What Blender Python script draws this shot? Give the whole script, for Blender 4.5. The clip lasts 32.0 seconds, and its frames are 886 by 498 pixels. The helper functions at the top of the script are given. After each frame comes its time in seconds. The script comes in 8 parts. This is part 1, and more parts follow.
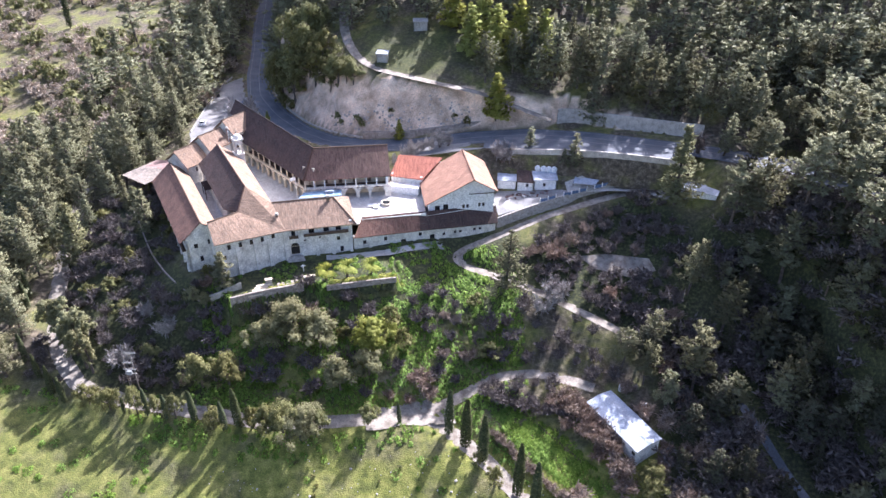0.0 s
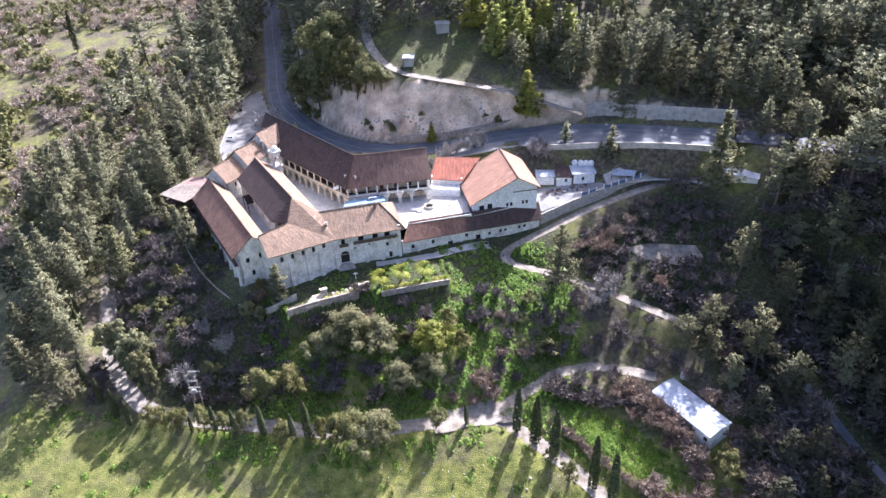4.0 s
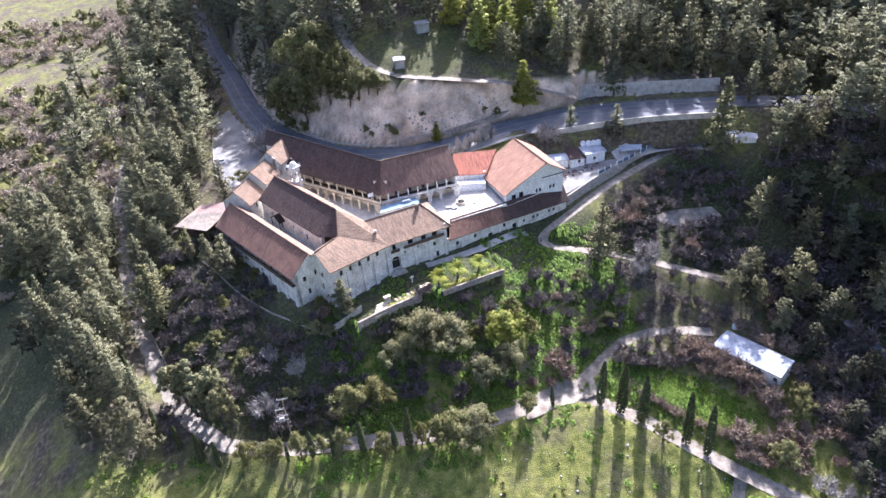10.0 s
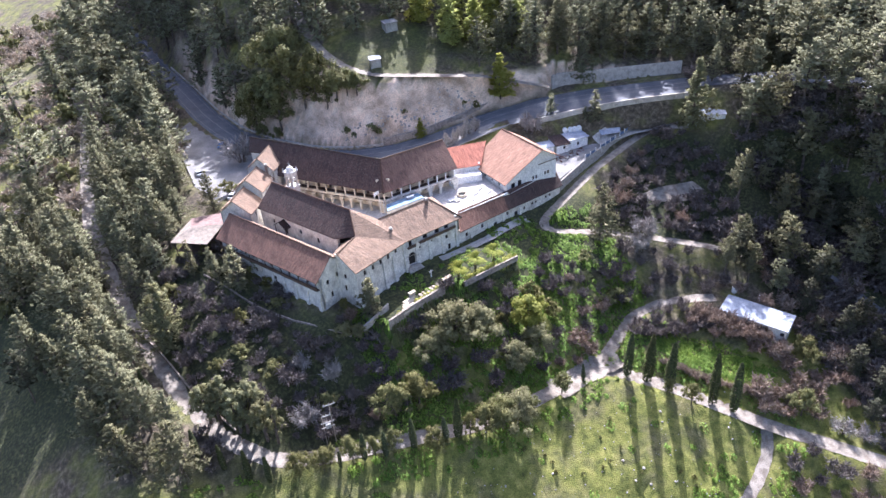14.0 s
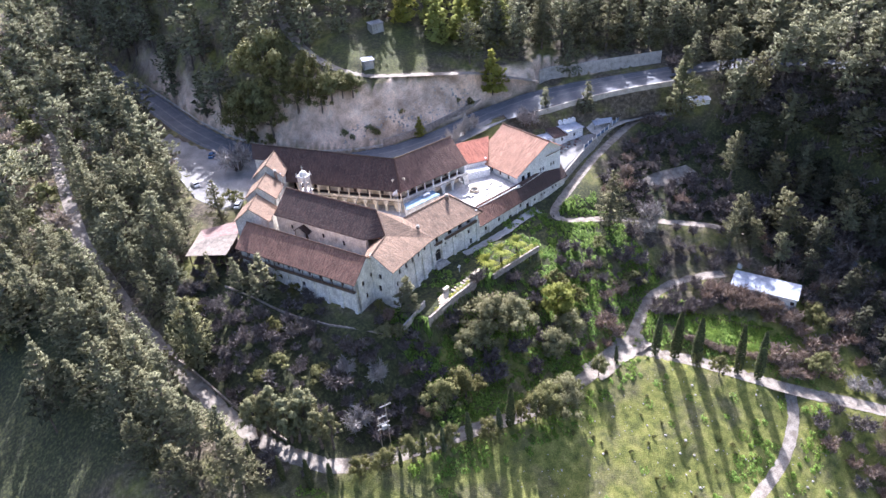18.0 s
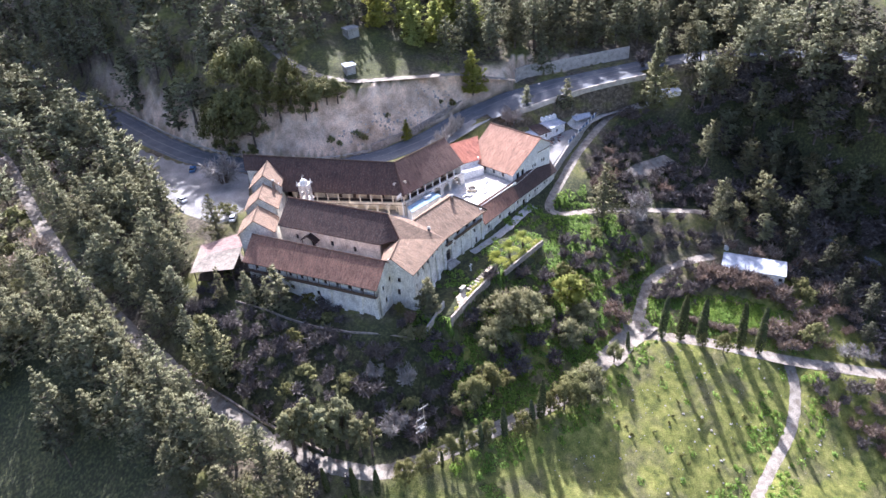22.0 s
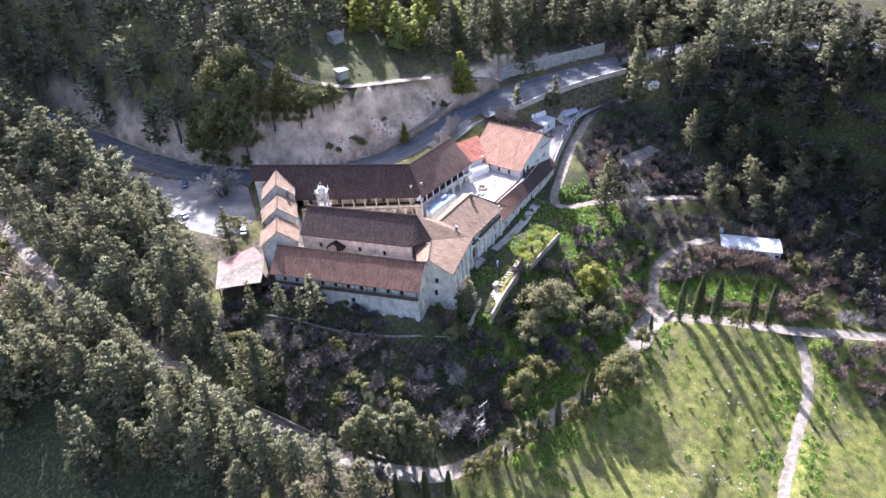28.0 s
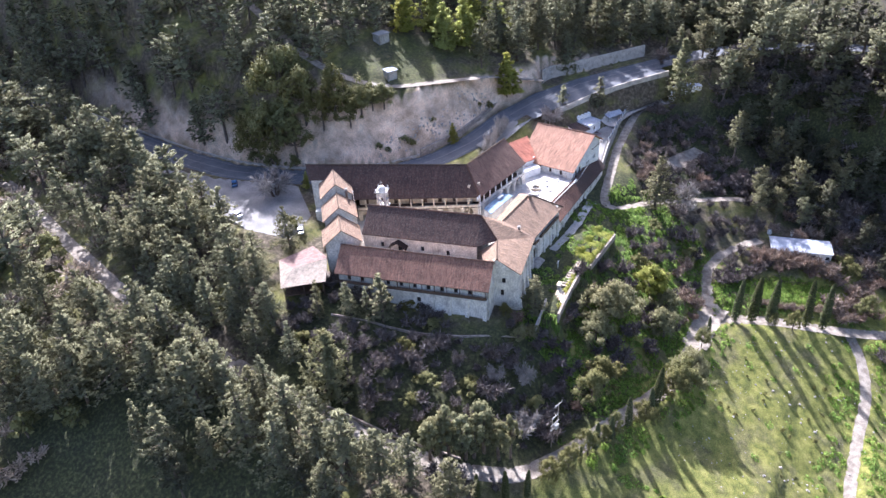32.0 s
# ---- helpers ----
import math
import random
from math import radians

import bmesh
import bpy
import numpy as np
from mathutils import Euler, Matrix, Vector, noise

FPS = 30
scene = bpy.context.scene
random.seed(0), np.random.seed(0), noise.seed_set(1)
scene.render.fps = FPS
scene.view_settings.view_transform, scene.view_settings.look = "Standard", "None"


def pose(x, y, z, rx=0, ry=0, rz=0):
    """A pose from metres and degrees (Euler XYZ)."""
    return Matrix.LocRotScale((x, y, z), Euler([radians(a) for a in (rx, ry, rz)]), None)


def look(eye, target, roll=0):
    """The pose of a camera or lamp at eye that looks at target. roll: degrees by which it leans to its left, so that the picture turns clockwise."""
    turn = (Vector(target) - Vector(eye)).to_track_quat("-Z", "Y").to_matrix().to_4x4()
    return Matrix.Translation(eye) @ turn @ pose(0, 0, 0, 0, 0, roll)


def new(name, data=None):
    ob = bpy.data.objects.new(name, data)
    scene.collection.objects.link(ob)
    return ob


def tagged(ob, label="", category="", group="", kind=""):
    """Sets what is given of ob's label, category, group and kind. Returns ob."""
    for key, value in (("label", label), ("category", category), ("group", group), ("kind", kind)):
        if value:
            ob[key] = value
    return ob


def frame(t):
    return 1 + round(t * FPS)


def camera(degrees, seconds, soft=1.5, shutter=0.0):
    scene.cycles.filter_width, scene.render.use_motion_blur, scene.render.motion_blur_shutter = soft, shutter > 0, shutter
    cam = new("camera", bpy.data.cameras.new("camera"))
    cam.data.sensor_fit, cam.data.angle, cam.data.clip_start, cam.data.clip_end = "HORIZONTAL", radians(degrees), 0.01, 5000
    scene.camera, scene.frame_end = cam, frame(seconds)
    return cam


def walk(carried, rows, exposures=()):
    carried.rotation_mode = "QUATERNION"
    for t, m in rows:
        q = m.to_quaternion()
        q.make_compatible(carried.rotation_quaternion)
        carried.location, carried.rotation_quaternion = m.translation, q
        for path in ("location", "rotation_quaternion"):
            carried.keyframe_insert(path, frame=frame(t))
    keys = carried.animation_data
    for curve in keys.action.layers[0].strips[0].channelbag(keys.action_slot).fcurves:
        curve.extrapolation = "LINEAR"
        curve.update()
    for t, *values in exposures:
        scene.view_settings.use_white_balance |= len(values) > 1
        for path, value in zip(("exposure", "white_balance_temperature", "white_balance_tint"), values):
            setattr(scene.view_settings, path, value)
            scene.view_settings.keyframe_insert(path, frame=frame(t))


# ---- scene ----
cam = camera(65.3, 32.0)
METRES, EYE, TILT, LEAN, TURN = 170.0, 100.0, -32.5, -1.0, 0.0
ROWS = [
    (0.0, 0.0, 0.0, 0.0, -0.0, 0.0, 0.0),
    (0.5, -0.0026, -0.0001, -0.0001, 0.28, 0.06, 0.18),
    (1.0, -0.0084, -0.0001, -0.0003, 0.53, 0.12, 0.33),
    (1.5, -0.0175, -0.0001, -0.0002, 0.78, 0.17, 0.49),
    (2.0, -0.0289, -0.0001, -0.0003, 1.06, 0.21, 0.69),
    (2.5, -0.0421, 0.0002, -0.0007, 1.32, 0.27, 0.9),
    (4.5, -0.1064, 0.0, -0.001, -1.78, 0.21, 4.7),
    (5.0, -0.1249, -0.0, -0.0002, -2.73, 0.15, 5.65),
    (5.5, -0.1438, 0.0001, 0.001, -3.34, 0.11, 6.31),
    (6.0, -0.1629, 0.0004, 0.0026, -3.78, 0.08, 6.82),
    (6.5, -0.1823, 0.001, 0.0045, -4.18, 0.05, 7.28),
    (7.0, -0.202, 0.0016, 0.0065, -4.63, 0.03, 7.72),
    (7.5, -0.2217, 0.0026, 0.0088, -5.15, -0.03, 8.21),
    (8.0, -0.2416, 0.004, 0.0107, -5.76, -0.08, 8.72),
    (8.5, -0.2616, 0.0056, 0.0129, -6.53, -0.19, 9.31),
    (9.0, -0.2815, 0.0077, 0.0143, -7.45, -0.32, 10.0),
    (9.5, -0.3014, 0.01, 0.0161, -8.52, -0.49, 10.75),
    (10.0, -0.3215, 0.0129, 0.0182, -9.59, -0.68, 11.45),
    (10.5, -0.3414, 0.0159, 0.0198, -10.64, -0.81, 12.16),
    (11.0, -0.3614, 0.0193, 0.0216, -11.72, -0.99, 12.85),
    (11.5, -0.3812, 0.0232, 0.0234, -12.7, -1.13, 13.46),
    (12.0, -0.4004, 0.0271, 0.0255, -13.58, -1.28, 14.03),
    (12.5, -0.4198, 0.0313, 0.0284, -14.44, -1.44, 14.55),
    (13.0, -0.4388, 0.0358, 0.0308, -15.31, -1.59, 15.07),
    (13.5, -0.4576, 0.0405, 0.0335, -16.36, -1.81, 15.69),
    (14.0, -0.4766, 0.0457, 0.0365, -17.48, -2.07, 16.29),
    (14.5, -0.4947, 0.0508, 0.0396, -18.64, -2.33, 16.95),
    (16.5, -0.5629, 0.0721, 0.0552, -21.71, -3.1, 18.69),
    (17.0, -0.579, 0.078, 0.0594, -22.35, -3.25, 19.03),
    (17.5, -0.5943, 0.0838, 0.0635, -23.0, -3.41, 19.38),
    (18.0, -0.6094, 0.0898, 0.0681, -23.78, -3.64, 19.8),
    (18.5, -0.6241, 0.0956, 0.0726, -24.69, -3.89, 20.27),
    (19.0, -0.6381, 0.1011, 0.0769, -25.72, -4.18, 20.82),
    (19.5, -0.6518, 0.1069, 0.0821, -26.72, -4.51, 21.32),
    (20.0, -0.6649, 0.1124, 0.0874, -27.67, -4.84, 21.77),
    (20.5, -0.6776, 0.1179, 0.0923, -28.6, -5.14, 22.22),
    (21.0, -0.6901, 0.1237, 0.0974, -29.3, -5.36, 22.53),
    (21.5, -0.7019, 0.1295, 0.1024, -29.8, -5.53, 22.76),
    (22.0, -0.7126, 0.1349, 0.1069, -30.27, -5.68, 22.96),
    (22.5, -0.7237, 0.1408, 0.1116, -30.83, -5.87, 23.2),
    (23.0, -0.7346, 0.1469, 0.1166, -31.63, -6.17, 23.54),
    (23.5, -0.7451, 0.1528, 0.1206, -32.45, -6.44, 23.94),
    (24.0, -0.7559, 0.1593, 0.1254, -33.37, -6.81, 24.32),
    (24.5, -0.766, 0.1656, 0.1297, -34.47, -7.22, 24.81),
    (26.5, -0.8062, 0.1927, 0.1472, -37.79, -8.4, 26.11),
    (27.0, -0.8159, 0.1997, 0.152, -37.81, -8.35, 26.08),
    (27.5, -0.8252, 0.2067, 0.157, -37.81, -8.31, 26.05),
    (28.0, -0.8346, 0.2139, 0.1619, -37.81, -8.27, 26.02),
    (28.5, -0.8437, 0.2209, 0.1671, -37.82, -8.23, 25.98),
    (29.0, -0.8527, 0.2282, 0.1721, -37.83, -8.2, 25.94),
    (29.5, -0.8617, 0.2353, 0.177, -37.85, -8.17, 25.89),
    (30.0, -0.8709, 0.2429, 0.1816, -37.88, -8.13, 25.84),
    (30.5, -0.8797, 0.2501, 0.1862, -37.94, -8.13, 25.81),
    (31.0, -0.8885, 0.2572, 0.191, -38.06, -8.15, 25.8),
    (31.5, -0.8971, 0.2644, 0.1955, -38.13, -8.15, 25.75),
    (32.0, -0.9054, 0.2712, 0.2001, -38.24, -8.18, 25.71),
]
walk(cam, [(t, pose(0, 0, EYE, TILT, LEAN, TURN) @ pose(METRES * x, METRES * y, METRES * z, 90 + pitch, roll, yaw)) for t, x, y, z, yaw, pitch, roll in ROWS],
     [(0.0, 1.42, 5680, 23), (32.0, 1.42, 5680, 23)])

# ---- light: low winter sun from behind the hill, clear sky ----
SUN_WAY = Vector((0.368, 0.667, 0.643)).normalized()
world = bpy.data.worlds.new("world")
scene.world = world
world.use_nodes = True
wt = world.node_tree
wt.nodes.clear()
sky = wt.nodes.new("ShaderNodeTexSky")
sky.sky_type = "NISHITA"
sky.sun_disc = False
sky.sun_elevation = math.asin(SUN_WAY.z)
sky.sun_rotation = math.atan2(SUN_WAY.x, SUN_WAY.y)
sky.air_density, sky.dust_density, sky.ozone_density, sky.altitude = 1.0, 6.0, 0.5, 600
back = wt.nodes.new("ShaderNodeBackground")
back.inputs["Strength"].default_value = 0.12
out = wt.nodes.new("ShaderNodeOutputWorld")
wt.links.new(sky.outputs[0], back.inputs["Color"])
wt.links.new(back.outputs[0], out.inputs["Surface"])
sun_data = bpy.data.lights.new("sun", "SUN")
sun_data.energy, sun_data.angle, sun_data.color = 5.0, radians(0.53), (1.0, 0.97, 0.91)
sun = new("sun", sun_data)
sun.matrix_world = look(SUN_WAY * 600, (0, 0, 0))
# ---- the lie of the land: cross-sections of the hillside from south to north (y, z) at stations along x ----
SECTIONS = {}
SECTIONS[-420] = ((-400, -100), (0, -60), (120, -42), (220, -16), (420, 12), (1500, 90))
SECTIONS[-160] = ((-400, -100), (40, -52), (100, -41), (160, -30), (230, -13), (300, 1), (420, 12), (1500, 120))
SECTIONS[-108] = ((-400, -95), (40, -31), (90, -18), (125, -11), (165, -5), (215, 0), (262, 3), (330, 10), (430, 24), (1500, 190))
SECTIONS[-82] = ((-400, -97), (50, -31), (95, -20), (116, -15), (132, -8), (152, -1), (175, 4), (205, 7), (262, 8), (300, 12), (430, 40), (1500, 300))
SECTIONS[-60] = ((-400, -99), (50, -34), (95, -22), (113, -16.2), (122, -13.5), (133, -5), (139, 0.5), (148, 2), (215, 7), (227, 9), (240, 20), (280, 40), (430, 90), (1500, 420))
SECTIONS[-20] = ((-400, -104), (50, -42), (84, -31), (108, -20.5), (114, -18.6), (124, -12.5), (134, -6), (141, -2.5), (150, 0.8), (155, 2.2), (182, 6), (193, 10), (203, 22), (212, 27.5), (240, 36.5), (430, 106), (1500, 470))
SECTIONS[16] = ((-400, -110), (50, -46), (76, -35), (97, -26), (112, -21), (125, -17.5), (140, -9), (150, -4), (160, 0.5), (176, 5), (188, 12), (205, 23), (240, 37), (430, 108), (1500, 470))
SECTIONS[46] = ((-400, -112), (50, -42), (80, -30), (108, -18.8), (122, -15.5), (140, -9), (165, 1), (177, 7), (184, 12), (205, 22), (240, 38), (430, 110), (1500, 470))
SECTIONS[100] = ((-400, -112), (50, -40), (100, -21), (140, -3), (170, 16), (200, 25), (240, 42), (430, 115), (1500, 470))
SECTIONS[420] = ((-400, -100), (50, -20), (140, 15), (240, 70), (430, 140), (1500, 470))

# roads and tracks: centre line (x, y, z), half width
NORTH_ROAD = ((-98, 420, 18), (-84, 335, 12), (-77, 300, 10), (-72, 270, 9), (-66.5, 248, 8.6), (-57, 229.5, 8.6), (-46, 214.5, 9), (-35, 204.5, 9.8), (-22, 199, 10.9), (-6, 197.5, 12.3), (10, 199.5, 14), (28, 198.5, 15.8), (45, 194, 17), (62, 187, 18), (78, 180, 19), (96, 168, 20.5), (111, 145, 22), (119, 118, 24), (128, 60, 28))
SOUTH_ROAD = ((-120, 350, 6), (-115.5, 300, 4), (-115.5, 262, 2), (-114.6, 222, -0.5), (-108.5, 184, -3.5), (-103, 160, -6.3), (-96.5, 139, -9.5), (-90, 126, -12), (-81.5, 117, -13.8), (-70, 114, -15), (-55, 112.3, -16), (-38, 110, -17.2), (-22, 112, -18.6), (-8, 115.5, -20), (0, 115.5, -20.8), (12, 105, -23.2), (21, 95, -26), (28, 87.5, -28.2), (36, 79.5, -29.6), (46, 69, -31.5), (75, 45, -37))
SHED_LOOP = ((-3, 116, -20.3), (5, 120.5, -19.6), (15, 126.5, -17.6), (24.5, 126.8, -16.4), (33, 123.2, -15.6), (38, 121, -15.8))
FIELD_TRACK = ((27, 88.5, -28.4), (22, 82.5, -31.6), (12, 77.5, -34.3), (0, 75, -36), (-16, 71, -38), (-40, 62, -40))
GATE_PATH = ((66, 170, 9.5), (55, 177.3, 7.4), (47, 174.8, 6.3), (30, 169, 3.6), (20, 164, 1.6), (8, 158.5, -0.8), (4, 155.6, -1.8), (8, 152.8, -3), (19, 150, -4.8), (28, 146, -6.4), (46, 134.5, -9.3), (54, 127, -11.5))
HILL_TRACK = ((-30, 290, 52), (-33, 263, 44), (-34, 250, 38.5), (-32, 237, 34), (-28, 227, 31), (-20.5, 218, 29.2), (-5, 211.5, 28), (13, 208, 25.4), (24, 205.5, 22), (36, 203, 18.4))
ROADS = ((HILL_TRACK, 1.7, 1.2, 0.9), (NORTH_ROAD, 5.0, 1.75, 0.8), (SOUTH_ROAD, 2.2, 0.9, 0.7), (SHED_LOOP, 1.5, 0.8, 0.7), (FIELD_TRACK, 1.3, 0.5, 0.5), (GATE_PATH, 1.6, 0.9, 0.8))
PARKING = ((-83.5, 262), (-82.5, 214), (-77, 199), (-66, 205), (-58.5, 222), (-67, 252), (-73, 275))


def smooth(a, b, v):
    w = np.clip((v - a) / (b - a), 0, 1)
    return w * w * (3 - 2 * w)


def near_line(x, y, line):
    """Distance from the centre line and its height at the nearest place."""
    best, high = np.full(np.shape(x), 1e9), np.zeros(np.shape(x))
    for (ax, ay, az), (bx, by, bz) in zip(line, line[1:]):
        dx, dy = bx - ax, by - ay
        w = np.clip(((x - ax) * dx + (y - ay) * dy) / (dx * dx + dy * dy), 0, 1)
        d = np.hypot(x - ax - w * dx, y - ay - w * dy)
        high = np.where(d < best, az + w * (bz - az), high)
        best = np.minimum(best, d)
    return best, high


def polygon_distance(x, y, poly):
    """Signed distance to a polygon in the plan, negative inside."""
    d, inside = np.full(np.shape(x), 1e9), np.zeros(np.shape(x), bool)
    for (ax, ay), (bx, by) in zip(poly, poly[1:] + poly[:1]):
        dx, dy = bx - ax, by - ay
        w = np.clip(((x - ax) * dx + (y - ay) * dy) / (dx * dx + dy * dy), 0, 1)
        d = np.minimum(d, np.hypot(x - ax - w * dx, y - ay - w * dy))
        crosses = (ay > y) != (by > y)
        inside ^= crosses & (x < ax + (y - ay) / np.where(dy == 0, 1e-9, dy) * dx)
    return np.where(inside, -d, d)


def ripple(x, y, size, seed):
    """Smooth unevenness from a few crossing waves."""
    a = np.sin(x / size * 1.7 + seed) * np.cos(y / size * 1.3 - seed * 2.1)
    b = np.sin((x * 0.8 + y * 0.6) / size * 3.1 + seed * 1.7) * np.cos((y * 0.9 - x * 0.5) / size * 2.7 + seed)
    c = np.sin((x * 0.3 - y) / size * 6.3 + seed * 0.7) * np.cos((x + y * 0.4) / size * 5.9 - seed)
    return 0.55 * a + 0.3 * b + 0.15 * c


GARDEN = ((-55, 138.2), (-48.5, 132.8), (-40, 135.8), (-33, 138.6), (-20, 141.2), (-10, 143.4), (-12, 147.5), (-20, 151), (-37, 149), (-52, 141))
BENCH = ((36, 205.2), (40, 207.6), (44, 205.9), (50, 202.0), (64, 196.0), (79, 189.2), (79, 182), (62, 189), (45, 196), (34, 200))



def land(x, y, rough=True):
    """Height of the ground."""
    x, y = np.asarray(x, float), np.asarray(y, float)
    xs = sorted(SECTIONS)
    rows = [np.interp(y, *zip(*SECTIONS[s])) for s in xs]
    z = np.zeros(np.shape(x))
    xc = np.clip(x, xs[0], xs[-1])
    for k in range(len(xs) - 1):
        w = (xc - xs[k]) / (xs[k + 1] - xs[k])
        w = w * w * (3 - 2 * w) * 0.5 + w * 0.5
        z = np.where((xc >= xs[k]) & (xc <= xs[k + 1]), rows[k] * (1 - w) + rows[k + 1] * w, z)
    if rough:
        z = z + 0.55 * ripple(x, y, 9, 1.0) + 0.9 * ripple(x, y, 31, 4.0)
    # the walled garden below the front
    g = polygon_distance(x, y, GARDEN)
    z = z + (1.3 + 0.08 * (y - 152) - z) * (1 - smooth(0.0, 1.2, g))
    p = polygon_distance(x, y, PARKING)
    z = z + (7.9 - z) * (1 - smooth(0.5, 5, p))
    for line, half, cut, fill in ROADS:
        d, high = near_line(x, y, line)
        off = np.maximum(0, d - half - 0.4)
        off = off + 4 * np.maximum(0, off - 14)
        bump = (1 + 0.25 * ripple(x, y, 5, 2.0)) if rough else 1
        face = high + cut * off * bump
        if rough and cut > 1.5:
            face = face + np.minimum(off * 0.3, 1) * (1.1 * ripple(x, y, 3.1, 6.0) + 0.8 * ripple(x, y, 1.3, 9.0))
        z = np.clip(z, high - fill * off, face)
    # level strip between the road and its retaining wall
    b = polygon_distance(x, y, BENCH)
    d, high = near_line(x, y, NORTH_ROAD)
    return np.where(b < 1.6, np.minimum(z, high + 0.2), z)


def ground(x, y):
    return float(land(x, y))


# ---- materials ----
def material(name, colours, scale=1.0, rough=0.85, bump=0.0, fine=None, metal=0.0, detail=6.0, coords="Object", stretch=(1, 1, 1), random=0.0, translucent=0.0):
    """A surface whose colours (three or more) follow a noise of that size in metres, with a finer grain over it."""
    m = bpy.data.materials.new(name)
    m.use_nodes = True
    t = m.node_tree
    n, l = t.nodes, t.links
    shader = n["Principled BSDF"]
    shader.inputs["Roughness"].default_value, shader.inputs["Metallic"].default_value = rough, metal
    where = n.new("ShaderNodeTexCoord")
    mapping = n.new("ShaderNodeMapping")
    mapping.inputs["Scale"].default_value = stretch
    l.new(where.outputs[coords], mapping.inputs["Vector"])
    big = n.new("ShaderNodeTexNoise")
    big.inputs["Scale"].default_value, big.inputs["Detail"].default_value = 1 / scale, detail
    l.new(mapping.outputs[0], big.inputs["Vector"])
    ramp = n.new("ShaderNodeValToRGB")
    while len(ramp.color_ramp.elements) < len(colours):
        ramp.color_ramp.elements.new(0.5)
    for k, c in enumerate(colours):
        ramp.color_ramp.elements[k].position = 0.3 + 0.4 * k / max(1, len(colours) - 1)
        ramp.color_ramp.elements[k].color = (*c, 1)
    l.new(big.outputs[0], ramp.inputs[0])
    small = n.new("ShaderNodeTexNoise")
    small.inputs["Scale"].default_value, small.inputs["Detail"].default_value = 1 / (fine or scale / 9), 3
    l.new(mapping.outputs[0], small.inputs["Vector"])
    spread = n.new("ShaderNodeMapRange")
    spread.inputs["From Min"].default_value, spread.inputs["From Max"].default_value = 0.3, 0.7
    spread.inputs["To Min"].default_value, spread.inputs["To Max"].default_value = 0.72, 1.28
    l.new(small.outputs[0], spread.inputs["Value"])
    grain = n.new("ShaderNodeMixRGB")
    grain.blend_type, grain.inputs["Fac"].default_value = "MULTIPLY", 1.0
    l.new(ramp.outputs[0], grain.inputs[1])
    l.new(spread.outputs[0], grain.inputs[2])
    last = grain.outputs[0]
    if random:
        info = n.new("ShaderNodeObjectInfo")
        vary = n.new("ShaderNodeHueSaturation")
        for key, lo, hi in (("Hue", 0.5 - 0.06 * random, 0.5 + 0.05 * random), ("Value", 1 - 0.45 * random, 1 + 0.4 * random)):
            r = n.new("ShaderNodeMapRange")
            r.inputs["To Min"].default_value, r.inputs["To Max"].default_value = lo, hi
            l.new(info.outputs["Random"], r.inputs["Value"])
            l.new(r.outputs[0], vary.inputs[key])
        l.new(last, vary.inputs["Color"])
        last = vary.outputs[0]
    l.new(last, shader.inputs["Base Color"])
    if bump:
        b = n.new("ShaderNodeBump")
        b.inputs["Strength"].default_value, b.inputs["Distance"].default_value = 0.7, bump
        l.new(small.outputs[0], b.inputs["Height"])
        l.new(b.outputs[0], shader.inputs["Normal"])
    if translucent:
        glow = n.new("ShaderNodeBsdfTranslucent")
        mixer = n.new("ShaderNodeMixShader")
        mixer.inputs[0].default_value = translucent
        l.new(last, glow.inputs["Color"])
        l.new(shader.outputs[0], mixer.inputs[1])
        l.new(glow.outputs[0], mixer.inputs[2])
        l.new(mixer.outputs[0], n["Material Output"].inputs["Surface"])
    return m


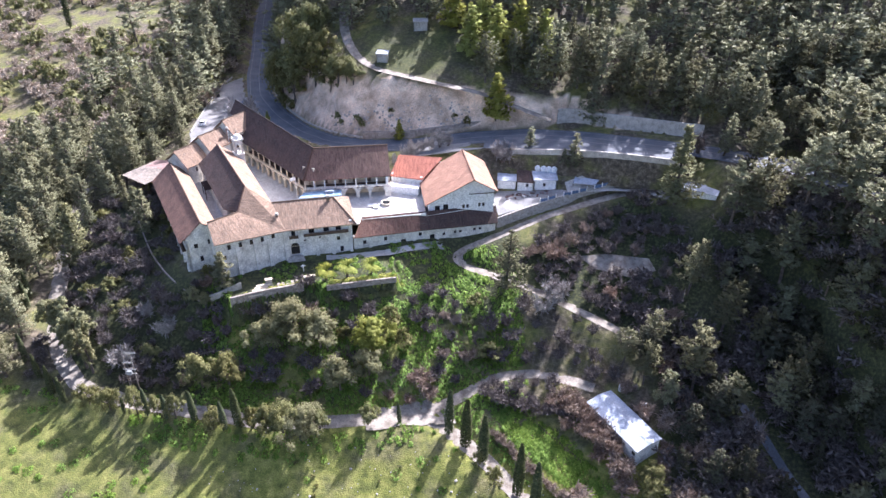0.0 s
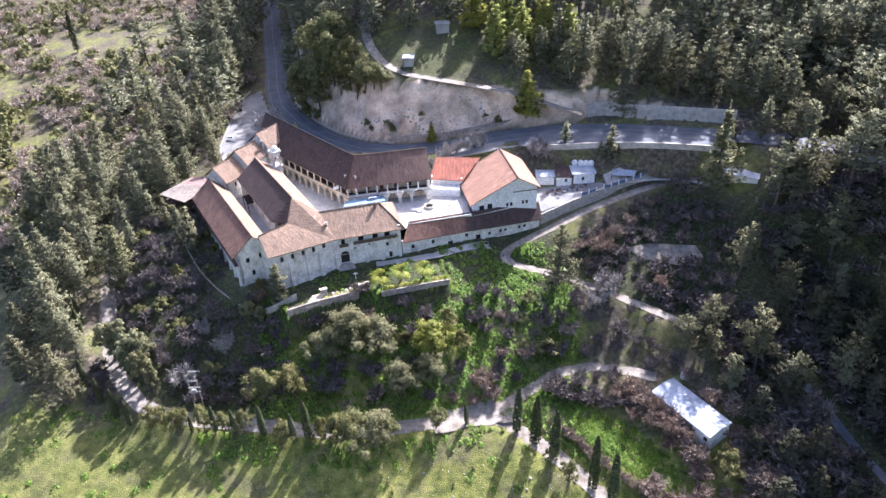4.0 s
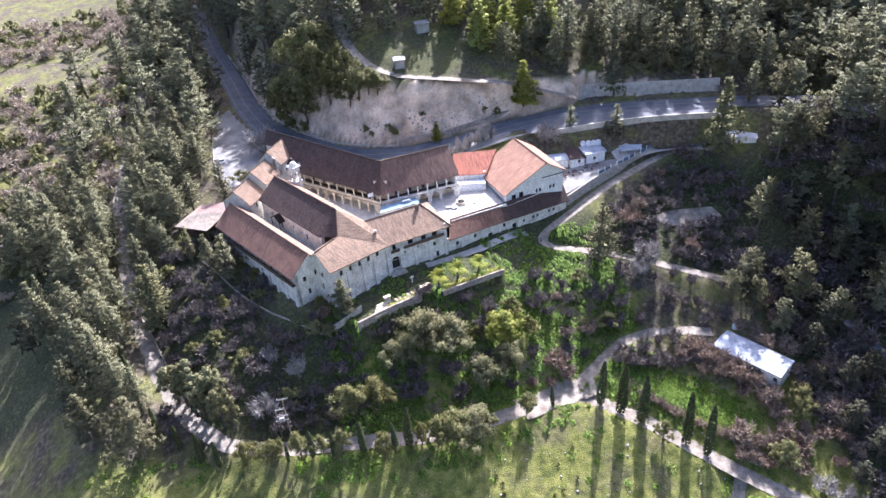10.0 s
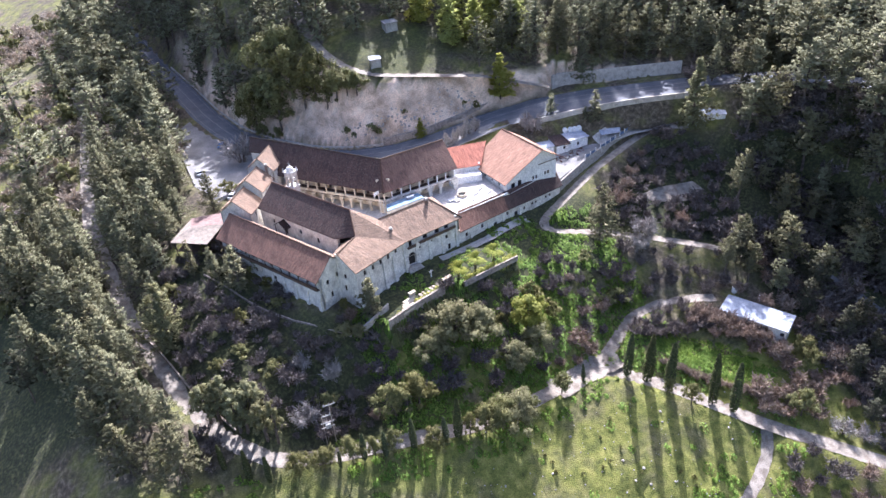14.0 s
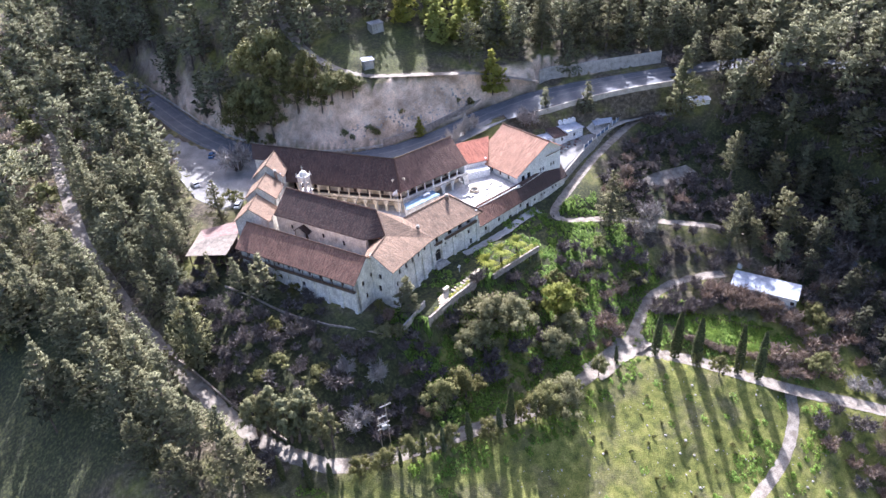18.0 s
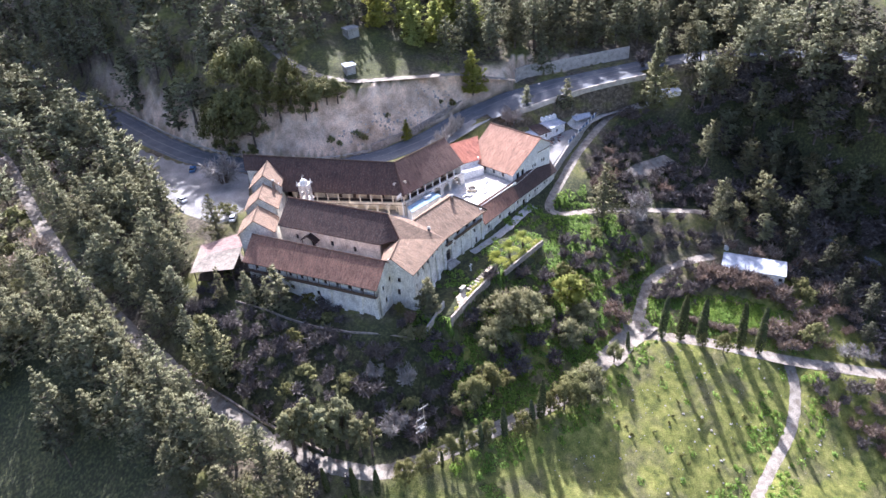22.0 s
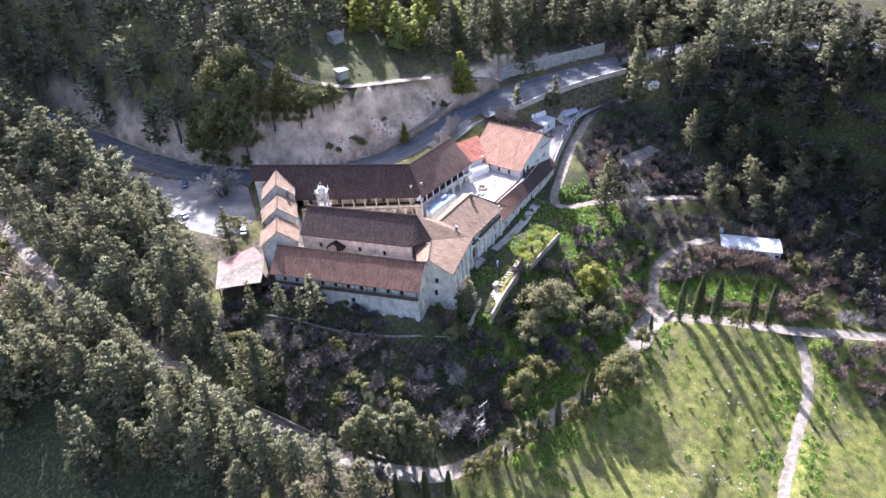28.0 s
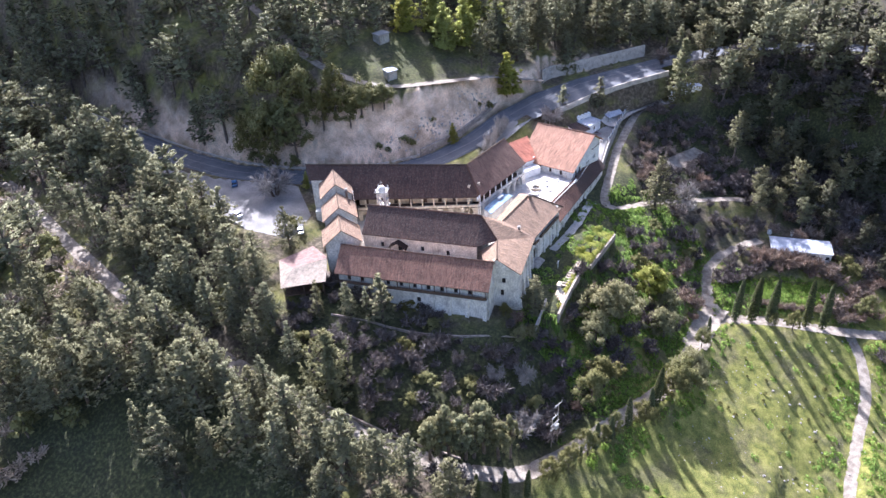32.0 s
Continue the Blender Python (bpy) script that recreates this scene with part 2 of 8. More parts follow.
def tile_material(name, light, dark, lichen=(0.33, 0.29, 0.25), amount=0.3):
    """Clay roof tiles: courses and single tiles of uneven tint from the roof's own metres, with weathered patches."""
    m = bpy.data.materials.new(name)
    m.use_nodes = True
    t = m.node_tree
    n, l = t.nodes, t.links
    shader = n["Principled BSDF"]
    shader.inputs["Roughness"].default_value = 0.88
    uv = n.new("ShaderNodeTexCoord")
    brick = n.new("ShaderNodeTexBrick")
    for key, v in (("Scale", 1.0), ("Brick Width", 0.24), ("Row Height", 0.36), ("Mortar Size", 0.02), ("Bias", -0.1)):
        brick.inputs[key].default_value = v
    brick.inputs["Color1"].default_value, brick.inputs["Color2"].default_value = (*light, 1), (*dark, 1)
    brick.inputs["Mortar"].default_value = (*[c * 0.5 for c in dark], 1)
    l.new(uv.outputs["UV"], brick.inputs["Vector"])
    patch = n.new("ShaderNodeTexNoise")
    patch.inputs["Scale"].default_value, patch.inputs["Detail"].default_value = 0.35, 7
    l.new(uv.outputs["UV"], patch.inputs["Vector"])
    shade = n.new("ShaderNodeMapRange")
    for key, v in (("From Min", 0.32), ("From Max", 0.68), ("To Min", 0.84), ("To Max", 1.16)):
        shade.inputs[key].default_value = v
    l.new(patch.outputs[0], shade.inputs["Value"])
    mul = n.new("ShaderNodeMixRGB")
    mul.blend_type, mul.inputs["Fac"].default_value = "MULTIPLY", 1
    l.new(brick.outputs["Color"], mul.inputs[1])
    l.new(shade.outputs[0], mul.inputs[2])
    runs = n.new("ShaderNodeMapping")
    runs.inputs["Scale"].default_value = (2.6, 0.35, 1)
    l.new(uv.outputs["UV"], runs.inputs["Vector"])
    streak = n.new("ShaderNodeTexNoise")
    streak.inputs["Scale"].default_value, streak.inputs["Detail"].default_value = 1.0, 4
    l.new(runs.outputs[0], streak.inputs["Vector"])
    worn = n.new("ShaderNodeMapRange")
    for key, v in (("From Min", 0.35), ("From Max", 0.65), ("To Min", 0.72), ("To Max", 1.26)):
        worn.inputs[key].default_value = v
    l.new(streak.outputs[0], worn.inputs["Value"])
    mul2 = n.new("ShaderNodeMixRGB")
    mul2.blend_type, mul2.inputs["Fac"].default_value = "MULTIPLY", 1
    l.new(mul.outputs[0], mul2.inputs[1])
    l.new(worn.outputs[0], mul2.inputs[2])
    spots = n.new("ShaderNodeTexNoise")
    spots.inputs["Scale"].default_value, spots.inputs["Detail"].default_value = 2.6, 5
    l.new(uv.outputs["UV"], spots.inputs["Vector"])
    cut = n.new("ShaderNodeMapRange")
    for key, v in (("From Min", 0.56), ("From Max", 0.64), ("To Min", 0.0), ("To Max", amount)):
        cut.inputs[key].default_value = v
    l.new(spots.outputs[0], cut.inputs["Value"])
    mixc = n.new("ShaderNodeMixRGB")
    mixc.inputs[2].default_value = (*lichen, 1)
    l.new(cut.outputs[0], mixc.inputs["Fac"])
    l.new(mul2.outputs[0], mixc.inputs[1])
    l.new(mixc.outputs[0], shader.inputs["Base Color"])
    wave = n.new("ShaderNodeTexWave")
    wave.bands_direction = "X"
    wave.inputs["Scale"].default_value = 0.314 / 0.24
    l.new(uv.outputs["UV"], wave.inputs["Vector"])
    add = n.new("ShaderNodeMath")
    add.operation = "ADD"
    l.new(wave.outputs["Fac"], add.inputs[0])
    l.new(spots.outputs[0], add.inputs[1])
    b = n.new("ShaderNodeBump")
    b.inputs["Strength"].default_value, b.inputs["Distance"].default_value = 0.6, 0.06
    l.new(add.outputs[0], b.inputs["Height"])
    l.new(b.outputs[0], shader.inputs["Normal"])
    return m


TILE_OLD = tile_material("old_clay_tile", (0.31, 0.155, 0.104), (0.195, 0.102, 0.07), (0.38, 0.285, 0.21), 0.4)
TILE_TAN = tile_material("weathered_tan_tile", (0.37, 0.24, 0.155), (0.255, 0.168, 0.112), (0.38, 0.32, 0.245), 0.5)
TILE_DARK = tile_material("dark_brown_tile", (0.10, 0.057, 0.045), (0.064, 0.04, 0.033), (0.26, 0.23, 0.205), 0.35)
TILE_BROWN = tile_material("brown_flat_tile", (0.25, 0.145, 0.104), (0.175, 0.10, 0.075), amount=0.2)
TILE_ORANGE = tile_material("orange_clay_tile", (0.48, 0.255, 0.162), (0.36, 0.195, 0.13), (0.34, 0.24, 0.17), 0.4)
# Red lowered to include the shade that lies on the link roof.
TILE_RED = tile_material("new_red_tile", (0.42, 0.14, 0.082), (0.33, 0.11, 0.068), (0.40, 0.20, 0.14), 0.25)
PLASTER = material("old_whitewash", ((0.47, 0.44, 0.39), (0.63, 0.60, 0.54), (0.73, 0.70, 0.635), (0.79, 0.765, 0.705)), 1.7, 0.92, 0.02, 0.3, stretch=(1, 1, 0.75))
# Chimney brick: brown kept dark to stand for the shaded south faces.
BRICK_SHADE = material("shade_dark_brick", ((0.13, 0.09, 0.07), (0.21, 0.145, 0.11), (0.28, 0.21, 0.17)), 0.5, 0.92, 0.02, 0.1)
STONE_BROWN = material("brown_rubble_stone", ((0.20, 0.165, 0.13), (0.32, 0.27, 0.22), (0.44, 0.38, 0.32)), 0.8, 0.95, 0.06, 0.2)
PLASTER_NEW = material("fresh_white_paint", ((0.76, 0.75, 0.73), (0.82, 0.81, 0.79)), 3.0, 0.85, 0.01, 0.4)
STONE_CREAM = material("cream_sandstone", ((0.52, 0.42, 0.29), (0.64, 0.54, 0.40), (0.70, 0.61, 0.47)), 1.2, 0.9, 0.02, 0.2)
STONE_GREY = material("grey_rubble_stone", ((0.25, 0.23, 0.20), (0.38, 0.35, 0.31), (0.48, 0.45, 0.40)), 0.8, 0.95, 0.05, 0.22)
CONCRETE = material("concrete", ((0.24, 0.235, 0.215), (0.36, 0.35, 0.325), (0.44, 0.43, 0.40)), 2.5, 0.9, 0.01, 0.3)
PALE_CONCRETE = material("pale_concrete", ((0.36, 0.325, 0.275), (0.50, 0.455, 0.39), (0.60, 0.555, 0.485)), 1.6, 0.92, 0.02, 0.25)
PAVING = material("pale_paving", ((0.50, 0.46, 0.41), (0.58, 0.55, 0.50), (0.66, 0.63, 0.58)), 2.0, 0.9, 0.01, 0.4)
WOOD_DARK = material("dark_stained_wood", ((0.06, 0.04, 0.03), (0.10, 0.065, 0.045), (0.14, 0.09, 0.06)), 0.6, 0.75, 0.01, 0.08)
# Much darker than WOOD_DARK, for the portal leaf only.
DOOR_DARK = material("near_black_door_wood", ((0.015, 0.012, 0.01), (0.025, 0.02, 0.017), (0.04, 0.032, 0.026)), 0.5, 0.85, 0.01, 0.08)
GLASS_DARK = material("dark_window_glass", ((0.015, 0.017, 0.02), (0.03, 0.033, 0.037)), 0.8, 0.12)
METAL_WHITE = material("galvanised_sheet", ((0.30, 0.335, 0.385), (0.42, 0.455, 0.505), (0.54, 0.565, 0.605)), 2.5, 0.75, 0.0, 0.3, metal=0.1)
SHEET_PINK = material("faded_red_sheet", ((0.17, 0.10, 0.085), (0.23, 0.15, 0.13), (0.28, 0.20, 0.17)), 1.2, 0.9, 0.0, 0.3)
SHEET_PALE = material("pale_weathered_sheet", ((0.202, 0.172, 0.133), (0.285, 0.238, 0.190), (0.350, 0.289, 0.236)), 1.2, 0.9, 0.0, 0.3)
BLUE_SHEET = material("pale_blue_sheet", ((0.15, 0.25, 0.35), (0.25, 0.36, 0.46), (0.42, 0.50, 0.56)), 2.0, 0.95, 0.0, 0.3)
# Bluish and slightly raised: the sky's reflection is put into the base colour.
ASPHALT = material("asphalt", ((0.078, 0.087, 0.10), (0.105, 0.115, 0.13), (0.14, 0.146, 0.157)), 4.0, 0.8, 0.0, 0.25)
LOT = material("dusty_asphalt", ((0.16, 0.157, 0.15), (0.245, 0.237, 0.225), (0.34, 0.325, 0.305)), 6.0, 0.85, 0.0, 0.3)
PAINT_LINE = material("worn_white_line", ((0.16, 0.16, 0.16), (0.36, 0.36, 0.35)), 0.6, 0.7)
DIRT = material("pale_dirt_track", ((0.17, 0.14, 0.108), (0.27, 0.235, 0.19), (0.37, 0.33, 0.275)), 1.6, 0.95, 0.03, 0.25)


# ---- building blocks ----
def thing(name, at, label, category, group="", kind=""):
    """An empty at the base of a thing; its parts hang from it."""
    ob = new(name)
    ob.empty_display_size = 0.3
    ob.location = at
    return tagged(ob, label, category, group, kind)


def part(name, bm, mat, parent, label=""):
    """Links a bmesh in world metres as one mesh under a thing or one of its parts."""
    root = parent
    while root.parent:
        root = root.parent
    bmesh.ops.translate(bm, verts=bm.verts, vec=-root.location)
    me = bpy.data.meshes.new(name)
    bm.to_mesh(me)
    bm.free()
    for mt in (mat if isinstance(mat, (list, tuple)) else (mat,)):
        me.materials.append(mt)
    ob = new(name, me)
    ob.parent = parent
    if label:
        ob["label"] = label
    return ob


def whole(name, bm, mat, label, category, group="", kind=""):
    """A thing of one mesh, its origin at the middle of its base."""
    lo = Vector([min(v.co[k] for v in bm.verts) for k in range(3)])
    hi = Vector([max(v.co[k] for v in bm.verts) for k in range(3)])
    at = Vector(((lo.x + hi.x) / 2, (lo.y + hi.y) / 2, lo.z))
    bmesh.ops.translate(bm, verts=bm.verts, vec=-at)
    me = bpy.data.meshes.new(name)
    bm.to_mesh(me)
    bm.free()
    for mt in (mat if isinstance(mat, (list, tuple)) else (mat,)):
        me.materials.append(mt)
    ob = new(name, me)
    ob.location = at
    return tagged(ob, label, category, group, kind)


def quad(bm, *pts):
    return bm.faces.new([bm.verts.new(p) for p in pts])


def thicken(bm, depth):
    """Gives open sheets a thickness."""
    bm.normal_update()
    bmesh.ops.solidify(bm, geom=bm.faces[:], thickness=depth)


def box(bm, at, size, turn=0.0, bevel=0.0):
    """A box standing on its base's middle, turned about z (degrees), with bevelled edges."""
    m = pose(at[0], at[1], at[2] + size[2] / 2, 0, 0, turn) @ Matrix.Diagonal((*size, 1))
    made = bmesh.ops.create_cube(bm, size=1, matrix=m)["verts"]
    if bevel:
        edges = list({e for v in made for e in v.link_edges})
        bmesh.ops.bevel(bm, geom=edges, offset=bevel, segments=1, affect="EDGES")


def rod(bm, a, b, r0, r1=None, sides=8):
    """A round bar from a to b."""
    a, b = Vector(a), Vector(b)
    q = (b - a).to_track_quat("Z", "Y").to_matrix().to_4x4()
    m = Matrix.Translation((a + b) / 2) @ q
    bmesh.ops.create_cone(bm, cap_ends=True, segments=sides, radius1=r0, radius2=r0 if r1 is None else r1, depth=(b - a).length, matrix=m)


def wall_panel(bm, a, b, z0, top, thick=0.6, holes=()):
    """A wall from a to b in the plan, its outer face to the right of that way, with openings right through it.
    top: (s, z) pairs along it. holes: (from, to, sill, head, rise of the arch)."""
    a, b = Vector(a[:2]), Vector(b[:2])
    length = (b - a).length
    way = (b - a) / length
    inward = Vector((-way.y, way.x)) * thick
    if not isinstance(top, (list, tuple)):
        top = ((0, top), (length, top))
    ss, zs = [p[0] for p in top], [p[1] for p in top]
    cuts = {0.0, length, *[s for s in ss if 0 < s < length]}
    for h in holes:
        steps = 8 if h[4] else 1
        cuts |= {h[0] + (h[1] - h[0]) * k / steps for k in range(steps + 1)}
    cuts = sorted(c for c in cuts if -1e-6 <= c <= length + 1e-6)

    def head(h, s):
        if not h[4]:
            return h[3]
        w = max(-1.0, min(1.0, (2 * s - h[0] - h[1]) / (h[1] - h[0])))
        return h[3] - h[4] + h[4] * math.sqrt(max(0.0, 1 - w * w))

    def at(s, z, deep):
        p = a + way * s + (inward if deep else Vector((0, 0)))
        return (p.x, p.y, z)

    for s0, s1 in zip(cuts, cuts[1:]):
        if s1 - s0 < 1e-4:
            continue
        mid = (s0 + s1) / 2
        t0, t1 = np.interp(s0, ss, zs), np.interp(s1, ss, zs)
        low0 = low1 = z0
        for h in sorted((h for h in holes if h[0] < mid < h[1]), key=lambda h: h[2]):
            for deep in (0, 1):
                pts = [at(s0, low0, deep), at(s1, low1, deep), at(s1, h[2], deep), at(s0, h[2], deep)]
                quad(bm, *(pts[::-1] if deep else pts))
            quad(bm, at(s0, h[2], 0), at(s1, h[2], 0), at(s1, h[2], 1), at(s0, h[2], 1))
            low0, low1 = head(h, s0), head(h, s1)
            quad(bm, at(s0, low0, 1), at(s1, low1, 1), at(s1, low1, 0), at(s0, low0, 0))
        for deep in (0, 1):
            pts = [at(s0, low0, deep), at(s1, low1, deep), at(s1, t1, deep), at(s0, t0, deep)]
            quad(bm, *(pts[::-1] if deep else pts))
        quad(bm, at(s0, t0, 0), at(s1, t1, 0), at(s1, t1, 1), at(s0, t0, 1))
    for h in holes:
        for s, flip in ((h[0], 0), (h[1], 1)):
            pts = [at(s, h[2], 0), at(s, h[2], 1), at(s, head(h, s), 1), at(s, head(h, s), 0)]
            if abs(pts[0][2] - pts[2][2]) > 1e-3:
                quad(bm, *(pts[::-1] if flip else pts))
    for s, flip in ((0, 1), (length, 0)):
        pts = [at(s, z0, 0), at(s, z0, 1), at(s, float(np.interp(s, ss, zs)), 1), at(s, float(np.interp(s, ss, zs)), 0)]
        quad(bm, *(pts[::-1] if flip else pts))


def roof_plane(name, corners, mat, parent, thick=0.22, label=""):
    """A pitched slab of tiles: first two corners along the ridge, the rest along the eave; metres of its own as UV.
    The eave's edge is a little uneven, as old tiles lie."""
    bm = bmesh.new()
    pts = [Vector(p) for p in corners]
    along = (pts[1] - pts[0]).normalized()
    normal = (pts[1] - pts[0]).cross(pts[-1] - pts[0]).normalized()
    if normal.z < 0:
        normal = -normal
    down = along.cross(normal).normalized()
    upper = [bm.verts.new(p) for p in pts]
    lower = [bm.verts.new(p - Vector((0, 0, thick))) for p in pts]
    uv = bm.loops.layers.uv.new()
    faces = [bm.faces.new(upper), bm.faces.new(lower[::-1])]
    for k in range(len(pts)):
        j = (k + 1) % len(pts)
        faces.append(bm.faces.new((upper[j], upper[k], lower[k], lower[j])))
    bmesh.ops.recalc_face_normals(bm, faces=bm.faces)
    cutting = [e for e in bm.edges]
    bmesh.ops.subdivide_edges(bm, edges=cutting, cuts=5, use_grid_fill=True)
    for v in bm.verts:
        v.co.z += 0.10 * noise.noise(v.co * 0.23) + 0.04 * noise.noise(v.co * 0.9)
    for f in bm.faces:
        for lp in f.loops:
            d = lp.vert.co - pts[0]
            lp[uv].uv = (d.dot(along) + pts[0].x, d.dot(down) + pts[0].y)
    return part(name, bm, mat, parent, label)


def ridge_tiles(points, mat, parent, r=0.2, step=0.45):
    """Half-round cap tiles, each overlapping the next, along a ridge or hip."""
    bm = bmesh.new()
    for a, b in zip(points, points[1:]):
        a, b = Vector(a), Vector(b)
        count = max(1, int((b - a).length / step))
        for k in range(count):
            p, q = a.lerp(b, k / count), a.lerp(b, (k + 1.12) / count)
            wob = Vector((0, 0, 0.02 * noise.noise(p * 3)))
            rod(bm, p + wob, q + wob, r * 1.08, r * 0.86, 6)
    return part("ridge_tiles", bm, mat, parent, "row of overlapping cap tiles")


def along(a, b, s):
    d = Vector((b[0] - a[0], b[1] - a[1])).normalized()
    return Vector((a[0] + d.x * s, a[1] + d.y * s))


def window_set(a, b, holes, parent, inset=0.3, name="window", frame_mat=None, pane_mat=None, arch=False):
    """A frame with its bars and a dark pane in each opening of a wall."""
    a2, b2 = Vector(a[:2]), Vector(b[:2])
    way = (b2 - a2).normalized()
    inward = Vector((-way.y, way.x))
    turn = math.degrees(math.atan2(way.y, way.x))
    for s0, s1, sill, head, rise in holes:
        mid = a2 + way * (s0 + s1) / 2 + inward * inset
        w, h = s1 - s0, head - sill
        bm = bmesh.new()
        fw = 0.09
        for off in (-w / 2 + fw / 2, w / 2 - fw / 2):
            p = mid + way * off
            box(bm, (p.x, p.y, sill), (fw, 0.1, h - rise), turn)
        for z in ((sill, head - fw) if not rise else (sill, head - rise - fw)):
            box(bm, (mid.x, mid.y, z), (w, 0.1, fw), turn)
        if name == "window":
            box(bm, (mid.x, mid.y, sill), (0.06, 0.08, h - rise), turn)
        frame_ob = part(name, bm, frame_mat or WOOD_DARK, parent)
        bm = bmesh.new()
        p = mid + inward * 0.04
        box(bm, (p.x, p.y, sill + 0.02), (w + 0.1, 0.04, h - 0.02 + (0.1 if rise else 0)), turn)
        part("pane" if name == "window" else "door_leaf", bm, pane_mat or GLASS_DARK, frame_ob)


# ---- ground ----
def ground_material():
    """Winter grass, herbs, bare soil and leaf litter, mixed by patches; bare limestone marl where it is steep. A dark
    lawn tone serves the garden and stands for shade on some slopes.
    """
    m = bpy.data.materials.new("hillside")
    m.use_nodes = True
    t = m.node_tree
    n, l = t.nodes, t.links
    shader = n["Principled BSDF"]
    shader.inputs["Roughness"].default_value = 0.95
    co = n.new("ShaderNodeTexCoord")

    def field(scale, detail, shift=0.0):
        mp = n.new("ShaderNodeMapping")
        mp.inputs["Location"].default_value = (shift, shift * 1.7, 0)
        l.new(co.outputs["Object"], mp.inputs["Vector"])
        x = n.new("ShaderNodeTexNoise")
        x.inputs["Scale"].default_value, x.inputs["Detail"].default_value = scale, detail
        l.new(mp.outputs[0], x.inputs["Vector"])
        return x.outputs[0]

    def ramp(source, *stops):
        r = n.new("ShaderNodeValToRGB")
        while len(r.color_ramp.elements) < len(stops):
            r.color_ramp.elements.new(0.5)
        for e, (p, c) in zip(r.color_ramp.elements, stops):
            e.position, e.color = p, (*c, 1)
        l.new(source, r.inputs[0])
        return r.outputs[0]

    def mix(fac, a, b, how="MIX"):
        x = n.new("ShaderNodeMixRGB")
        x.blend_type = how
        if isinstance(fac, float):
            x.inputs["Fac"].default_value = fac
        else:
            l.new(fac, x.inputs["Fac"])
        l.new(a, x.inputs[1])
        l.new(b, x.inputs[2])
        return x.outputs[0]

    grass = ramp(field(0.5, 8), (0.3, (0.075, 0.09, 0.016)), (0.48, (0.165, 0.176, 0.033)), (0.7, (0.285, 0.273, 0.072)))
    litter = ramp(field(0.9, 8, 31), (0.3, (0.05, 0.04, 0.026)), (0.5, (0.10, 0.08, 0.052)), (0.72, (0.22, 0.18, 0.125)))
    attr = n.new("ShaderNodeAttribute")
    attr.attribute_name = "cover"
    sep = n.new("ShaderNodeSeparateColor")
    l.new(attr.outputs["Color"], sep.inputs[0])
    blot = n.new("ShaderNodeMath")
    blot.operation = "ADD"
    l.new(sep.outputs[0], blot.inputs[0])
    dim = n.new("ShaderNodeMapRange")
    for key, v in (("From Min", 0.35), ("From Max", 0.65), ("To Min", -0.5), ("To Max", 0.5)):
        dim.inputs[key].default_value = v
    l.new(field(0.13, 6, 7), dim.inputs["Value"])
    l.new(dim.outputs[0], blot.inputs[1])
    base = mix(blot.outputs[0], litter, grass)
    # Dark garden grass, lowered further to stand for tree shade on the slopes.
    lawn = ramp(field(1.3, 6, 19), (0.32, (0.02, 0.025, 0.01)), (0.5, (0.04, 0.047, 0.016)), (0.66, (0.095, 0.102, 0.035)))
    base = mix(sep.outputs[2], base, lawn)
    rock = ramp(field(0.35, 9, 11), (0.28, (0.54, 0.39, 0.26)), (0.5, (0.76, 0.58, 0.415)), (0.7, (0.84, 0.69, 0.525)))
    stain = n.new("ShaderNodeMapRange")
    for key, v in (("From Min", 0.34), ("From Max", 0.62), ("To Min", 0.55), ("To Max", 1.15)):
        stain.inputs[key].default_value = v
    l.new(field(0.11, 7, 23), stain.inputs["Value"])
    base = mix(sep.outputs[1], base, mix(1.0, rock, stain.outputs[0], "MULTIPLY"))
    grit = n.new("ShaderNodeMapRange")
    for key, v in (("From Min", 0.3), ("From Max", 0.7), ("To Min", 0.65), ("To Max", 1.35)):
        grit.inputs[key].default_value = v
    fine = field(3.5, 5, 3)
    l.new(fine, grit.inputs["Value"])
    l.new(mix(1.0, base, grit.outputs[0], "MULTIPLY"), shader.inputs["Base Color"])
    b = n.new("ShaderNodeBump")
    b.inputs["Strength"].default_value, b.inputs["Distance"].default_value = 0.8, 0.25
    l.new(fine, b.inputs["Height"])
    l.new(b.outputs[0], shader.inputs["Normal"])
    return m


def spaced(lo, hi, step, far_lo, far_hi, grow):
    """Grid lines: even in the middle, wider and wider towards the horizon."""
    mid = list(np.arange(lo, hi, step))
    d, v = step, lo
    left = []
    while v > far_lo:
        d *= grow
        v -= d
        left.append(v)
    d, v = step, mid[-1]
    right = []
    while v < far_hi:
        d *= grow
        v += d
        right.append(v)
    return np.array(left[::-1] + mid + right)


gx, gy = spaced(-165, 125, 1.5, -4000, 4000, 1.16), spaced(50, 300, 1.5, -3000, 4500, 1.16)
XX, YY = np.meshgrid(gx, gy)
ZZ = land(XX, YY)
WITHIN = ((-62, 146), (-53, 143), (-38, 151.5), (-22, 155), (14, 166.5), (13, 182), (-10, 182), (-32, 177), (-60, 206), (-70, 190), (-73, 176))
ZZ = np.where(polygon_distance(XX, YY, WITHIN) < 0, np.minimum(ZZ, 4.0), ZZ)
slope = np.hypot(*np.gradient(ZZ, gy, gx))
d_road, h_road = near_line(XX, YY, NORTH_ROAD)
cut_zone = smooth(0.75, 1.15, slope) * (1 - smooth(17 - 8 * smooth(-42, -52, XX), 26 - 13 * smooth(-42, -52, XX), d_road)) * smooth(-78, -68, XX) * (1 - smooth(56, 66, XX)) * smooth(178, 186, YY)
wood_floor = smooth(48, 56, XX) * (1 - smooth(124, 170, XX)) * smooth(40, 60, YY) * (1 - smooth(158, 168, YY))
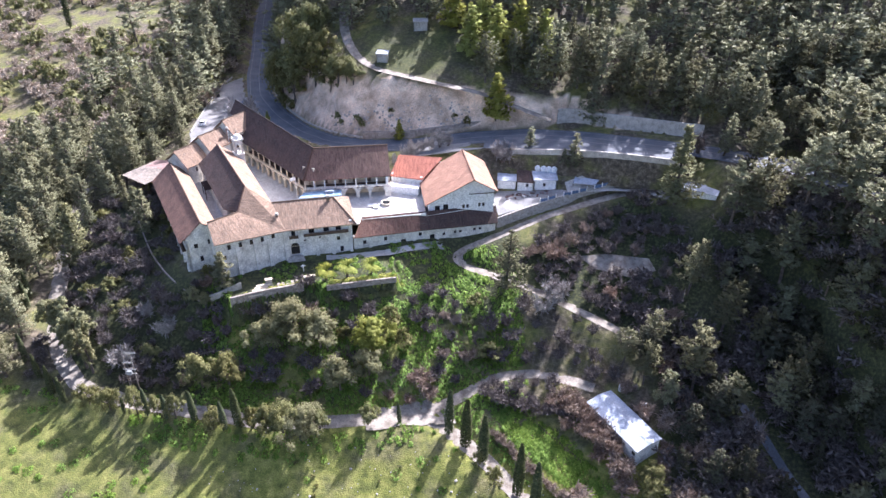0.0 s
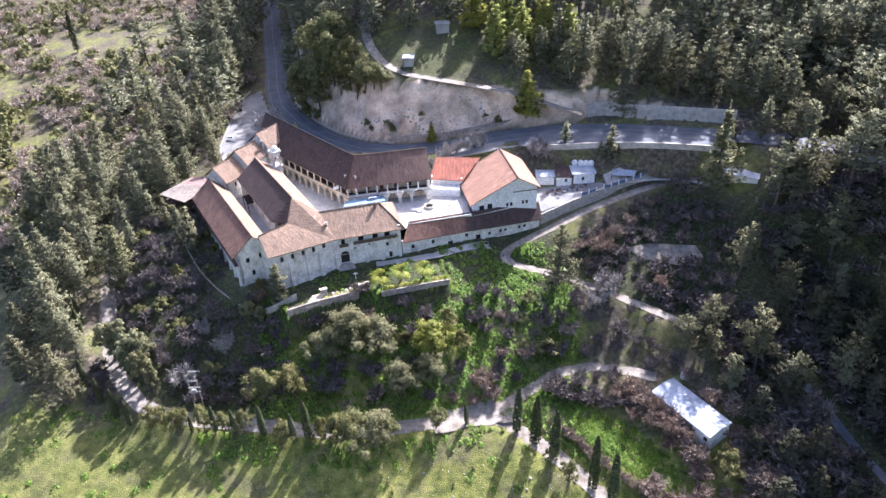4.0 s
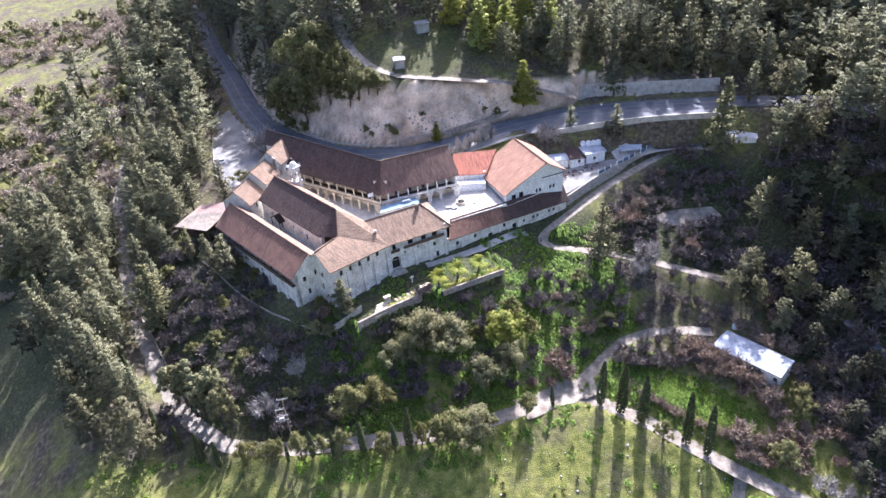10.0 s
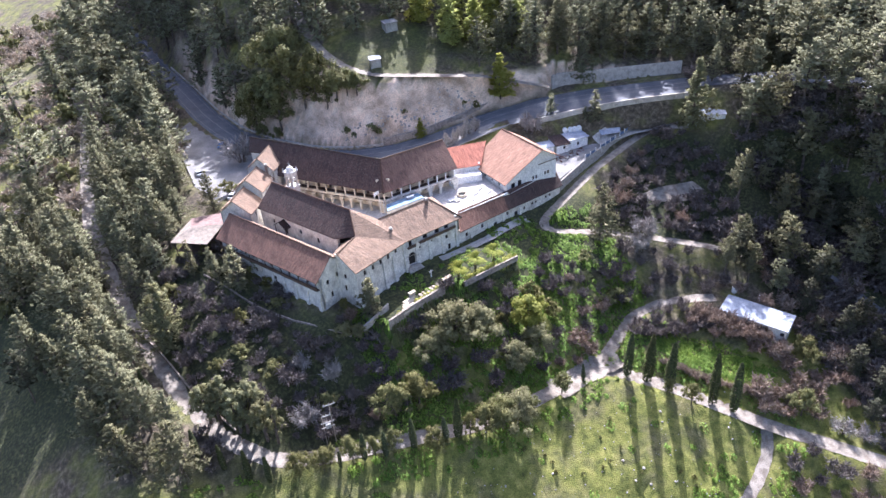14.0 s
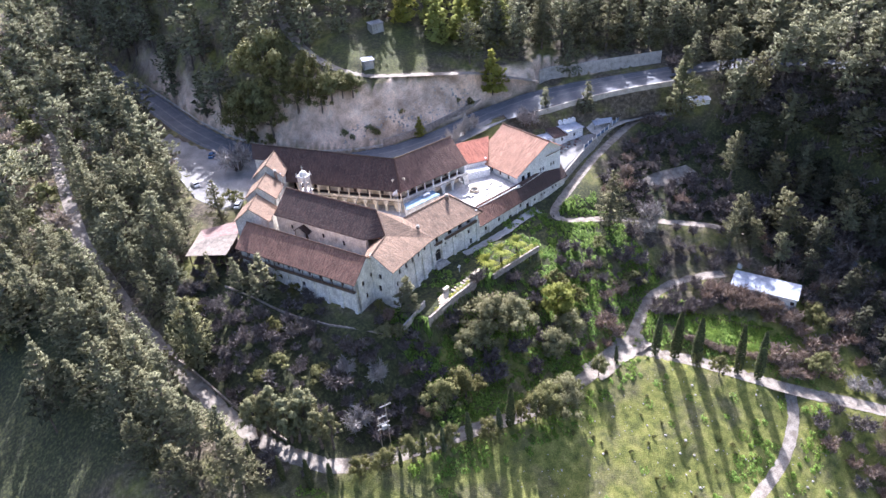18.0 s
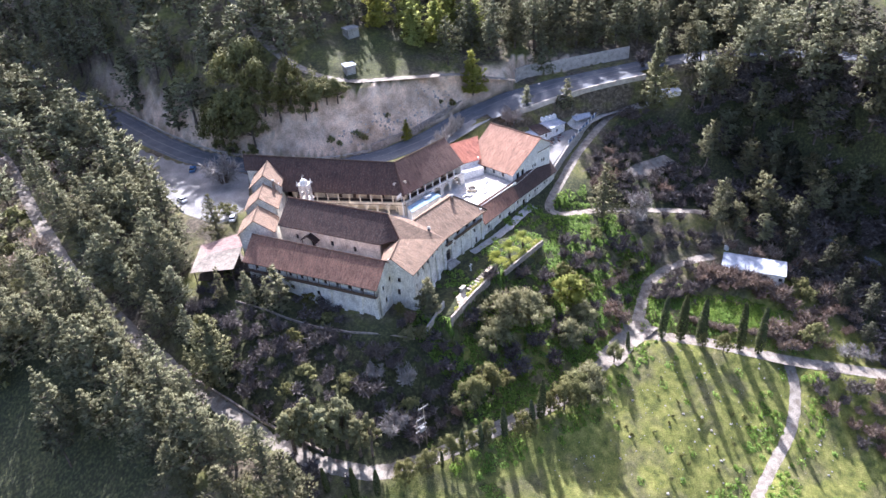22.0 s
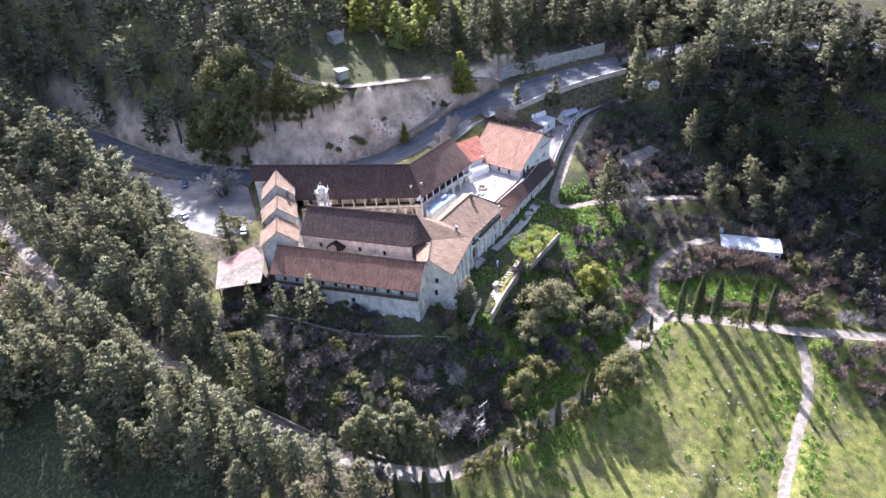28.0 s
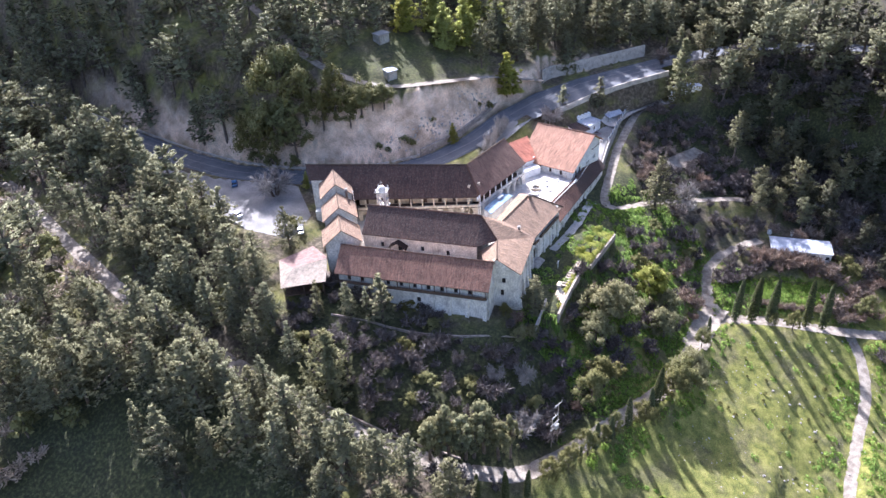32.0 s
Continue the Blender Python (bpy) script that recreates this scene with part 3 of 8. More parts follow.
field_zone = (1 - smooth(106, 117, YY + 0.05 * XX)) * (1 - wood_floor)
meadow = smooth(-90, -125, XX) * smooth(190, 240, YY)
orchard = (1 - smooth(20, 32, np.hypot((XX + 25) / 1.3, YY - 128)))
top_green = 1 - smooth(8, 22, np.hypot((XX + 12) / 1.5, YY - 228))
garden_zone = 1 - smooth(0, 3, polygon_distance(XX, YY, GARDEN))
cover = np.clip(0.22 + 0.7 * garden_zone + 0.75 * field_zone + 0.16 * meadow + 0.45 * orchard + 0.3 * top_green, 0, 1)
front = 1 - smooth(0, 5, polygon_distance(XX, YY, ((-56, 134), (-30, 132), (18, 142), (24, 158), (14, 164), (-20, 154), (-52, 142))))
# Western slope under the pines: their shade is put into the ground colour.
shady = smooth(-108, -116, XX) * smooth(136, 146, YY) * (1 - smooth(205, 235, YY))
thorny = 1 - smooth(0, 5, polygon_distance(XX, YY, ((-94, 134), (-84, 121), (-58, 117), (-50, 120), (-54, 133), (-70, 146), (-84, 176), (-100, 176), (-99, 150))))
gully_floor = 1 - smooth(0, 5, polygon_distance(XX, YY, ((23, 156), (54, 172), (66, 162), (70, 148), (58, 132), (36, 143))))
west_field = 0.3 * (1 - smooth(-62, -30, XX)) * (1 - smooth(118, 124, YY)) * smooth(-150, -120, XX)
# Dark tone: garden lawn, dark scrub floor, and painted tree shade (shady, top_green).
lush = np.clip(np.maximum.reduce([garden_zone, front * 0.9, shady * 0.95, thorny * 0.9, top_green * 0.75, west_field, gully_floor, wood_floor * 0.9]), 0, 1)
ny, nx = XX.shape
verts = np.stack([XX, YY, ZZ], -1).reshape(-1, 3)
ids = np.arange(nx * ny).reshape(ny, nx)
faces = np.stack([ids[:-1, :-1], ids[:-1, 1:], ids[1:, 1:], ids[1:, :-1]], -1).reshape(-1, 4)
me = bpy.data.meshes.new("ground")
me.from_pydata(verts.tolist(), [], faces.tolist())
layer = me.color_attributes.new("cover", "FLOAT_COLOR", "POINT")
layer.data.foreach_set("color", np.stack([cover, cut_zone, lush, np.ones_like(cover)], -1).reshape(-1))
me.materials.append(ground_material())
me.shade_smooth()
tagged(new("ground", me), "grassy wooded hillside with herbs and bare soil", "ground", kind="structure")


def ribbon(name, line, half, mat, label, lift=0.05, kind="structure", side=0.0, step=1.5, ragged=0.0, category="road", start=0.0, end=1.0):
    """A strip that follows a line over the ground; side: metres by which its middle lies to the right of the line."""
    pts = np.array(line, float)
    seg = np.hypot(*np.diff(pts[:, :2], axis=0).T)
    far = np.concatenate([[0], np.cumsum(seg)])
    s = np.arange(far[-1] * start, far[-1] * end, step)
    cx, cy, cz = (np.interp(s, far, pts[:, k]) for k in range(3))
    for _ in range(6):
        for c in (cx, cy, cz):
            c[1:-1] = (c[:-2] + 2 * c[1:-1] + c[2:]) / 4
    tx, ty = np.gradient(cx), np.gradient(cy)
    ln = np.hypot(tx, ty)
    rx, ry = ty / ln, -tx / ln
    bm = bmesh.new()
    across = (-1, -0.5, 0, 0.5, 1)
    grid = []
    for k in range(len(s)):
        row = []
        for w in across:
            off = side + w * half + (ragged * noise.noise(Vector((s[k] * 0.5, w * 7, half))) if abs(w) == 1 else 0)
            x, y = cx[k] + rx[k] * off, cy[k] + ry[k] * off
            row.append(bm.verts.new((x, y, max(cz[k], ground(x, y)) + lift)))
        grid.append(row)
    for r0, r1 in zip(grid, grid[1:]):
        for k in range(len(across) - 1):
            bm.faces.new((r0[k], r1[k], r1[k + 1], r0[k + 1])).smooth = True
    bmesh.ops.recalc_face_normals(bm, faces=bm.faces)
    return whole(name, bm, mat, label, category, kind=kind)


ribbon("road_north", NORTH_ROAD, 4.6, ASPHALT, "dark asphalt mountain road round the monastery", 0.07)
ribbon("road_south", SOUTH_ROAD, 2.0, DIRT, "pale unpaved lane below the slope", 0.06, ragged=0.25)
ribbon("track_shed", SHED_LOOP, 1.6, DIRT, "pale dirt track curving up to the shed", 0.05, ragged=0.25)
ribbon("track_field", FIELD_TRACK, 1.35, DIRT, "worn dirt track down through the field", 0.05, ragged=0.25)
ribbon("junction", ((-16, 113.4, -19.3), (-8, 115.2, -20), (-1, 116.6, -20.6), (5, 117.5, -20.6)), 3.3, DIRT, "wide dusty junction of the lane and the track", 0.075, ragged=0.6)
ribbon("path_gate", GATE_PATH, 1.4, DIRT, "narrow dirt path along the terrace", 0.05, ragged=0.2)
ribbon("track_hill", HILL_TRACK, 1.6, DIRT, "pale dirt track across the hill above the cutting", 0.05, ragged=0.2)
bm = bmesh.new()
bm.faces.new([bm.verts.new((x, y, z)) for (x, y), z in zip(PARKING, (7.98, 7.98, 7.98, 8.0, 8.55, 8.6, 8.7))])
bmesh.ops.triangulate(bm, faces=bm.faces)
whole("parking", bm, LOT, "dusty asphalt parking area beside the road", "parking lot", kind="structure")


# ---- the monastery ----
def at_w(s, o):
    """Plan of the west wing and the church: s along the wing from its south end, o to its east."""
    return Vector((-57.5 - 0.486 * s + 0.874 * o, 144.8 + 0.874 * s + 0.486 * o))


def p3(v, z):
    return (v[0], v[1], z)


def buttress(parent, foot, way, z0, z1, w=0.9, d=0.7):
    """A sloping pier against a wall; way: the wall's outward direction."""
    bm = bmesh.new()
    f, o = Vector(foot), Vector(way).normalized()
    r = Vector((-o.y, o.x)) * w / 2
    lo = [f - r, f + r, f + r + o * d, f - r + o * d]
    hi = [f - r, f + r, f + r + o * 0.12, f - r + o * 0.12]
    v0 = [bm.verts.new(p3(p, z0)) for p in lo]
    v1 = [bm.verts.new(p3(p, z1)) for p in hi]
    for k in range(4):
        bm.faces.new((v0[k], v0[(k + 1) % 4], v1[(k + 1) % 4], v1[k]))
    bm.faces.new(v1)
    bmesh.ops.recalc_face_normals(bm, faces=bm.faces)
    part("buttress", bm, PLASTER, parent)


def chimney(parent, x, y, z0, z1, w=0.55):
    bm = bmesh.new()
    box(bm, (x, y, z0), (w, w, z1 - z0), 20, 0.04)
    stack = part("chimney", bm, BRICK_SHADE, parent, "square brick chimney coloured dark for its shaded side")
    bm = bmesh.new()
    box(bm, (x, y, z1), (w + 0.3, w + 0.3, 0.14), 20, 0.03)
    box(bm, (x, y, z1 + 0.14), (w - 0.1, w - 0.1, 0.28), 20, 0.03)
    box(bm, (x, y, z1 + 0.42), (w + 0.2, w + 0.2, 0.1), 20, 0.03)
    part("cap", bm, STONE_GREY, stack)


# west wing
WEST = thing("west_wing", p3(at_w(18, 0), 1.0), "long whitewashed monastery wing with an old brown tile roof", "building")
sw, se, ne, nw = at_w(0.3, -4.3), at_w(0.3, 3.5), at_w(37.0, 3.5), at_w(37.0, -4.3)
bm = bmesh.new()
w_upper = [(2.2 + 3.3 * k, 3.15 + 3.3 * k, 7.5, 9.0, 0) for k in range(10)]
w_lower = [(4.6 + 7.4 * k, 5.6 + 7.4 * k, 3.6, 5.0, 0) for k in range(4)]
wall_panel(bm, nw, sw, -2.0, 9.9, 0.7, w_upper + w_lower)
part("west_wall", bm, PLASTER, WEST)
window_set(nw, sw, w_upper + w_lower, WEST)
bm = bmesh.new()
s_holes = [(2.0, 2.9, 7.2, 8.6, 0), (5.3, 6.2, 7.6, 9.0, 0), (2.9, 3.7, 3.2, 4.8, 0)]
wall_panel(bm, sw, se, -2.0, ((0, 10.1), (4.3, 13.9), (7.8, 10.9)), 0.7, s_holes)
part("south_gable", bm, PLASTER, WEST)
window_set(sw, se, s_holes, WEST)
bm = bmesh.new()
wall_panel(bm, se, ne, 3.0, 10.9, 0.6)
part("east_wall", bm, PLASTER, WEST)
bm = bmesh.new()
wall_panel(bm, ne, nw, 0.0, ((0, 10.9), (3.5, 13.9), (7.8, 10.1)), 0.6)
part("north_gable", bm, PLASTER, WEST)
for k in range(9):
    f = at_w(1.2 + 4.2 * k, -4.3)
    buttress(WEST, f, (-0.874, -0.486), -1.0, 7.0 if k % 2 else 6.2)
# the wooden balcony under the west eave
bm = bmesh.new()
for k in range(12):
    a, b = at_w(0.6 + 3.0 * k, -5.2), at_w(3.5 + 3.0 * k, -5.2)
    m = at_w(2.05 + 3.0 * k, -4.75)
    box(bm, p3(m, 7.0), (2.95, 0.95, 0.12), math.degrees(math.atan2(0.874, -0.486)), 0.01)
part("balcony_floor", bm, WOOD_DARK, WEST)
bm = bmesh.new()
m = at_w(18.6, -5.15)
box(bm, p3(m, 7.12), (36.0, 0.08, 0.75), math.degrees(math.atan2(0.874, -0.486)), 0.01)
part("balcony_rail", bm, WOOD_DARK, WEST, "dark weathered wooden parapet")
for k in range(13):
    bm = bmesh.new()
    f = at_w(0.8 + 3.0 * k, -5.15)
    box(bm, p3(f, 7.1), (0.16, 0.16, 2.7), 30, 0.02)
    part("balcony_post", bm, WOOD_DARK, WEST)
A1, A2 = p3(at_w(-0.1, 0), 14.35), p3(at_w(37.4, 0), 14.6)
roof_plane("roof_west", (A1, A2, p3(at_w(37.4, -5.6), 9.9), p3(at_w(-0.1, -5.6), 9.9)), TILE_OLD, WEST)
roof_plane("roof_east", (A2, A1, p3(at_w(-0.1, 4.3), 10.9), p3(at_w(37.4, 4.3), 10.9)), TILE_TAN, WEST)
ridge_tiles((A1, A2), TILE_OLD, WEST)

# south wing: the long front, bent once at the portal
SOUTH = thing("south_wing", (-38, 150, 1.0), "whitewashed two-storey monastery front with buttresses and tan tile roof", "building")
f0, f1, f2 = Vector((-53.2, 140.9)), Vector((-38.0, 149.4)), Vector((-21.9, 153.5))
f3, f4 = Vector((-24.6, 164.6)), Vector((-38.6, 159.8))
R0, RV, RC, RH, RE = (-55.9, 145.2, 14.1), (-49.8, 150.5, 14.25), (-48.9, 156.3, 18.4), (-42.3, 155.2, 14.45), (-27.2, 159.2, 14.2)
bm = bmesh.new()
h1 = [(1.2, 2.0, 5.4, 6.8, 0)] + [(2.6 + 2.75 * k, 3.45 + 2.75 * k, 8.0, 9.5, 0) for k in range(4)] + [(13.6, 14.5, 8.2, 9.7, 0)]
wall_panel(bm, f0, f1, -2, ((0, 10.7), (17.4, 10.35)), 0.8, h1)
part("front_wall", bm, PLASTER, SOUTH)
window_set(f0, f1, h1, SOUTH)
bm = bmesh.new()
portal = [(0.7, 3.0, 2.1, 5.7, 1.15)]
h2 = [(1.2, 2.2, 7.6, 9.3, 0), (4.2, 4.75, 5.8, 6.4, 0), (8.0, 8.5, 6.2, 6.8, 0), (12.6, 13.4, 5.0, 6.2, 0), (13.3, 14.2, 1.4, 3.2, 0), (5.6, 7.0, 8.0, 9.4, 0), (9.3, 10.7, 8.0, 9.4, 0), (12.4, 13.8, 8.0, 9.4, 0)]
wall_panel(bm, f1, f2, -2, ((0, 10.35), (16.6, 9.8)), 0.8, h2 + portal)
part("front_wall", bm, PLASTER, SOUTH)
window_set(f1, f2, h2, SOUTH)
window_set(f1, f2, portal, SOUTH, 0.45, "portal", STONE_CREAM, DOOR_DARK)
way2, out2 = (f2 - f1).normalized(), Vector((0.247, -0.969))
# stone steps and landing of the portal
for k in range(4):
    bm = bmesh.new()
    c = f1 + way2 * 1.8 + out2 * (0.5 + 0.36 * (3 - k))
    box(bm, p3(c, 1.2), (4.4 - 0.3 * k, 0.9, 0.25 * (k + 1)), math.degrees(math.atan2(way2.y, way2.x)), 0.03)
    part("step", bm, STONE_GREY, SOUTH)
# balcony slab and dark recessed gallery of the east half
for a, b, z in ((4.2, 15.6, 7.55), (0.6, 2.9, 7.35)):
    bm = bmesh.new()
    c = f1 + way2 * (a + b) / 2 + out2 * 0.35
    box(bm, p3(c, z), (b - a, 0.8, 0.18), math.degrees(math.atan2(way2.y, way2.x)), 0.02)
    box(bm, p3(c + out2 * 0.35, z + 0.15), (b - a, 0.07, 0.75), math.degrees(math.atan2(way2.y, way2.x)), 0.01)
    part("balcony", bm, WOOD_DARK, SOUTH, "weathered dark wooden balcony")
bm = bmesh.new()
gw = Vector((-56.3, 145.9))
hg = [(1.9, 2.8, 7.6, 9.0, 0), (1.6, 2.4, 4.0, 5.7, 0)]
wall_panel(bm, gw, f0, -2, ((0, 13.7), (0.9, 13.7), (5.8, 10.7)), 0.8, hg)
part("west_gable", bm, PLASTER, SOUTH)
window_set(gw, f0, hg, SOUTH)
for a, b, z in ((f2, f3, 10.6), (f3, f4, 11.0)):
    bm = bmesh.new()
    wall_panel(bm, a, b, 0, z, 0.6)
    part("courtyard_wall", bm, PLASTER, SOUTH)
for k, s in enumerate((0.5, 4.9, 9.4, 12.9, 17.0)):
    c = f0 + (f1 - f0).normalized() * s
    buttress(SOUTH, c, (0.49, -0.87), -1.5, 8.4 if k % 2 else 9.2, 1.0, 0.9)
for s in (0.2, 3.4, 7.4, 11.6, 16.2):
    buttress(SOUTH, f1 + way2 * s, out2, -1.5, 7.2 if s < 16 else 9.4, 0.8, 0.6)
o1 = Vector((0.42, -0.75))
e0, e1, e2 = f0 + Vector((-0.15, -0.7)), f1 + Vector((0.3, -0.85)), f2 + Vector((1.2, -0.55))
roof_plane("roof_south_west", (R0, RV, p3(e1, 10.15), p3(e0, 10.75)), TILE_TAN, SOUTH)
roof_plane("roof_south_middle", (RC, RH, p3(e1, 10.15)), TILE_TAN, SOUTH)
roof_plane("roof_south_valley", (RV, RC, p3(e1, 10.15)), TILE_TAN, SOUTH)
roof_plane("roof_south_east", (RH, RE, p3(e2, 9.85), p3(e1, 10.15)), TILE_TAN, SOUTH)
roof_plane("roof_east_hip", (RE, p3(e2, 9.85), p3(f3 + Vector((0.6, 0.6)), 11.2)), TILE_TAN, SOUTH)
roof_plane("roof_north", (RE, RH, p3(f4 + Vector((-0.6, 0.6)), 11.3), p3(f3 + Vector((0.6, 0.6)), 11.2)), TILE_TAN, SOUTH)
roof_plane("roof_north_west", (RV, R0, (-57.0, 148.0, 12.0), (-53.0, 153.0, 11.6)), TILE_TAN, SOUTH)
ridge_tiles((R0, RV), TILE_TAN, SOUTH)
ridge_tiles((RH, RE, p3(e2, 9.95)), TILE_TAN, SOUTH)
chimney(SOUTH, -40.4, 151.6, 11.2, 12.9)
chimney(SOUTH, -28.3, 157.9, 13.2, 14.9, 0.7)

# church
CHURCH = thing("church", p3(at_w(22, 12), 4.0), "whitewashed church with a dark weathered tile roof", "church")
cw = Vector((-0.874, -0.486))
c0, c1 = Vector((-48.9, 156.3)), Vector((-62.9, 181.9))
a0, a1, a2, a3 = c0 - cw * 5.4, c1 - cw * 5.4, c1 + cw * 5.4, c0 + cw * 5.4
bm = bmesh.new()
hc = [(4.5, 5.4, 9.8, 11.2, 0), (9.0, 10.2, 8.0, 11.0, 0.6), (15.0, 15.9, 9.8, 11.2, 0), (21.5, 22.4, 9.3, 10.9, 0.4)]
wall_panel(bm, a2, a3, 3.5, 13.8, 0.8, hc)
part("west_wall", bm, PLASTER, CHURCH)
window_set(a2, a3, hc, CHURCH)
bm = bmesh.new()
wall_panel(bm, a0, a1, 3.5, 13.8, 0.8)
part("east_wall", bm, PLASTER, CHURCH)
bm = bmesh.new()
wall_panel(bm, a1, a2, 3.5, ((0, 13.8), (5.4, 17.9), (10.8, 13.8)), 0.8)
part("north_gable", bm, PLASTER, CHURCH)
# The west slope takes a much darker tile than the east slope.
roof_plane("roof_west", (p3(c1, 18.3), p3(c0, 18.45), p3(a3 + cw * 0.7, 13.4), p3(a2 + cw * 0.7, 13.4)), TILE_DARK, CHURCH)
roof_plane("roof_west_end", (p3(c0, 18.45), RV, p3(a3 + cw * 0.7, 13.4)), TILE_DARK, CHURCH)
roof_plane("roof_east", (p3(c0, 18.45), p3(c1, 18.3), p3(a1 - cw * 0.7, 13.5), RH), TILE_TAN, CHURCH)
ridge_tiles((p3(c1, 18.35), p3(c0, 18.5), RV), TILE_OLD, CHURCH)
# small tiled porch over the west door
pm = a2 + (a3 - a2).normalized() * 9.6 + cw * 0.9
bm = bmesh.new()
wv = (a3 - a2).normalized() * 2.3
for sgn in (-1, 1):
    quad(bm, p3(pm - cw * 0.9, 12.4), p3(pm + cw * 1.0, 12.4), p3(pm + cw * 1.0 + wv * sgn, 10.9), p3(pm - cw * 0.9 + wv * sgn, 10.9))
thicken(bm, 0.18)
part("porch_roof", bm, TILE_DARK, CHURCH, "small gabled porch roof of dark tiles")
for sgn in (-0.85, 0.85):
    bm = bmesh.new()
    rod(bm, p3(pm + cw * 0.8 + wv * sgn, 7.8), p3(pm + cw * 0.8 + wv * sgn, 11.0), 0.12)
    part("porch_post", bm, WOOD_DARK, CHURCH)

# bell tower
TOWER = thing("bell_tower", (-57.4, 183.0, 7.8), "slender whitewashed stone bell tower with open belfry", "bell tower")
bm = bmesh.new()
box(bm, (-57.4, 183.0, 7.0), (2.6, 2.6, 8.2), 31, 0.08)
part("shaft", bm, PLASTER, TOWER)
bm = bmesh.new()
box(bm, (-57.4, 183.0, 15.2), (3.0, 3.0, 0.3), 31, 0.06)
part("cornice", bm, PLASTER, TOWER)
tm = pose(-57.4, 183.0, 0, 0, 0, 31)
for sx in (-1, 1):
    for sy in (-1, 1):
        bm = bmesh.new()
        p = tm @ Vector((0.92 * sx, 0.92 * sy, 15.5))
        box(bm, p, (0.55, 0.55, 2.9), 31, 0.04)
        part("pillar", bm, PLASTER, TOWER)
for k in range(4):
    rot = tm @ pose(0, 0, 0, 0, 0, 90 * k)
    bm = bmesh.new()
    a, b = rot @ Vector((-1.2, -1.2, 0)), rot @ Vector((1.2, -1.2, 0))
    wall_panel(bm, a, b, 17.3, 19.6, 0.4, [(0.55, 1.85, 17.31, 18.5, 0.65)])
    part("arch", bm, PLASTER, TOWER)
bm = bmesh.new()
box(bm, (-57.4, 183.0, 19.6), (3.1, 3.1, 0.28), 31, 0.06)
part("cornice", bm, PLASTER, TOWER)
for sx in (-1, 1):
    for sy in (-1, 1):
        bm = bmesh.new()
        p = tm @ Vector((1.25 * sx, 1.25 * sy, 19.88))
        rod(bm, p, p + Vector((0, 0, 1.0)), 0.26, 0.05, 6)
        part("pinnacle", bm, PLASTER, TOWER)
bm = bmesh.new()
bmesh.ops.create_uvsphere(bm, u_segments=14, v_segments=8, radius=1.15, matrix=Matrix.Translation((-57.4, 183.0, 19.9)) @ Matrix.Diagonal((1, 1, 1.1, 1)))
part("dome", bm, PLASTER, TOWER)
bm = bmesh.new()
rod(bm, (-57.4, 183.0, 21.0), (-57.4, 183.0, 22.5), 0.07)
rod(bm, (-57.75, 183.2, 22.0), (-57.05, 182.8, 22.0), 0.06)
part("cross", bm, CONCRETE, TOWER)
bm = bmesh.new()
bmesh.ops.create_cone(bm, cap_ends=True, segments=12, radius1=0.42, radius2=0.2, depth=0.7, matrix=Matrix.Translation((-57.4, 183.0, 17.4)))
part("bell", bm, WOOD_DARK, TOWER, "dark bronze bell")

# north wing with its arcade and gallery
NORTH = thing("north_wing", (-36, 182, 7.0), "two-storey monastery wing with stone arcade and dark tile roof", "building")
NA, NB, NC = Vector((-63.6, 207.4)), Vector((-34.3, 174.9)), Vector((-14.2, 179.0))
sA, sB, sC = Vector((-68.8, 202.4)), Vector((-36.5, 168.1)), Vector((-13.0, 171.6))
nA, nB, nC = Vector((-58.2, 212.2)), Vector((-31.6, 182.3)), Vector((-15.6, 186.2))
dW, dE = (sB - sA).normalized(), (sC - sB).normalized()
iW, iE = Vector((-dW.y, dW.x)), Vector((-dE.y, dE.x))
Z0, ZG, ZE = 7.2, 11.6, 14.1
# arcade walls
arcW_a = sB - dW * 33.0 + iW * 0.55
arcW_b = sB + iW * 0.55
bays = [(1.0 + 3.05 * k, 3.45 + 3.05 * k, 7.2, 10.9, 1.25) for k in range(10)]
bm = bmesh.new()
wall_panel(bm, arcW_a, arcW_b, Z0, ZG, 0.55, bays)
part("arcade", bm, STONE_CREAM, NORTH, "cream stone arcade of round arches")
arcE_a, arcE_b = sB + iE * 0.55, sC + iE * 0.55
baysE = [(11.2, 14.2, 7.2, 10.9, 1.5), (15.2, 17.6, 7.2, 10.7, 1.2), (18.3, 22.2, 7.2, 11.2, 1.9)]
bm = bmesh.new()
wall_panel(bm, arcE_a, arcE_b, Z0, ZG, 0.55, baysE)
part("arcade", bm, PLASTER, NORTH, "whitewashed arcade of round arches")
# gallery: floor, posts, inner wall
for a, b, i in ((arcW_a, arcW_b, iW), (arcE_a, arcE_b, iE)):
    bm = bmesh.new()
    quad(bm, p3(a, ZG - 0.6), p3(b, ZG - 0.6), p3(b + i * 3.2, ZG - 0.6), p3(a + i * 3.2, ZG - 0.6))
    thicken(bm, 0.25)
    part("gallery_floor", bm, WOOD_DARK, NORTH)
    bm = bmesh.new()
    n_doors = int((b - a).length / 4)
    doors = [(1.5 + 4 * k, 2.5 + 4 * k, ZG - 0.5, ZG + 1.6, 0) for k in range(n_doors)]
    wall_panel(bm, a + i * 3.0, b + i * 3.0, Z0, 16.6, 0.5, doors)
    part("gallery_wall", bm, STONE_CREAM, NORTH)
    window_set(a + i * 3.0, b + i * 3.0, doors, NORTH, 0.3, "door", WOOD_DARK, WOOD_DARK)
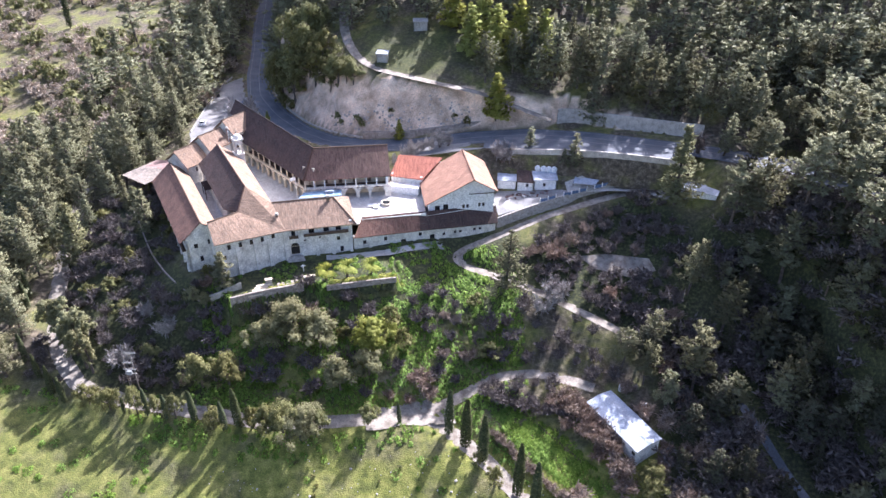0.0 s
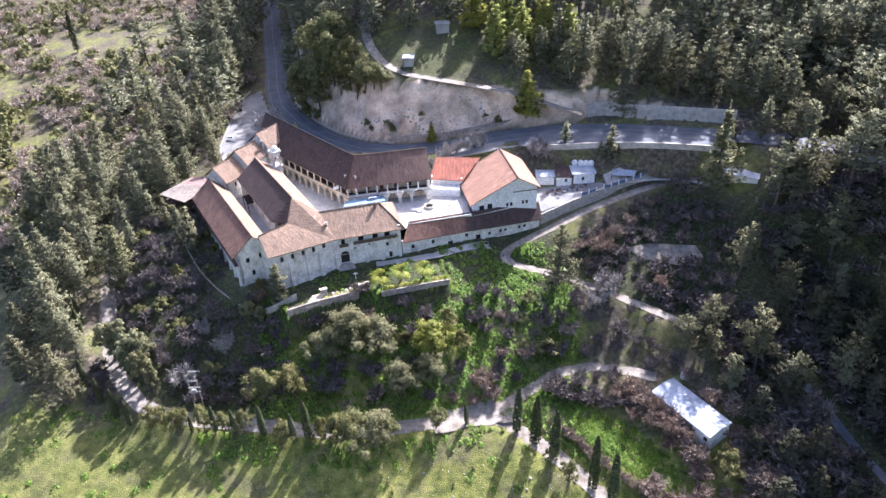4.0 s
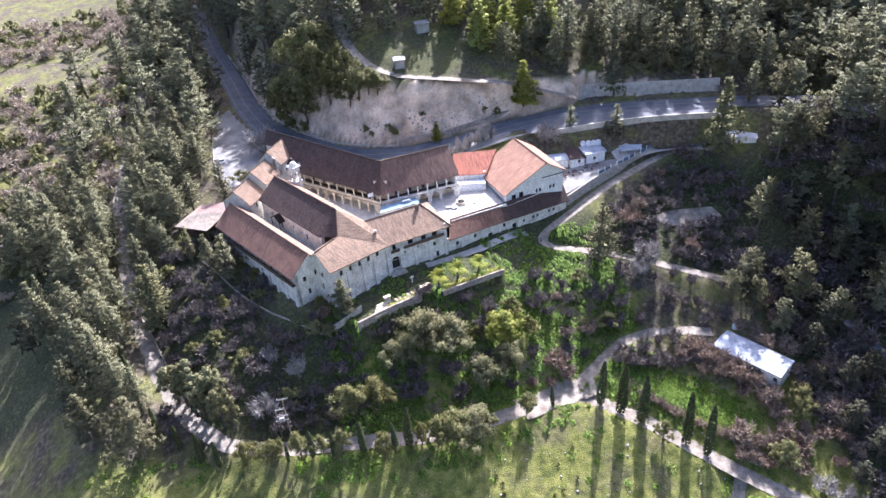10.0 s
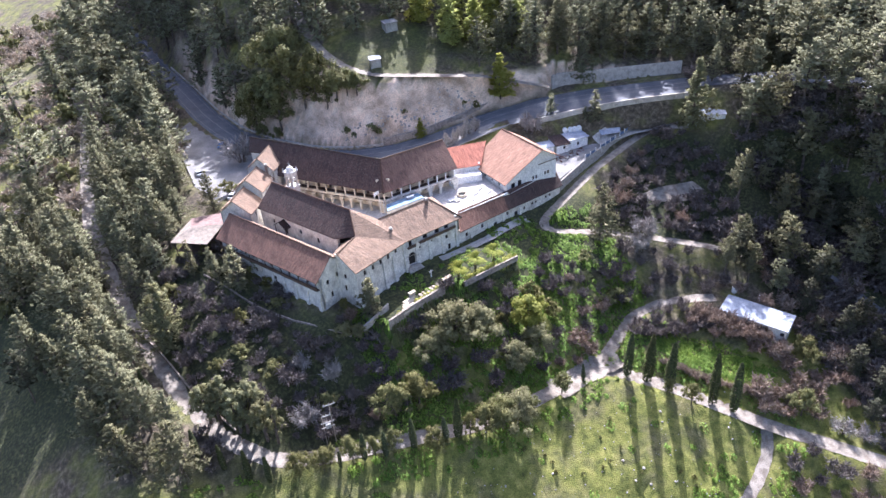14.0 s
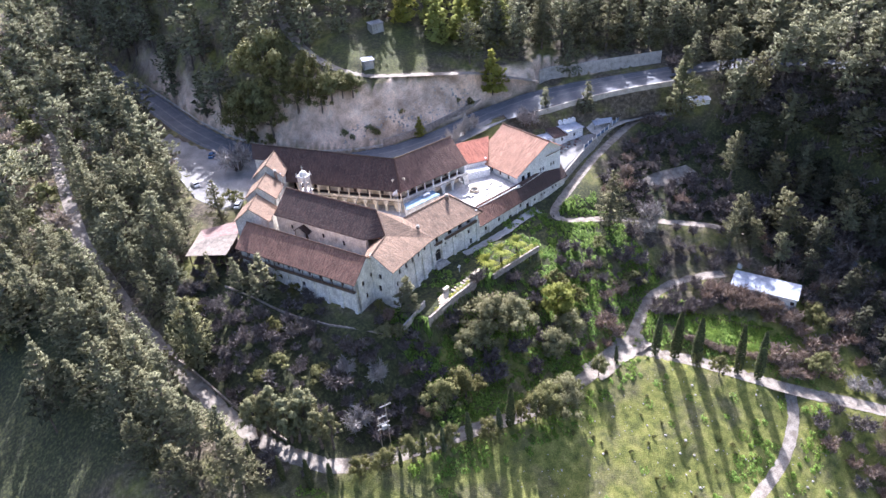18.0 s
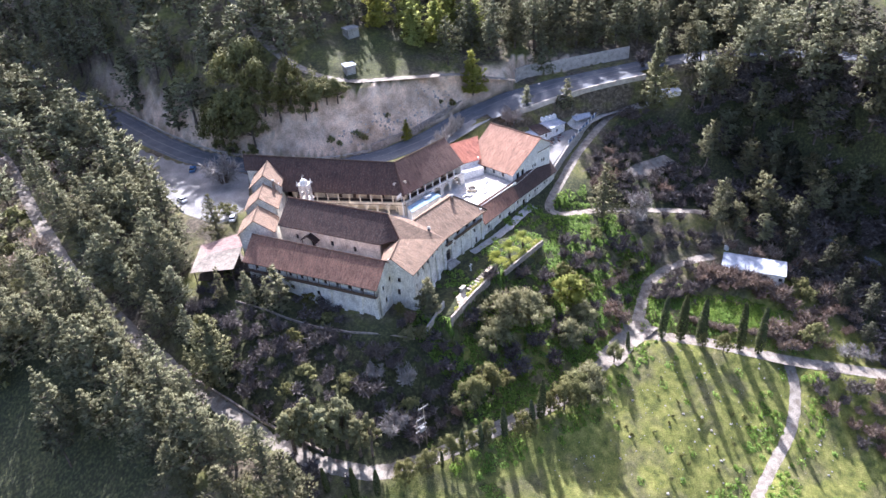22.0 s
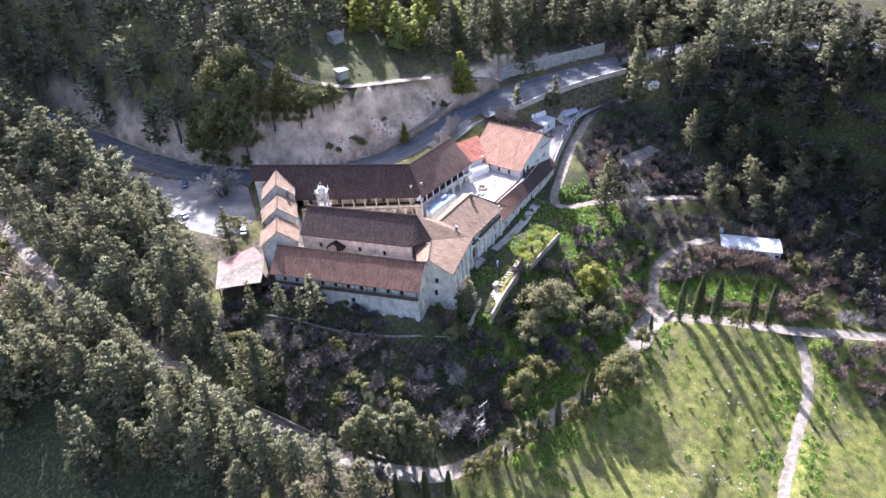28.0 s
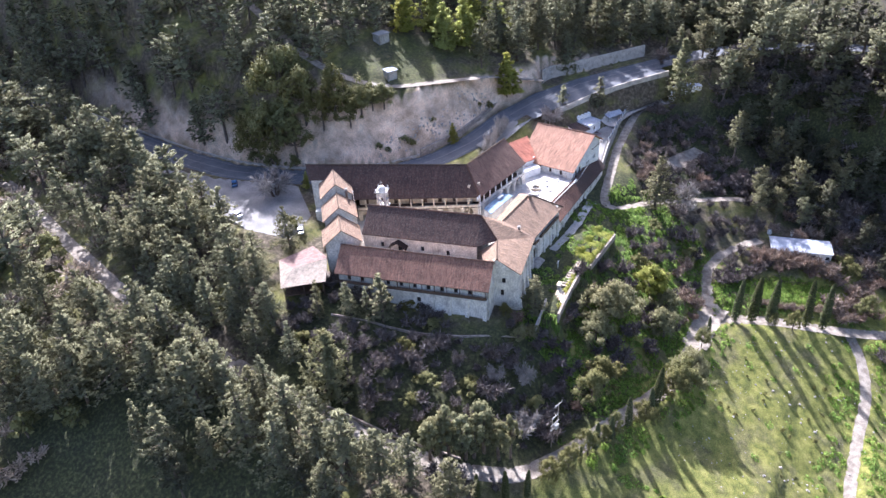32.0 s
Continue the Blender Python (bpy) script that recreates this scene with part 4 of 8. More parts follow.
for k in range(11):
    bm = bmesh.new()
    c = arcW_b - dW * (0.3 + 3.05 * k) + iW * 0.25
    box(bm, p3(c, ZG), (0.34, 0.34, ZE - ZG + 0.1), math.degrees(math.atan2(dW.y, dW.x)), 0.03)
    part("gallery_post", bm, STONE_CREAM, NORTH)
for k in range(1, 9):
    bm = bmesh.new()
    c = arcE_a + dE * (2.85 * k) + iE * 0.25
    box(bm, p3(c, ZG), (0.3, 0.3, ZE - ZG + 0.1), math.degrees(math.atan2(dE.y, dE.x)), 0.03)
    part("gallery_post", bm, PLASTER_NEW, NORTH)
# outer walls
bm = bmesh.new()
hw = [(3.5, 4.4, 12.5, 14.2, 0), (8.5, 9.4, 12.5, 14.2, 0)]
NM, lowA, lowM = NA + dW * 7.0, sB - dW * 44.5 + iW * 0.45, sB - dW * 37.5 + iW * 0.45
pA, pM = NA.lerp(lowA, 0.44), NM.lerp(lowM, 0.44)
wA = nA + Vector((0.4, -0.8))
wB = pA + iW * 0.45 + dW * 0.4
wall_panel(bm, wA, wB, 5.5, ((0, 15.2), (6.4, 21.3), ((wB - wA).length, 18.5)), 0.6, hw)
part("west_gable", bm, PLASTER, NORTH)
window_set(wA, wB, hw, NORTH)
for a, b in ((nC, nB), (nB, nA)):
    o = (b - a).normalized()
    inn = Vector((-o.y, o.x)) * 0.8
    hn = [(3 + 4.4 * k, 4 + 4.4 * k, 12.2, 13.8, 0) for k in range(int((b - a).length / 4.4) - 1)]
    bm = bmesh.new()
    wall_panel(bm, a + inn, b + inn, 5.5, 14.6, 0.6, hn)
    part("north_wall", bm, PLASTER, NORTH)
    window_set(a + inn, b + inn, hn, NORTH)
bm = bmesh.new()
eS, eN = sC + iE * 0.6 - dE * 0.6, nC - iE * 0.8 - dE * 0.6
lenE = (eN - eS).length
wall_panel(bm, eS, eN, 6.5, ((0, 14.1), (lenE / 2, 19.9), (lenE, 14.4)), 0.6, [(1.2, 2.6, 8.0, 10.8, 0.7)])
part("east_gable", bm, PLASTER_NEW, NORTH)
za, zb, zc = 22.0, 20.75, 20.35
zm = za + (zb - za) * 7.0 / (NB - NA).length
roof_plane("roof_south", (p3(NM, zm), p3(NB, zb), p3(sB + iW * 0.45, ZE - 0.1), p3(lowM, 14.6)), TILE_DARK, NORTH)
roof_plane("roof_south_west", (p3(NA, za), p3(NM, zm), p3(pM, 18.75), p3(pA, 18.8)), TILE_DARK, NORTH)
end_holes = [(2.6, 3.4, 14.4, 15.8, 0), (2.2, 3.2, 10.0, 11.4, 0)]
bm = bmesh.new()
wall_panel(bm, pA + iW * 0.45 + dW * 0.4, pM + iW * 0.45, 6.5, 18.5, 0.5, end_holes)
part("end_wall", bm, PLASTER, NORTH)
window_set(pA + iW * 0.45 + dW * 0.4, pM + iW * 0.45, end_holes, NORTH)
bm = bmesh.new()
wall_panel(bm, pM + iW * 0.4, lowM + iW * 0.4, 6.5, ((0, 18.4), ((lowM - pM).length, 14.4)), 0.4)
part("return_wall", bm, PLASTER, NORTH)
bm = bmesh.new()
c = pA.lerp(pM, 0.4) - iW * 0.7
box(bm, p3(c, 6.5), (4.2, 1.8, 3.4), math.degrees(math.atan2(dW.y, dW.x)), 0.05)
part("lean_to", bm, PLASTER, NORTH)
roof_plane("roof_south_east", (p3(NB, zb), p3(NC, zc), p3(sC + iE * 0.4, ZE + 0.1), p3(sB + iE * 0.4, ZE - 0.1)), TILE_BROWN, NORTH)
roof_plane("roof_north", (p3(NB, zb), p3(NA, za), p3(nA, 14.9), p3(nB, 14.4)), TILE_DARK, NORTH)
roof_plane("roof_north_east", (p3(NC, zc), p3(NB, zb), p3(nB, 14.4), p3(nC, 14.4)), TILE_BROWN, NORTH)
ridge_tiles((p3(NA, za + 0.05), p3(NB, zb + 0.05)), TILE_DARK, NORTH)
ridge_tiles((p3(NB, zb + 0.05), p3(NC, zc + 0.05)), TILE_TAN, NORTH)
ridge_tiles((p3(NB, zb + 0.05), p3(sB, ZE - 0.15)), TILE_OLD, NORTH)

# three stepped gabled roofs at the north-west corner
ax = Vector((0.55, 0.835))
ar = Vector((0.835, -0.55))
for start, length, half, ridge, eave, z0 in (((-64.3, 193.4), 9.2, 4.4, 20.9, 17.2, 6), ((-69.4, 185.6), 8.4, 4.5, 19.0, 15.4, 5), ((-74.4, 178.6), 8.0, 4.8, 17.35, 13.4, 4)):
    s = Vector(start)
    e = s + ax * length
    block = thing("stepped_block", p3(s + ax * length / 2, z0), "narrow whitewashed block with a tan gabled tile roof", "building", group="stepped blocks")
    h = half - 0.55
    bm = bmesh.new()
    s2 = s + ax * 0.6
    wall_panel(bm, s2 - ar * h, s2 + ar * h, z0, ((0, eave - 0.1), (h, ridge - 0.35), (2 * h, eave - 0.1)), 0.5, [(h - 0.5, h + 0.5, eave - 2.6, eave - 1.0, 0)])
    part("gable_wall", bm, PLASTER, block)
    window_set(s2 - ar * h, s2 + ar * h, [(h - 0.5, h + 0.5, eave - 2.6, eave - 1.0, 0)], block)
    for a, b in ((s2 + ar * h, e + ar * h), (e - ar * h, s2 - ar * h)):
        bm = bmesh.new()
        wall_panel(bm, a, b, z0, eave + 0.1, 0.5, [(2.6, 3.4, eave - 2.4, eave - 1.0, 0)])
        part("side_wall", bm, PLASTER, block)
        window_set(a, b, [(2.6, 3.4, eave - 2.4, eave - 1.0, 0)], block)
    bm = bmesh.new()
    wall_panel(bm, e + ar * h, e - ar * h, z0, ((0, eave - 0.1), (h, ridge - 0.35), (2 * h, eave - 0.1)), 0.5)
    part("back_gable", bm, PLASTER, block)
    roof_plane("roof_slope", (p3(s, ridge), p3(e, ridge), p3(e + ar * half, eave), p3(s + ar * half, eave)), TILE_TAN, block)
    roof_plane("roof_slope", (p3(e, ridge), p3(s, ridge), p3(s - ar * half, eave), p3(e - ar * half, eave)), TILE_TAN, block)
    ridge_tiles((p3(s, ridge + 0.02), p3(e, ridge + 0.02)), TILE_TAN, block, 0.16)
    if ridge > 20:
        chimney(block, *(s + ar * 2.6 - ax * 0.8), 14, 19.2)

# low range along the front, east of the main block
LOW = thing("low_range", (-3, 159, 0.5), "low whitewashed range with a lean-to tile roof", "building")
l0, l1 = Vector((-21.6, 153.6)), Vector((16.2, 164.9))
m0, m1, m2 = Vector((-19.8, 157.9)), Vector((-3.0, 161.6)), Vector((15.9, 168.3))
bm = bmesh.new()
lw = (l1 - l0).length
hl = [(2.4, 3.3, 2.7, 4.0, 0), (8.0, 8.9, 2.9, 4.2, 0), (12.6, 14.0, 0.6, 2.7, 0), (17.5, 18.4, 2.9, 4.1, 0), (20.6, 22.0, 0.8, 2.9, 0), (24.2, 25.0, 2.0, 3.0, 0), (27.4, 28.2, 2.2, 3.1, 0), (28.9, 29.7, 2.2, 3.1, 0), (33.0, 33.8, 2.2, 3.1, 0), (34.6, 35.4, 2.2, 3.1, 0), (5.4, 6.0, 0.9, 1.6, 0)]
wall_panel(bm, l0, l1, -2.5, ((0, 5.6), (20, 5.0), (lw, 4.4)), 0.7, hl)
part("front_wall", bm, PLASTER, LOW)
window_set(l0, l1, hl, LOW)
bm = bmesh.new()
wall_panel(bm, l1, m2, -2, ((0, 4.4), (3.4, 7.7)), 0.6)
part("east_wall", bm, PLASTER, LOW)
bm = bmesh.new()
wall_panel(bm, m2, m1, 0, 7.9, 0.6)
wall_panel(bm, m1, m0, 0, 8.6, 0.6)
part("courtyard_wall", bm, PLASTER, LOW)
for s in (4.3, 10.6, 16.2, 22.8):
    buttress(LOW, l0 + (l1 - l0).normalized() * s, (0.287, -0.958), -1.5, 3.6, 0.8, 0.55)
out_l = Vector((0.287, -0.958))
mid_l = l0 + (l1 - l0).normalized() * 17.8
roof_plane("roof_west", (p3(m0, 9.0), p3(m1 - Vector((1.8, 0.4)), 9.0), p3(mid_l + out_l * 0.6, 5.05), p3(l0 + out_l * 0.6, 5.5)), TILE_OLD, LOW)
roof_plane("roof_east", (p3(m1 - Vector((1.8, 0.4)), 8.95), p3(m2 + Vector((0.4, 0)), 7.9), p3(l1 + out_l * 0.6 + Vector((0.4, 0)), 4.2), p3(mid_l + out_l * 0.6, 5.0)), TILE_DARK, LOW)

# east building with its lopsided roof
EAST = thing("east_building", (6, 173, 5.0), "tall whitewashed building with an orange clay tile roof", "building")
q0, q1, q2, q3 = Vector((-2.2, 163.2)), Vector((15.4, 166.3)), Vector((12.8, 183.5)), Vector((-4.4, 180.8))
bm = bmesh.new()
he = [(1.6, 3.0, 7.2, 9.6, 0), (3.9, 5.3, 7.4, 9.8, 0), (9.2, 9.9, 8.2, 9.4, 0), (10.3, 11.0, 8.2, 9.4, 0), (13.6, 14.3, 8.4, 9.6, 0), (14.7, 15.4, 8.4, 9.6, 0)]
wall_panel(bm, q0, q1, 2, ((0, 10.4), (12.0, 16.9), (17.9, 13.4)), 0.6, he)
part("south_gable", bm, PLASTER_NEW, EAST)
window_set(q0, q1, he, EAST)
for a, b, z in ((q1, q2, 13.4), (q3, q0, 10.4)):
    bm = bmesh.new()
    hs = [(2.5 + 3.6 * k, 3.4 + 3.6 * k, 7.9, 9.3, 0) for k in range(4)] if z < 12 else []
    wall_panel(bm, a, b, 2, z, 0.6, hs)
    part("side_wall", bm, PLASTER_NEW, EAST)
    window_set(a, b, hs, EAST)
bm = bmesh.new()
wall_panel(bm, q2, q3, 2, ((0, 13.4), (5.9, 16.9), (17.6, 10.4)), 0.6)
part("north_gable", bm, PLASTER_NEW, EAST)
ES, EN = (9.8, 164.2, 17.25), (7.0, 183.6, 17.15)
roof_plane("roof_west", (EN, ES, (-3.2, 162.3, 10.3), (-5.8, 180.6, 10.3)), TILE_ORANGE, EAST)
roof_plane("roof_east", (ES, EN, (13.4, 184.6, 13.3), (16.3, 165.6, 13.3)), TILE_ORANGE, EAST)
ridge_tiles((EN, ES), TILE_ORANGE, EAST)
bm = bmesh.new()
e_way = (q1 - q0).normalized()
c = q0 + e_way * 14.3 + Vector((0.1, -0.75))
box(bm, p3(c, 12.75), (7.0, 0.12, 0.22), math.degrees(math.atan2(e_way.y, e_way.x)) - 0, 0.02)
part("bargeboard", bm, WOOD_DARK, EAST)

# red-roofed link with the white terrace in front
LINK = thing("north_link", (-8, 180, 7.0), "low link building with a new red tile roof", "building")
k0, k1, k2, k3 = Vector((-13.2, 178.0)), Vector((-4.6, 175.6)), Vector((0.8, 183.4)), Vector((-11.4, 184.8))
bm = bmesh.new()
for a, b, z in ((k0, k1, 11.3), (k1, k2, 12.0), (k2, k3, 14.2), (k3, k0, 12.0)):
    wall_panel(bm, a, b, 6.5, z, 0.4)
part("wall", bm, PLASTER_NEW, LINK)
roof_plane("roof", ((-11.4, 184.9, 14.7), (1.4, 183.3, 14.7), (-4.3, 175.0, 11.6), (-13.6, 177.5, 11.5)), TILE_RED, LINK)
bm = bmesh.new()
box(bm, (-9.2, 174.7, 7.4), (8.4, 2.6, 2.6), -12, 0.05)
part("terrace", bm, PLASTER_NEW, LINK, "white rendered terrace block")

# courtyard
bm = bmesh.new()
yard = [(-58.5, 147.5), (-40, 154), (-21, 156.5), (-3, 162), (-4.5, 181), (-12, 182), (-30, 176), (-57, 203), (-68, 190), (-74, 178)]
quad(bm, *[(x, y, 7.75) for x, y in yard])
thicken(bm, 0.3)
whole("courtyard_floor", bm, PAVING, "pale stone paving of the monastery courtyard", "floor", kind="structure")
FOUNT = thing("fountain", (-14.1, 167.4, 7.75), "round pale stone well-head in the courtyard", "fountain")
for name, r0, r1, za_, zb_ in (("basin", 1.35, 1.3, 7.75, 8.35), ("rim", 1.5, 1.45, 8.35, 8.5)):
    bm = bmesh.new()
    outer = bmesh.ops.create_cone(bm, cap_ends=False, segments=28, radius1=r0, radius2=r1, depth=zb_ - za_, matrix=Matrix.Translation((-14.1, 167.4, (za_ + zb_) / 2)))
    thicken(bm, 0.28)
    part(name, bm, STONE_CREAM, FOUNT)
bm = bmesh.new()
bmesh.ops.create_circle(bm, cap_ends=True, segments=28, radius=1.1, matrix=Matrix.Translation((-14.1, 167.4, 8.1)))
part("water", bm, GLASS_DARK, FOUNT)

# flat sheet roof between the wings
FLAT = thing("flat_roof_room", (-30, 165.5, 7.75), "single-storey room under a pale blue sheet roof", "building")
bl = [(-37.2, 163.8), (-26.0, 165.9), (-26.4, 169.2), (-36.4, 167.1)]
bm = bmesh.new()
for a, b in zip(bl, bl[1:] + bl[:1]):
    wall_panel(bm, a, b, 7.7, 10.9, 0.25)
part("wall", bm, PLASTER, FLAT)
bm = bmesh.new()
quad(bm, *[(x * 1.0, y, 11.1) for x, y in bl])
thicken(bm, 0.18)
part("roof", bm, BLUE_SHEET, FLAT)
bm = bmesh.new()
box(bm, (-29.4, 167.4, 11.1), (2.2, 0.9, 0.7), 10, 0.05)
part("air_unit", bm, METAL_WHITE, FLAT, "white rooftop unit")

# canopy west of the wing
CAN = thing("canopy", (-84, 182, 4.5), "open timber shelter with a faded red and pale sheet roof", "shelter")
apex = [(-86.0, 184.2, 9.9), (-77.5, 181.5, 9.9)]
bm = bmesh.new()
quad(bm, (-91.8, 181.0, 8.6), (-83.0, 175.2, 8.6), apex[1], apex[0])
thicken(bm, 0.12)
part("roof_sheet", bm, SHEET_PALE, CAN, "pale pinkish weathered roofing sheet")
bm = bmesh.new()
quad(bm, (-85.2, 191.6, 8.6), apex[0], apex[1], (-75.5, 190.6, 8.6))
thicken(bm, 0.12)
part("roof_sheet", bm, SHEET_PINK, CAN, "faded red roofing sheet")
bm = bmesh.new()
quad(bm, (-91.8, 181.0, 8.6), apex[0], (-85.2, 191.6, 8.6))
thicken(bm, 0.12)
part("roof_sheet", bm, SHEET_PALE, CAN, "pale pinkish weathered roofing sheet")
for x, y in ((-90.8, 181.4), (-83.2, 176.2), (-85.2, 190.6), (-78.8, 177.5), (-87.0, 178.9), (-76.5, 189.5)):
    bm = bmesh.new()
    rod(bm, (x, y, ground(x, y) - 0.3), (x, y, 8.6), 0.14)
    part("post", bm, WOOD_DARK, CAN)
bm = bmesh.new()
quad(bm, (-90.6, 181.4, 5.5), (-83.2, 176.4, 5.5), (-77.5, 181.0, 5.5), (-77.0, 189.6, 5.5), (-85.2, 190.4, 5.5))
thicken(bm, 0.25)
part("deck", bm, WOOD_DARK, CAN)


# ---- trees and shrubs ----
def leaf_material(name, dark, mid, light, glow=0.45, tint=0.4, rough=0.7):
    """Foliage: every leaf cluster of its own tint, every tree a little different, some light through it."""
    m = bpy.data.materials.new(name)
    m.use_nodes = True
    t = m.node_tree
    n, l = t.nodes, t.links
    shader = n["Principled BSDF"]
    shader.inputs["Roughness"].default_value, shader.inputs["Specular IOR Level"].default_value = rough, 0.15
    geo = n.new("ShaderNodeNewGeometry")
    ramp = n.new("ShaderNodeValToRGB")
    ramp.color_ramp.elements.new(0.5)
    for e, (p, c) in zip(ramp.color_ramp.elements, ((0.0, dark), (0.55, mid), (1.0, light))):
        e.position, e.color = p, (*c, 1)
    l.new(geo.outputs["Random Per Island"], ramp.inputs[0])
    where = n.new("ShaderNodeTexNoise")
    where.inputs["Scale"].default_value, where.inputs["Detail"].default_value = 0.11, 1
    l.new(geo.outputs["Position"], where.inputs["Vector"])
    info = n.new("ShaderNodeObjectInfo")
    both = n.new("ShaderNodeMath")
    both.operation = "ADD"
    l.new(where.outputs[0], both.inputs[0])
    l.new(info.outputs["Random"], both.inputs[1])
    vary = n.new("ShaderNodeHueSaturation")
    for key, lo, hi in (("Hue", 0.5 - 0.045 * tint, 0.5 + 0.035 * tint), ("Value", 1 - 0.5 * tint, 1 + 0.5 * tint), ("Saturation", 1.15, 0.9)):
        r = n.new("ShaderNodeMapRange")
        r.inputs["From Min"].default_value, r.inputs["From Max"].default_value = 0.3, 1.6
        r.inputs["To Min"].default_value, r.inputs["To Max"].default_value = lo, hi
        l.new(both.outputs[0], r.inputs["Value"])
        l.new(r.outputs[0], vary.inputs[key])
    l.new(ramp.outputs[0], vary.inputs["Color"])
    l.new(vary.outputs[0], shader.inputs["Base Color"])
    through_ = n.new("ShaderNodeBsdfTranslucent")
    l.new(vary.outputs[0], through_.inputs["Color"])
    mixer = n.new("ShaderNodeMixShader")
    mixer.inputs[0].default_value = glow
    l.new(shader.outputs[0], mixer.inputs[1])
    l.new(through_.outputs[0], mixer.inputs[2])
    l.new(mixer.outputs[0], n["Material Output"].inputs["Surface"])
    return m


PINE_LEAF = leaf_material("pine_needles", (0.155, 0.155, 0.086), (0.222, 0.22, 0.124), (0.30, 0.293, 0.17), 0.28)
# Pine needles at about 0.4 brightness; the wood's shade is in the colour.
SHADED_PINE_LEAF = leaf_material("shaded_pine_needles", (0.06, 0.062, 0.038), (0.09, 0.091, 0.056), (0.14, 0.137, 0.085), 0.2)
OAK_LEAF = leaf_material("evergreen_oak_leaves", (0.135, 0.135, 0.05), (0.185, 0.182, 0.07), (0.25, 0.24, 0.10), 0.22)
OLIVE_LEAF = leaf_material("olive_leaves", (0.165, 0.165, 0.078), (0.225, 0.22, 0.11), (0.305, 0.292, 0.155), 0.26)
YOUNG_LEAF = leaf_material("bright_young_needles", (0.30, 0.32, 0.07), (0.42, 0.43, 0.11), (0.54, 0.53, 0.17), 0.42)
YELLOW_LEAF = leaf_material("yellow_green_leaves", (0.20, 0.225, 0.05), (0.28, 0.30, 0.075), (0.37, 0.38, 0.115), 0.4)
CYPRESS_LEAF = leaf_material("cypress_foliage", (0.045, 0.055, 0.023), (0.078, 0.09, 0.038), (0.13, 0.138, 0.062), 0.2)
HERB_LEAF = leaf_material("green_herbs", (0.10, 0.165, 0.02), (0.175, 0.265, 0.035), (0.27, 0.36, 0.06), 0.45)
# Bare twigs darkened in colour for shrubs on shaded banks.
TWIG = leaf_material("shade_dark_twigs", (0.08, 0.066, 0.06), (0.135, 0.115, 0.105), (0.225, 0.195, 0.18), 0.1, 0.15)
SCRUB_TWIG = leaf_material("pale_thorn_twigs", (0.25, 0.19, 0.14), (0.39, 0.31, 0.235), (0.53, 0.445, 0.355), 0.2, 0.2)
# Browner and lighter than TWIG, for shrubs standing in the sun.
BROWN_TWIG = leaf_material("reddish_brown_twigs", (0.16, 0.113, 0.085), (0.265, 0.195, 0.148), (0.39, 0.305, 0.24), 0.15, 0.2)
TWIG_PALE = leaf_material("pale_bare_twigs", (0.20, 0.18, 0.165), (0.31, 0.285, 0.262), (0.45, 0.42, 0.39), 0.1, 0.25)
PALM_LEAF = leaf_material("palm_fronds", (0.20, 0.24, 0.05), (0.32, 0.36, 0.08), (0.46, 0.47, 0.13), 0.4)
BARK = material("grey_brown_bark", ((0.07, 0.055, 0.04), (0.13, 0.10, 0.08), (0.20, 0.165, 0.135)), 0.7, 0.95, 0.05, 0.12)
rng = np.random.default_rng(11)


def unit(v):
    return v / (np.linalg.norm(v, axis=1)[:, None] + 1e-9)


def faced(a, b, c, soft):
    """Single triangles turned to their soft outward normals; rows of place and normal."""
    flip = np.sum(np.cross(b - a, c - a) * soft, axis=1)[:, None] < 0
    b, c = np.where(flip, c, b), np.where(flip, b, c)
    v = np.stack([a, b, c], 1).reshape(-1, 3)
    return np.concatenate([v, np.repeat(soft, 3, axis=0)], 1), np.arange(len(v)).reshape(-1, 3)


def sheets(centres, out, size, droop=0.0, ratio=0.75, jitter=0.42):
    """Small pointed leaf clusters (a triangle each) at the places given, facing roughly outwards."""
    k = len(centres)
    nrm = unit(out + rng.normal(0, jitter, (k, 3)))
    side = unit(np.cross(nrm, rng.normal(0, 1, (k, 3))))
    up = np.cross(nrm, side)
    s = size * rng.uniform(0.6, 1.35, (k, 1))
    a = centres + side * s * 0.62 + up * s * 0.3 * ratio
    b = centres - side * s * 0.62 + up * s * 0.3 * ratio + nrm * s * 0.12
    c = centres - up * s * 0.8 * ratio
    c[:, 2] -= droop * s[:, 0]
    return faced(a, b, c, unit(unit(out + np.zeros((k, 3))) + 0.45 * nrm))


def brush(centres, ways, length, width, out):
    """Tufts of needles: slim spikes that start at the places given."""
    k = len(centres)
    side = unit(np.cross(ways, rng.normal(0, 1, (k, 3)))) * width * rng.uniform(0.7, 1.3, (k, 1))
    tip = centres + ways * length * rng.uniform(0.6, 1.3, (k, 1))
    return faced(centres - side, centres + side, tip, unit(unit(out) + 0.5 * ways + rng.normal(0, 0.15, (k, 3))))


def slivers(starts, ends, width):
    """Thin twigs as long narrow leaves of two faces."""
    k = len(starts)
    way = ends - starts
    side = np.cross(way, rng.normal(0, 1, (k, 3)))
    side /= np.linalg.norm(side, axis=1)[:, None] + 1e-9
    mid = (starts + ends) / 2 + rng.normal(0, 0.06, (k, 3)) * np.linalg.norm(way, axis=1)[:, None]
    v = np.stack([starts, mid + side * width, ends, mid - side * width], 1).reshape(-1, 3)
    return np.concatenate([v, np.zeros_like(v)], 1), np.arange(4 * k).reshape(-1, 4)


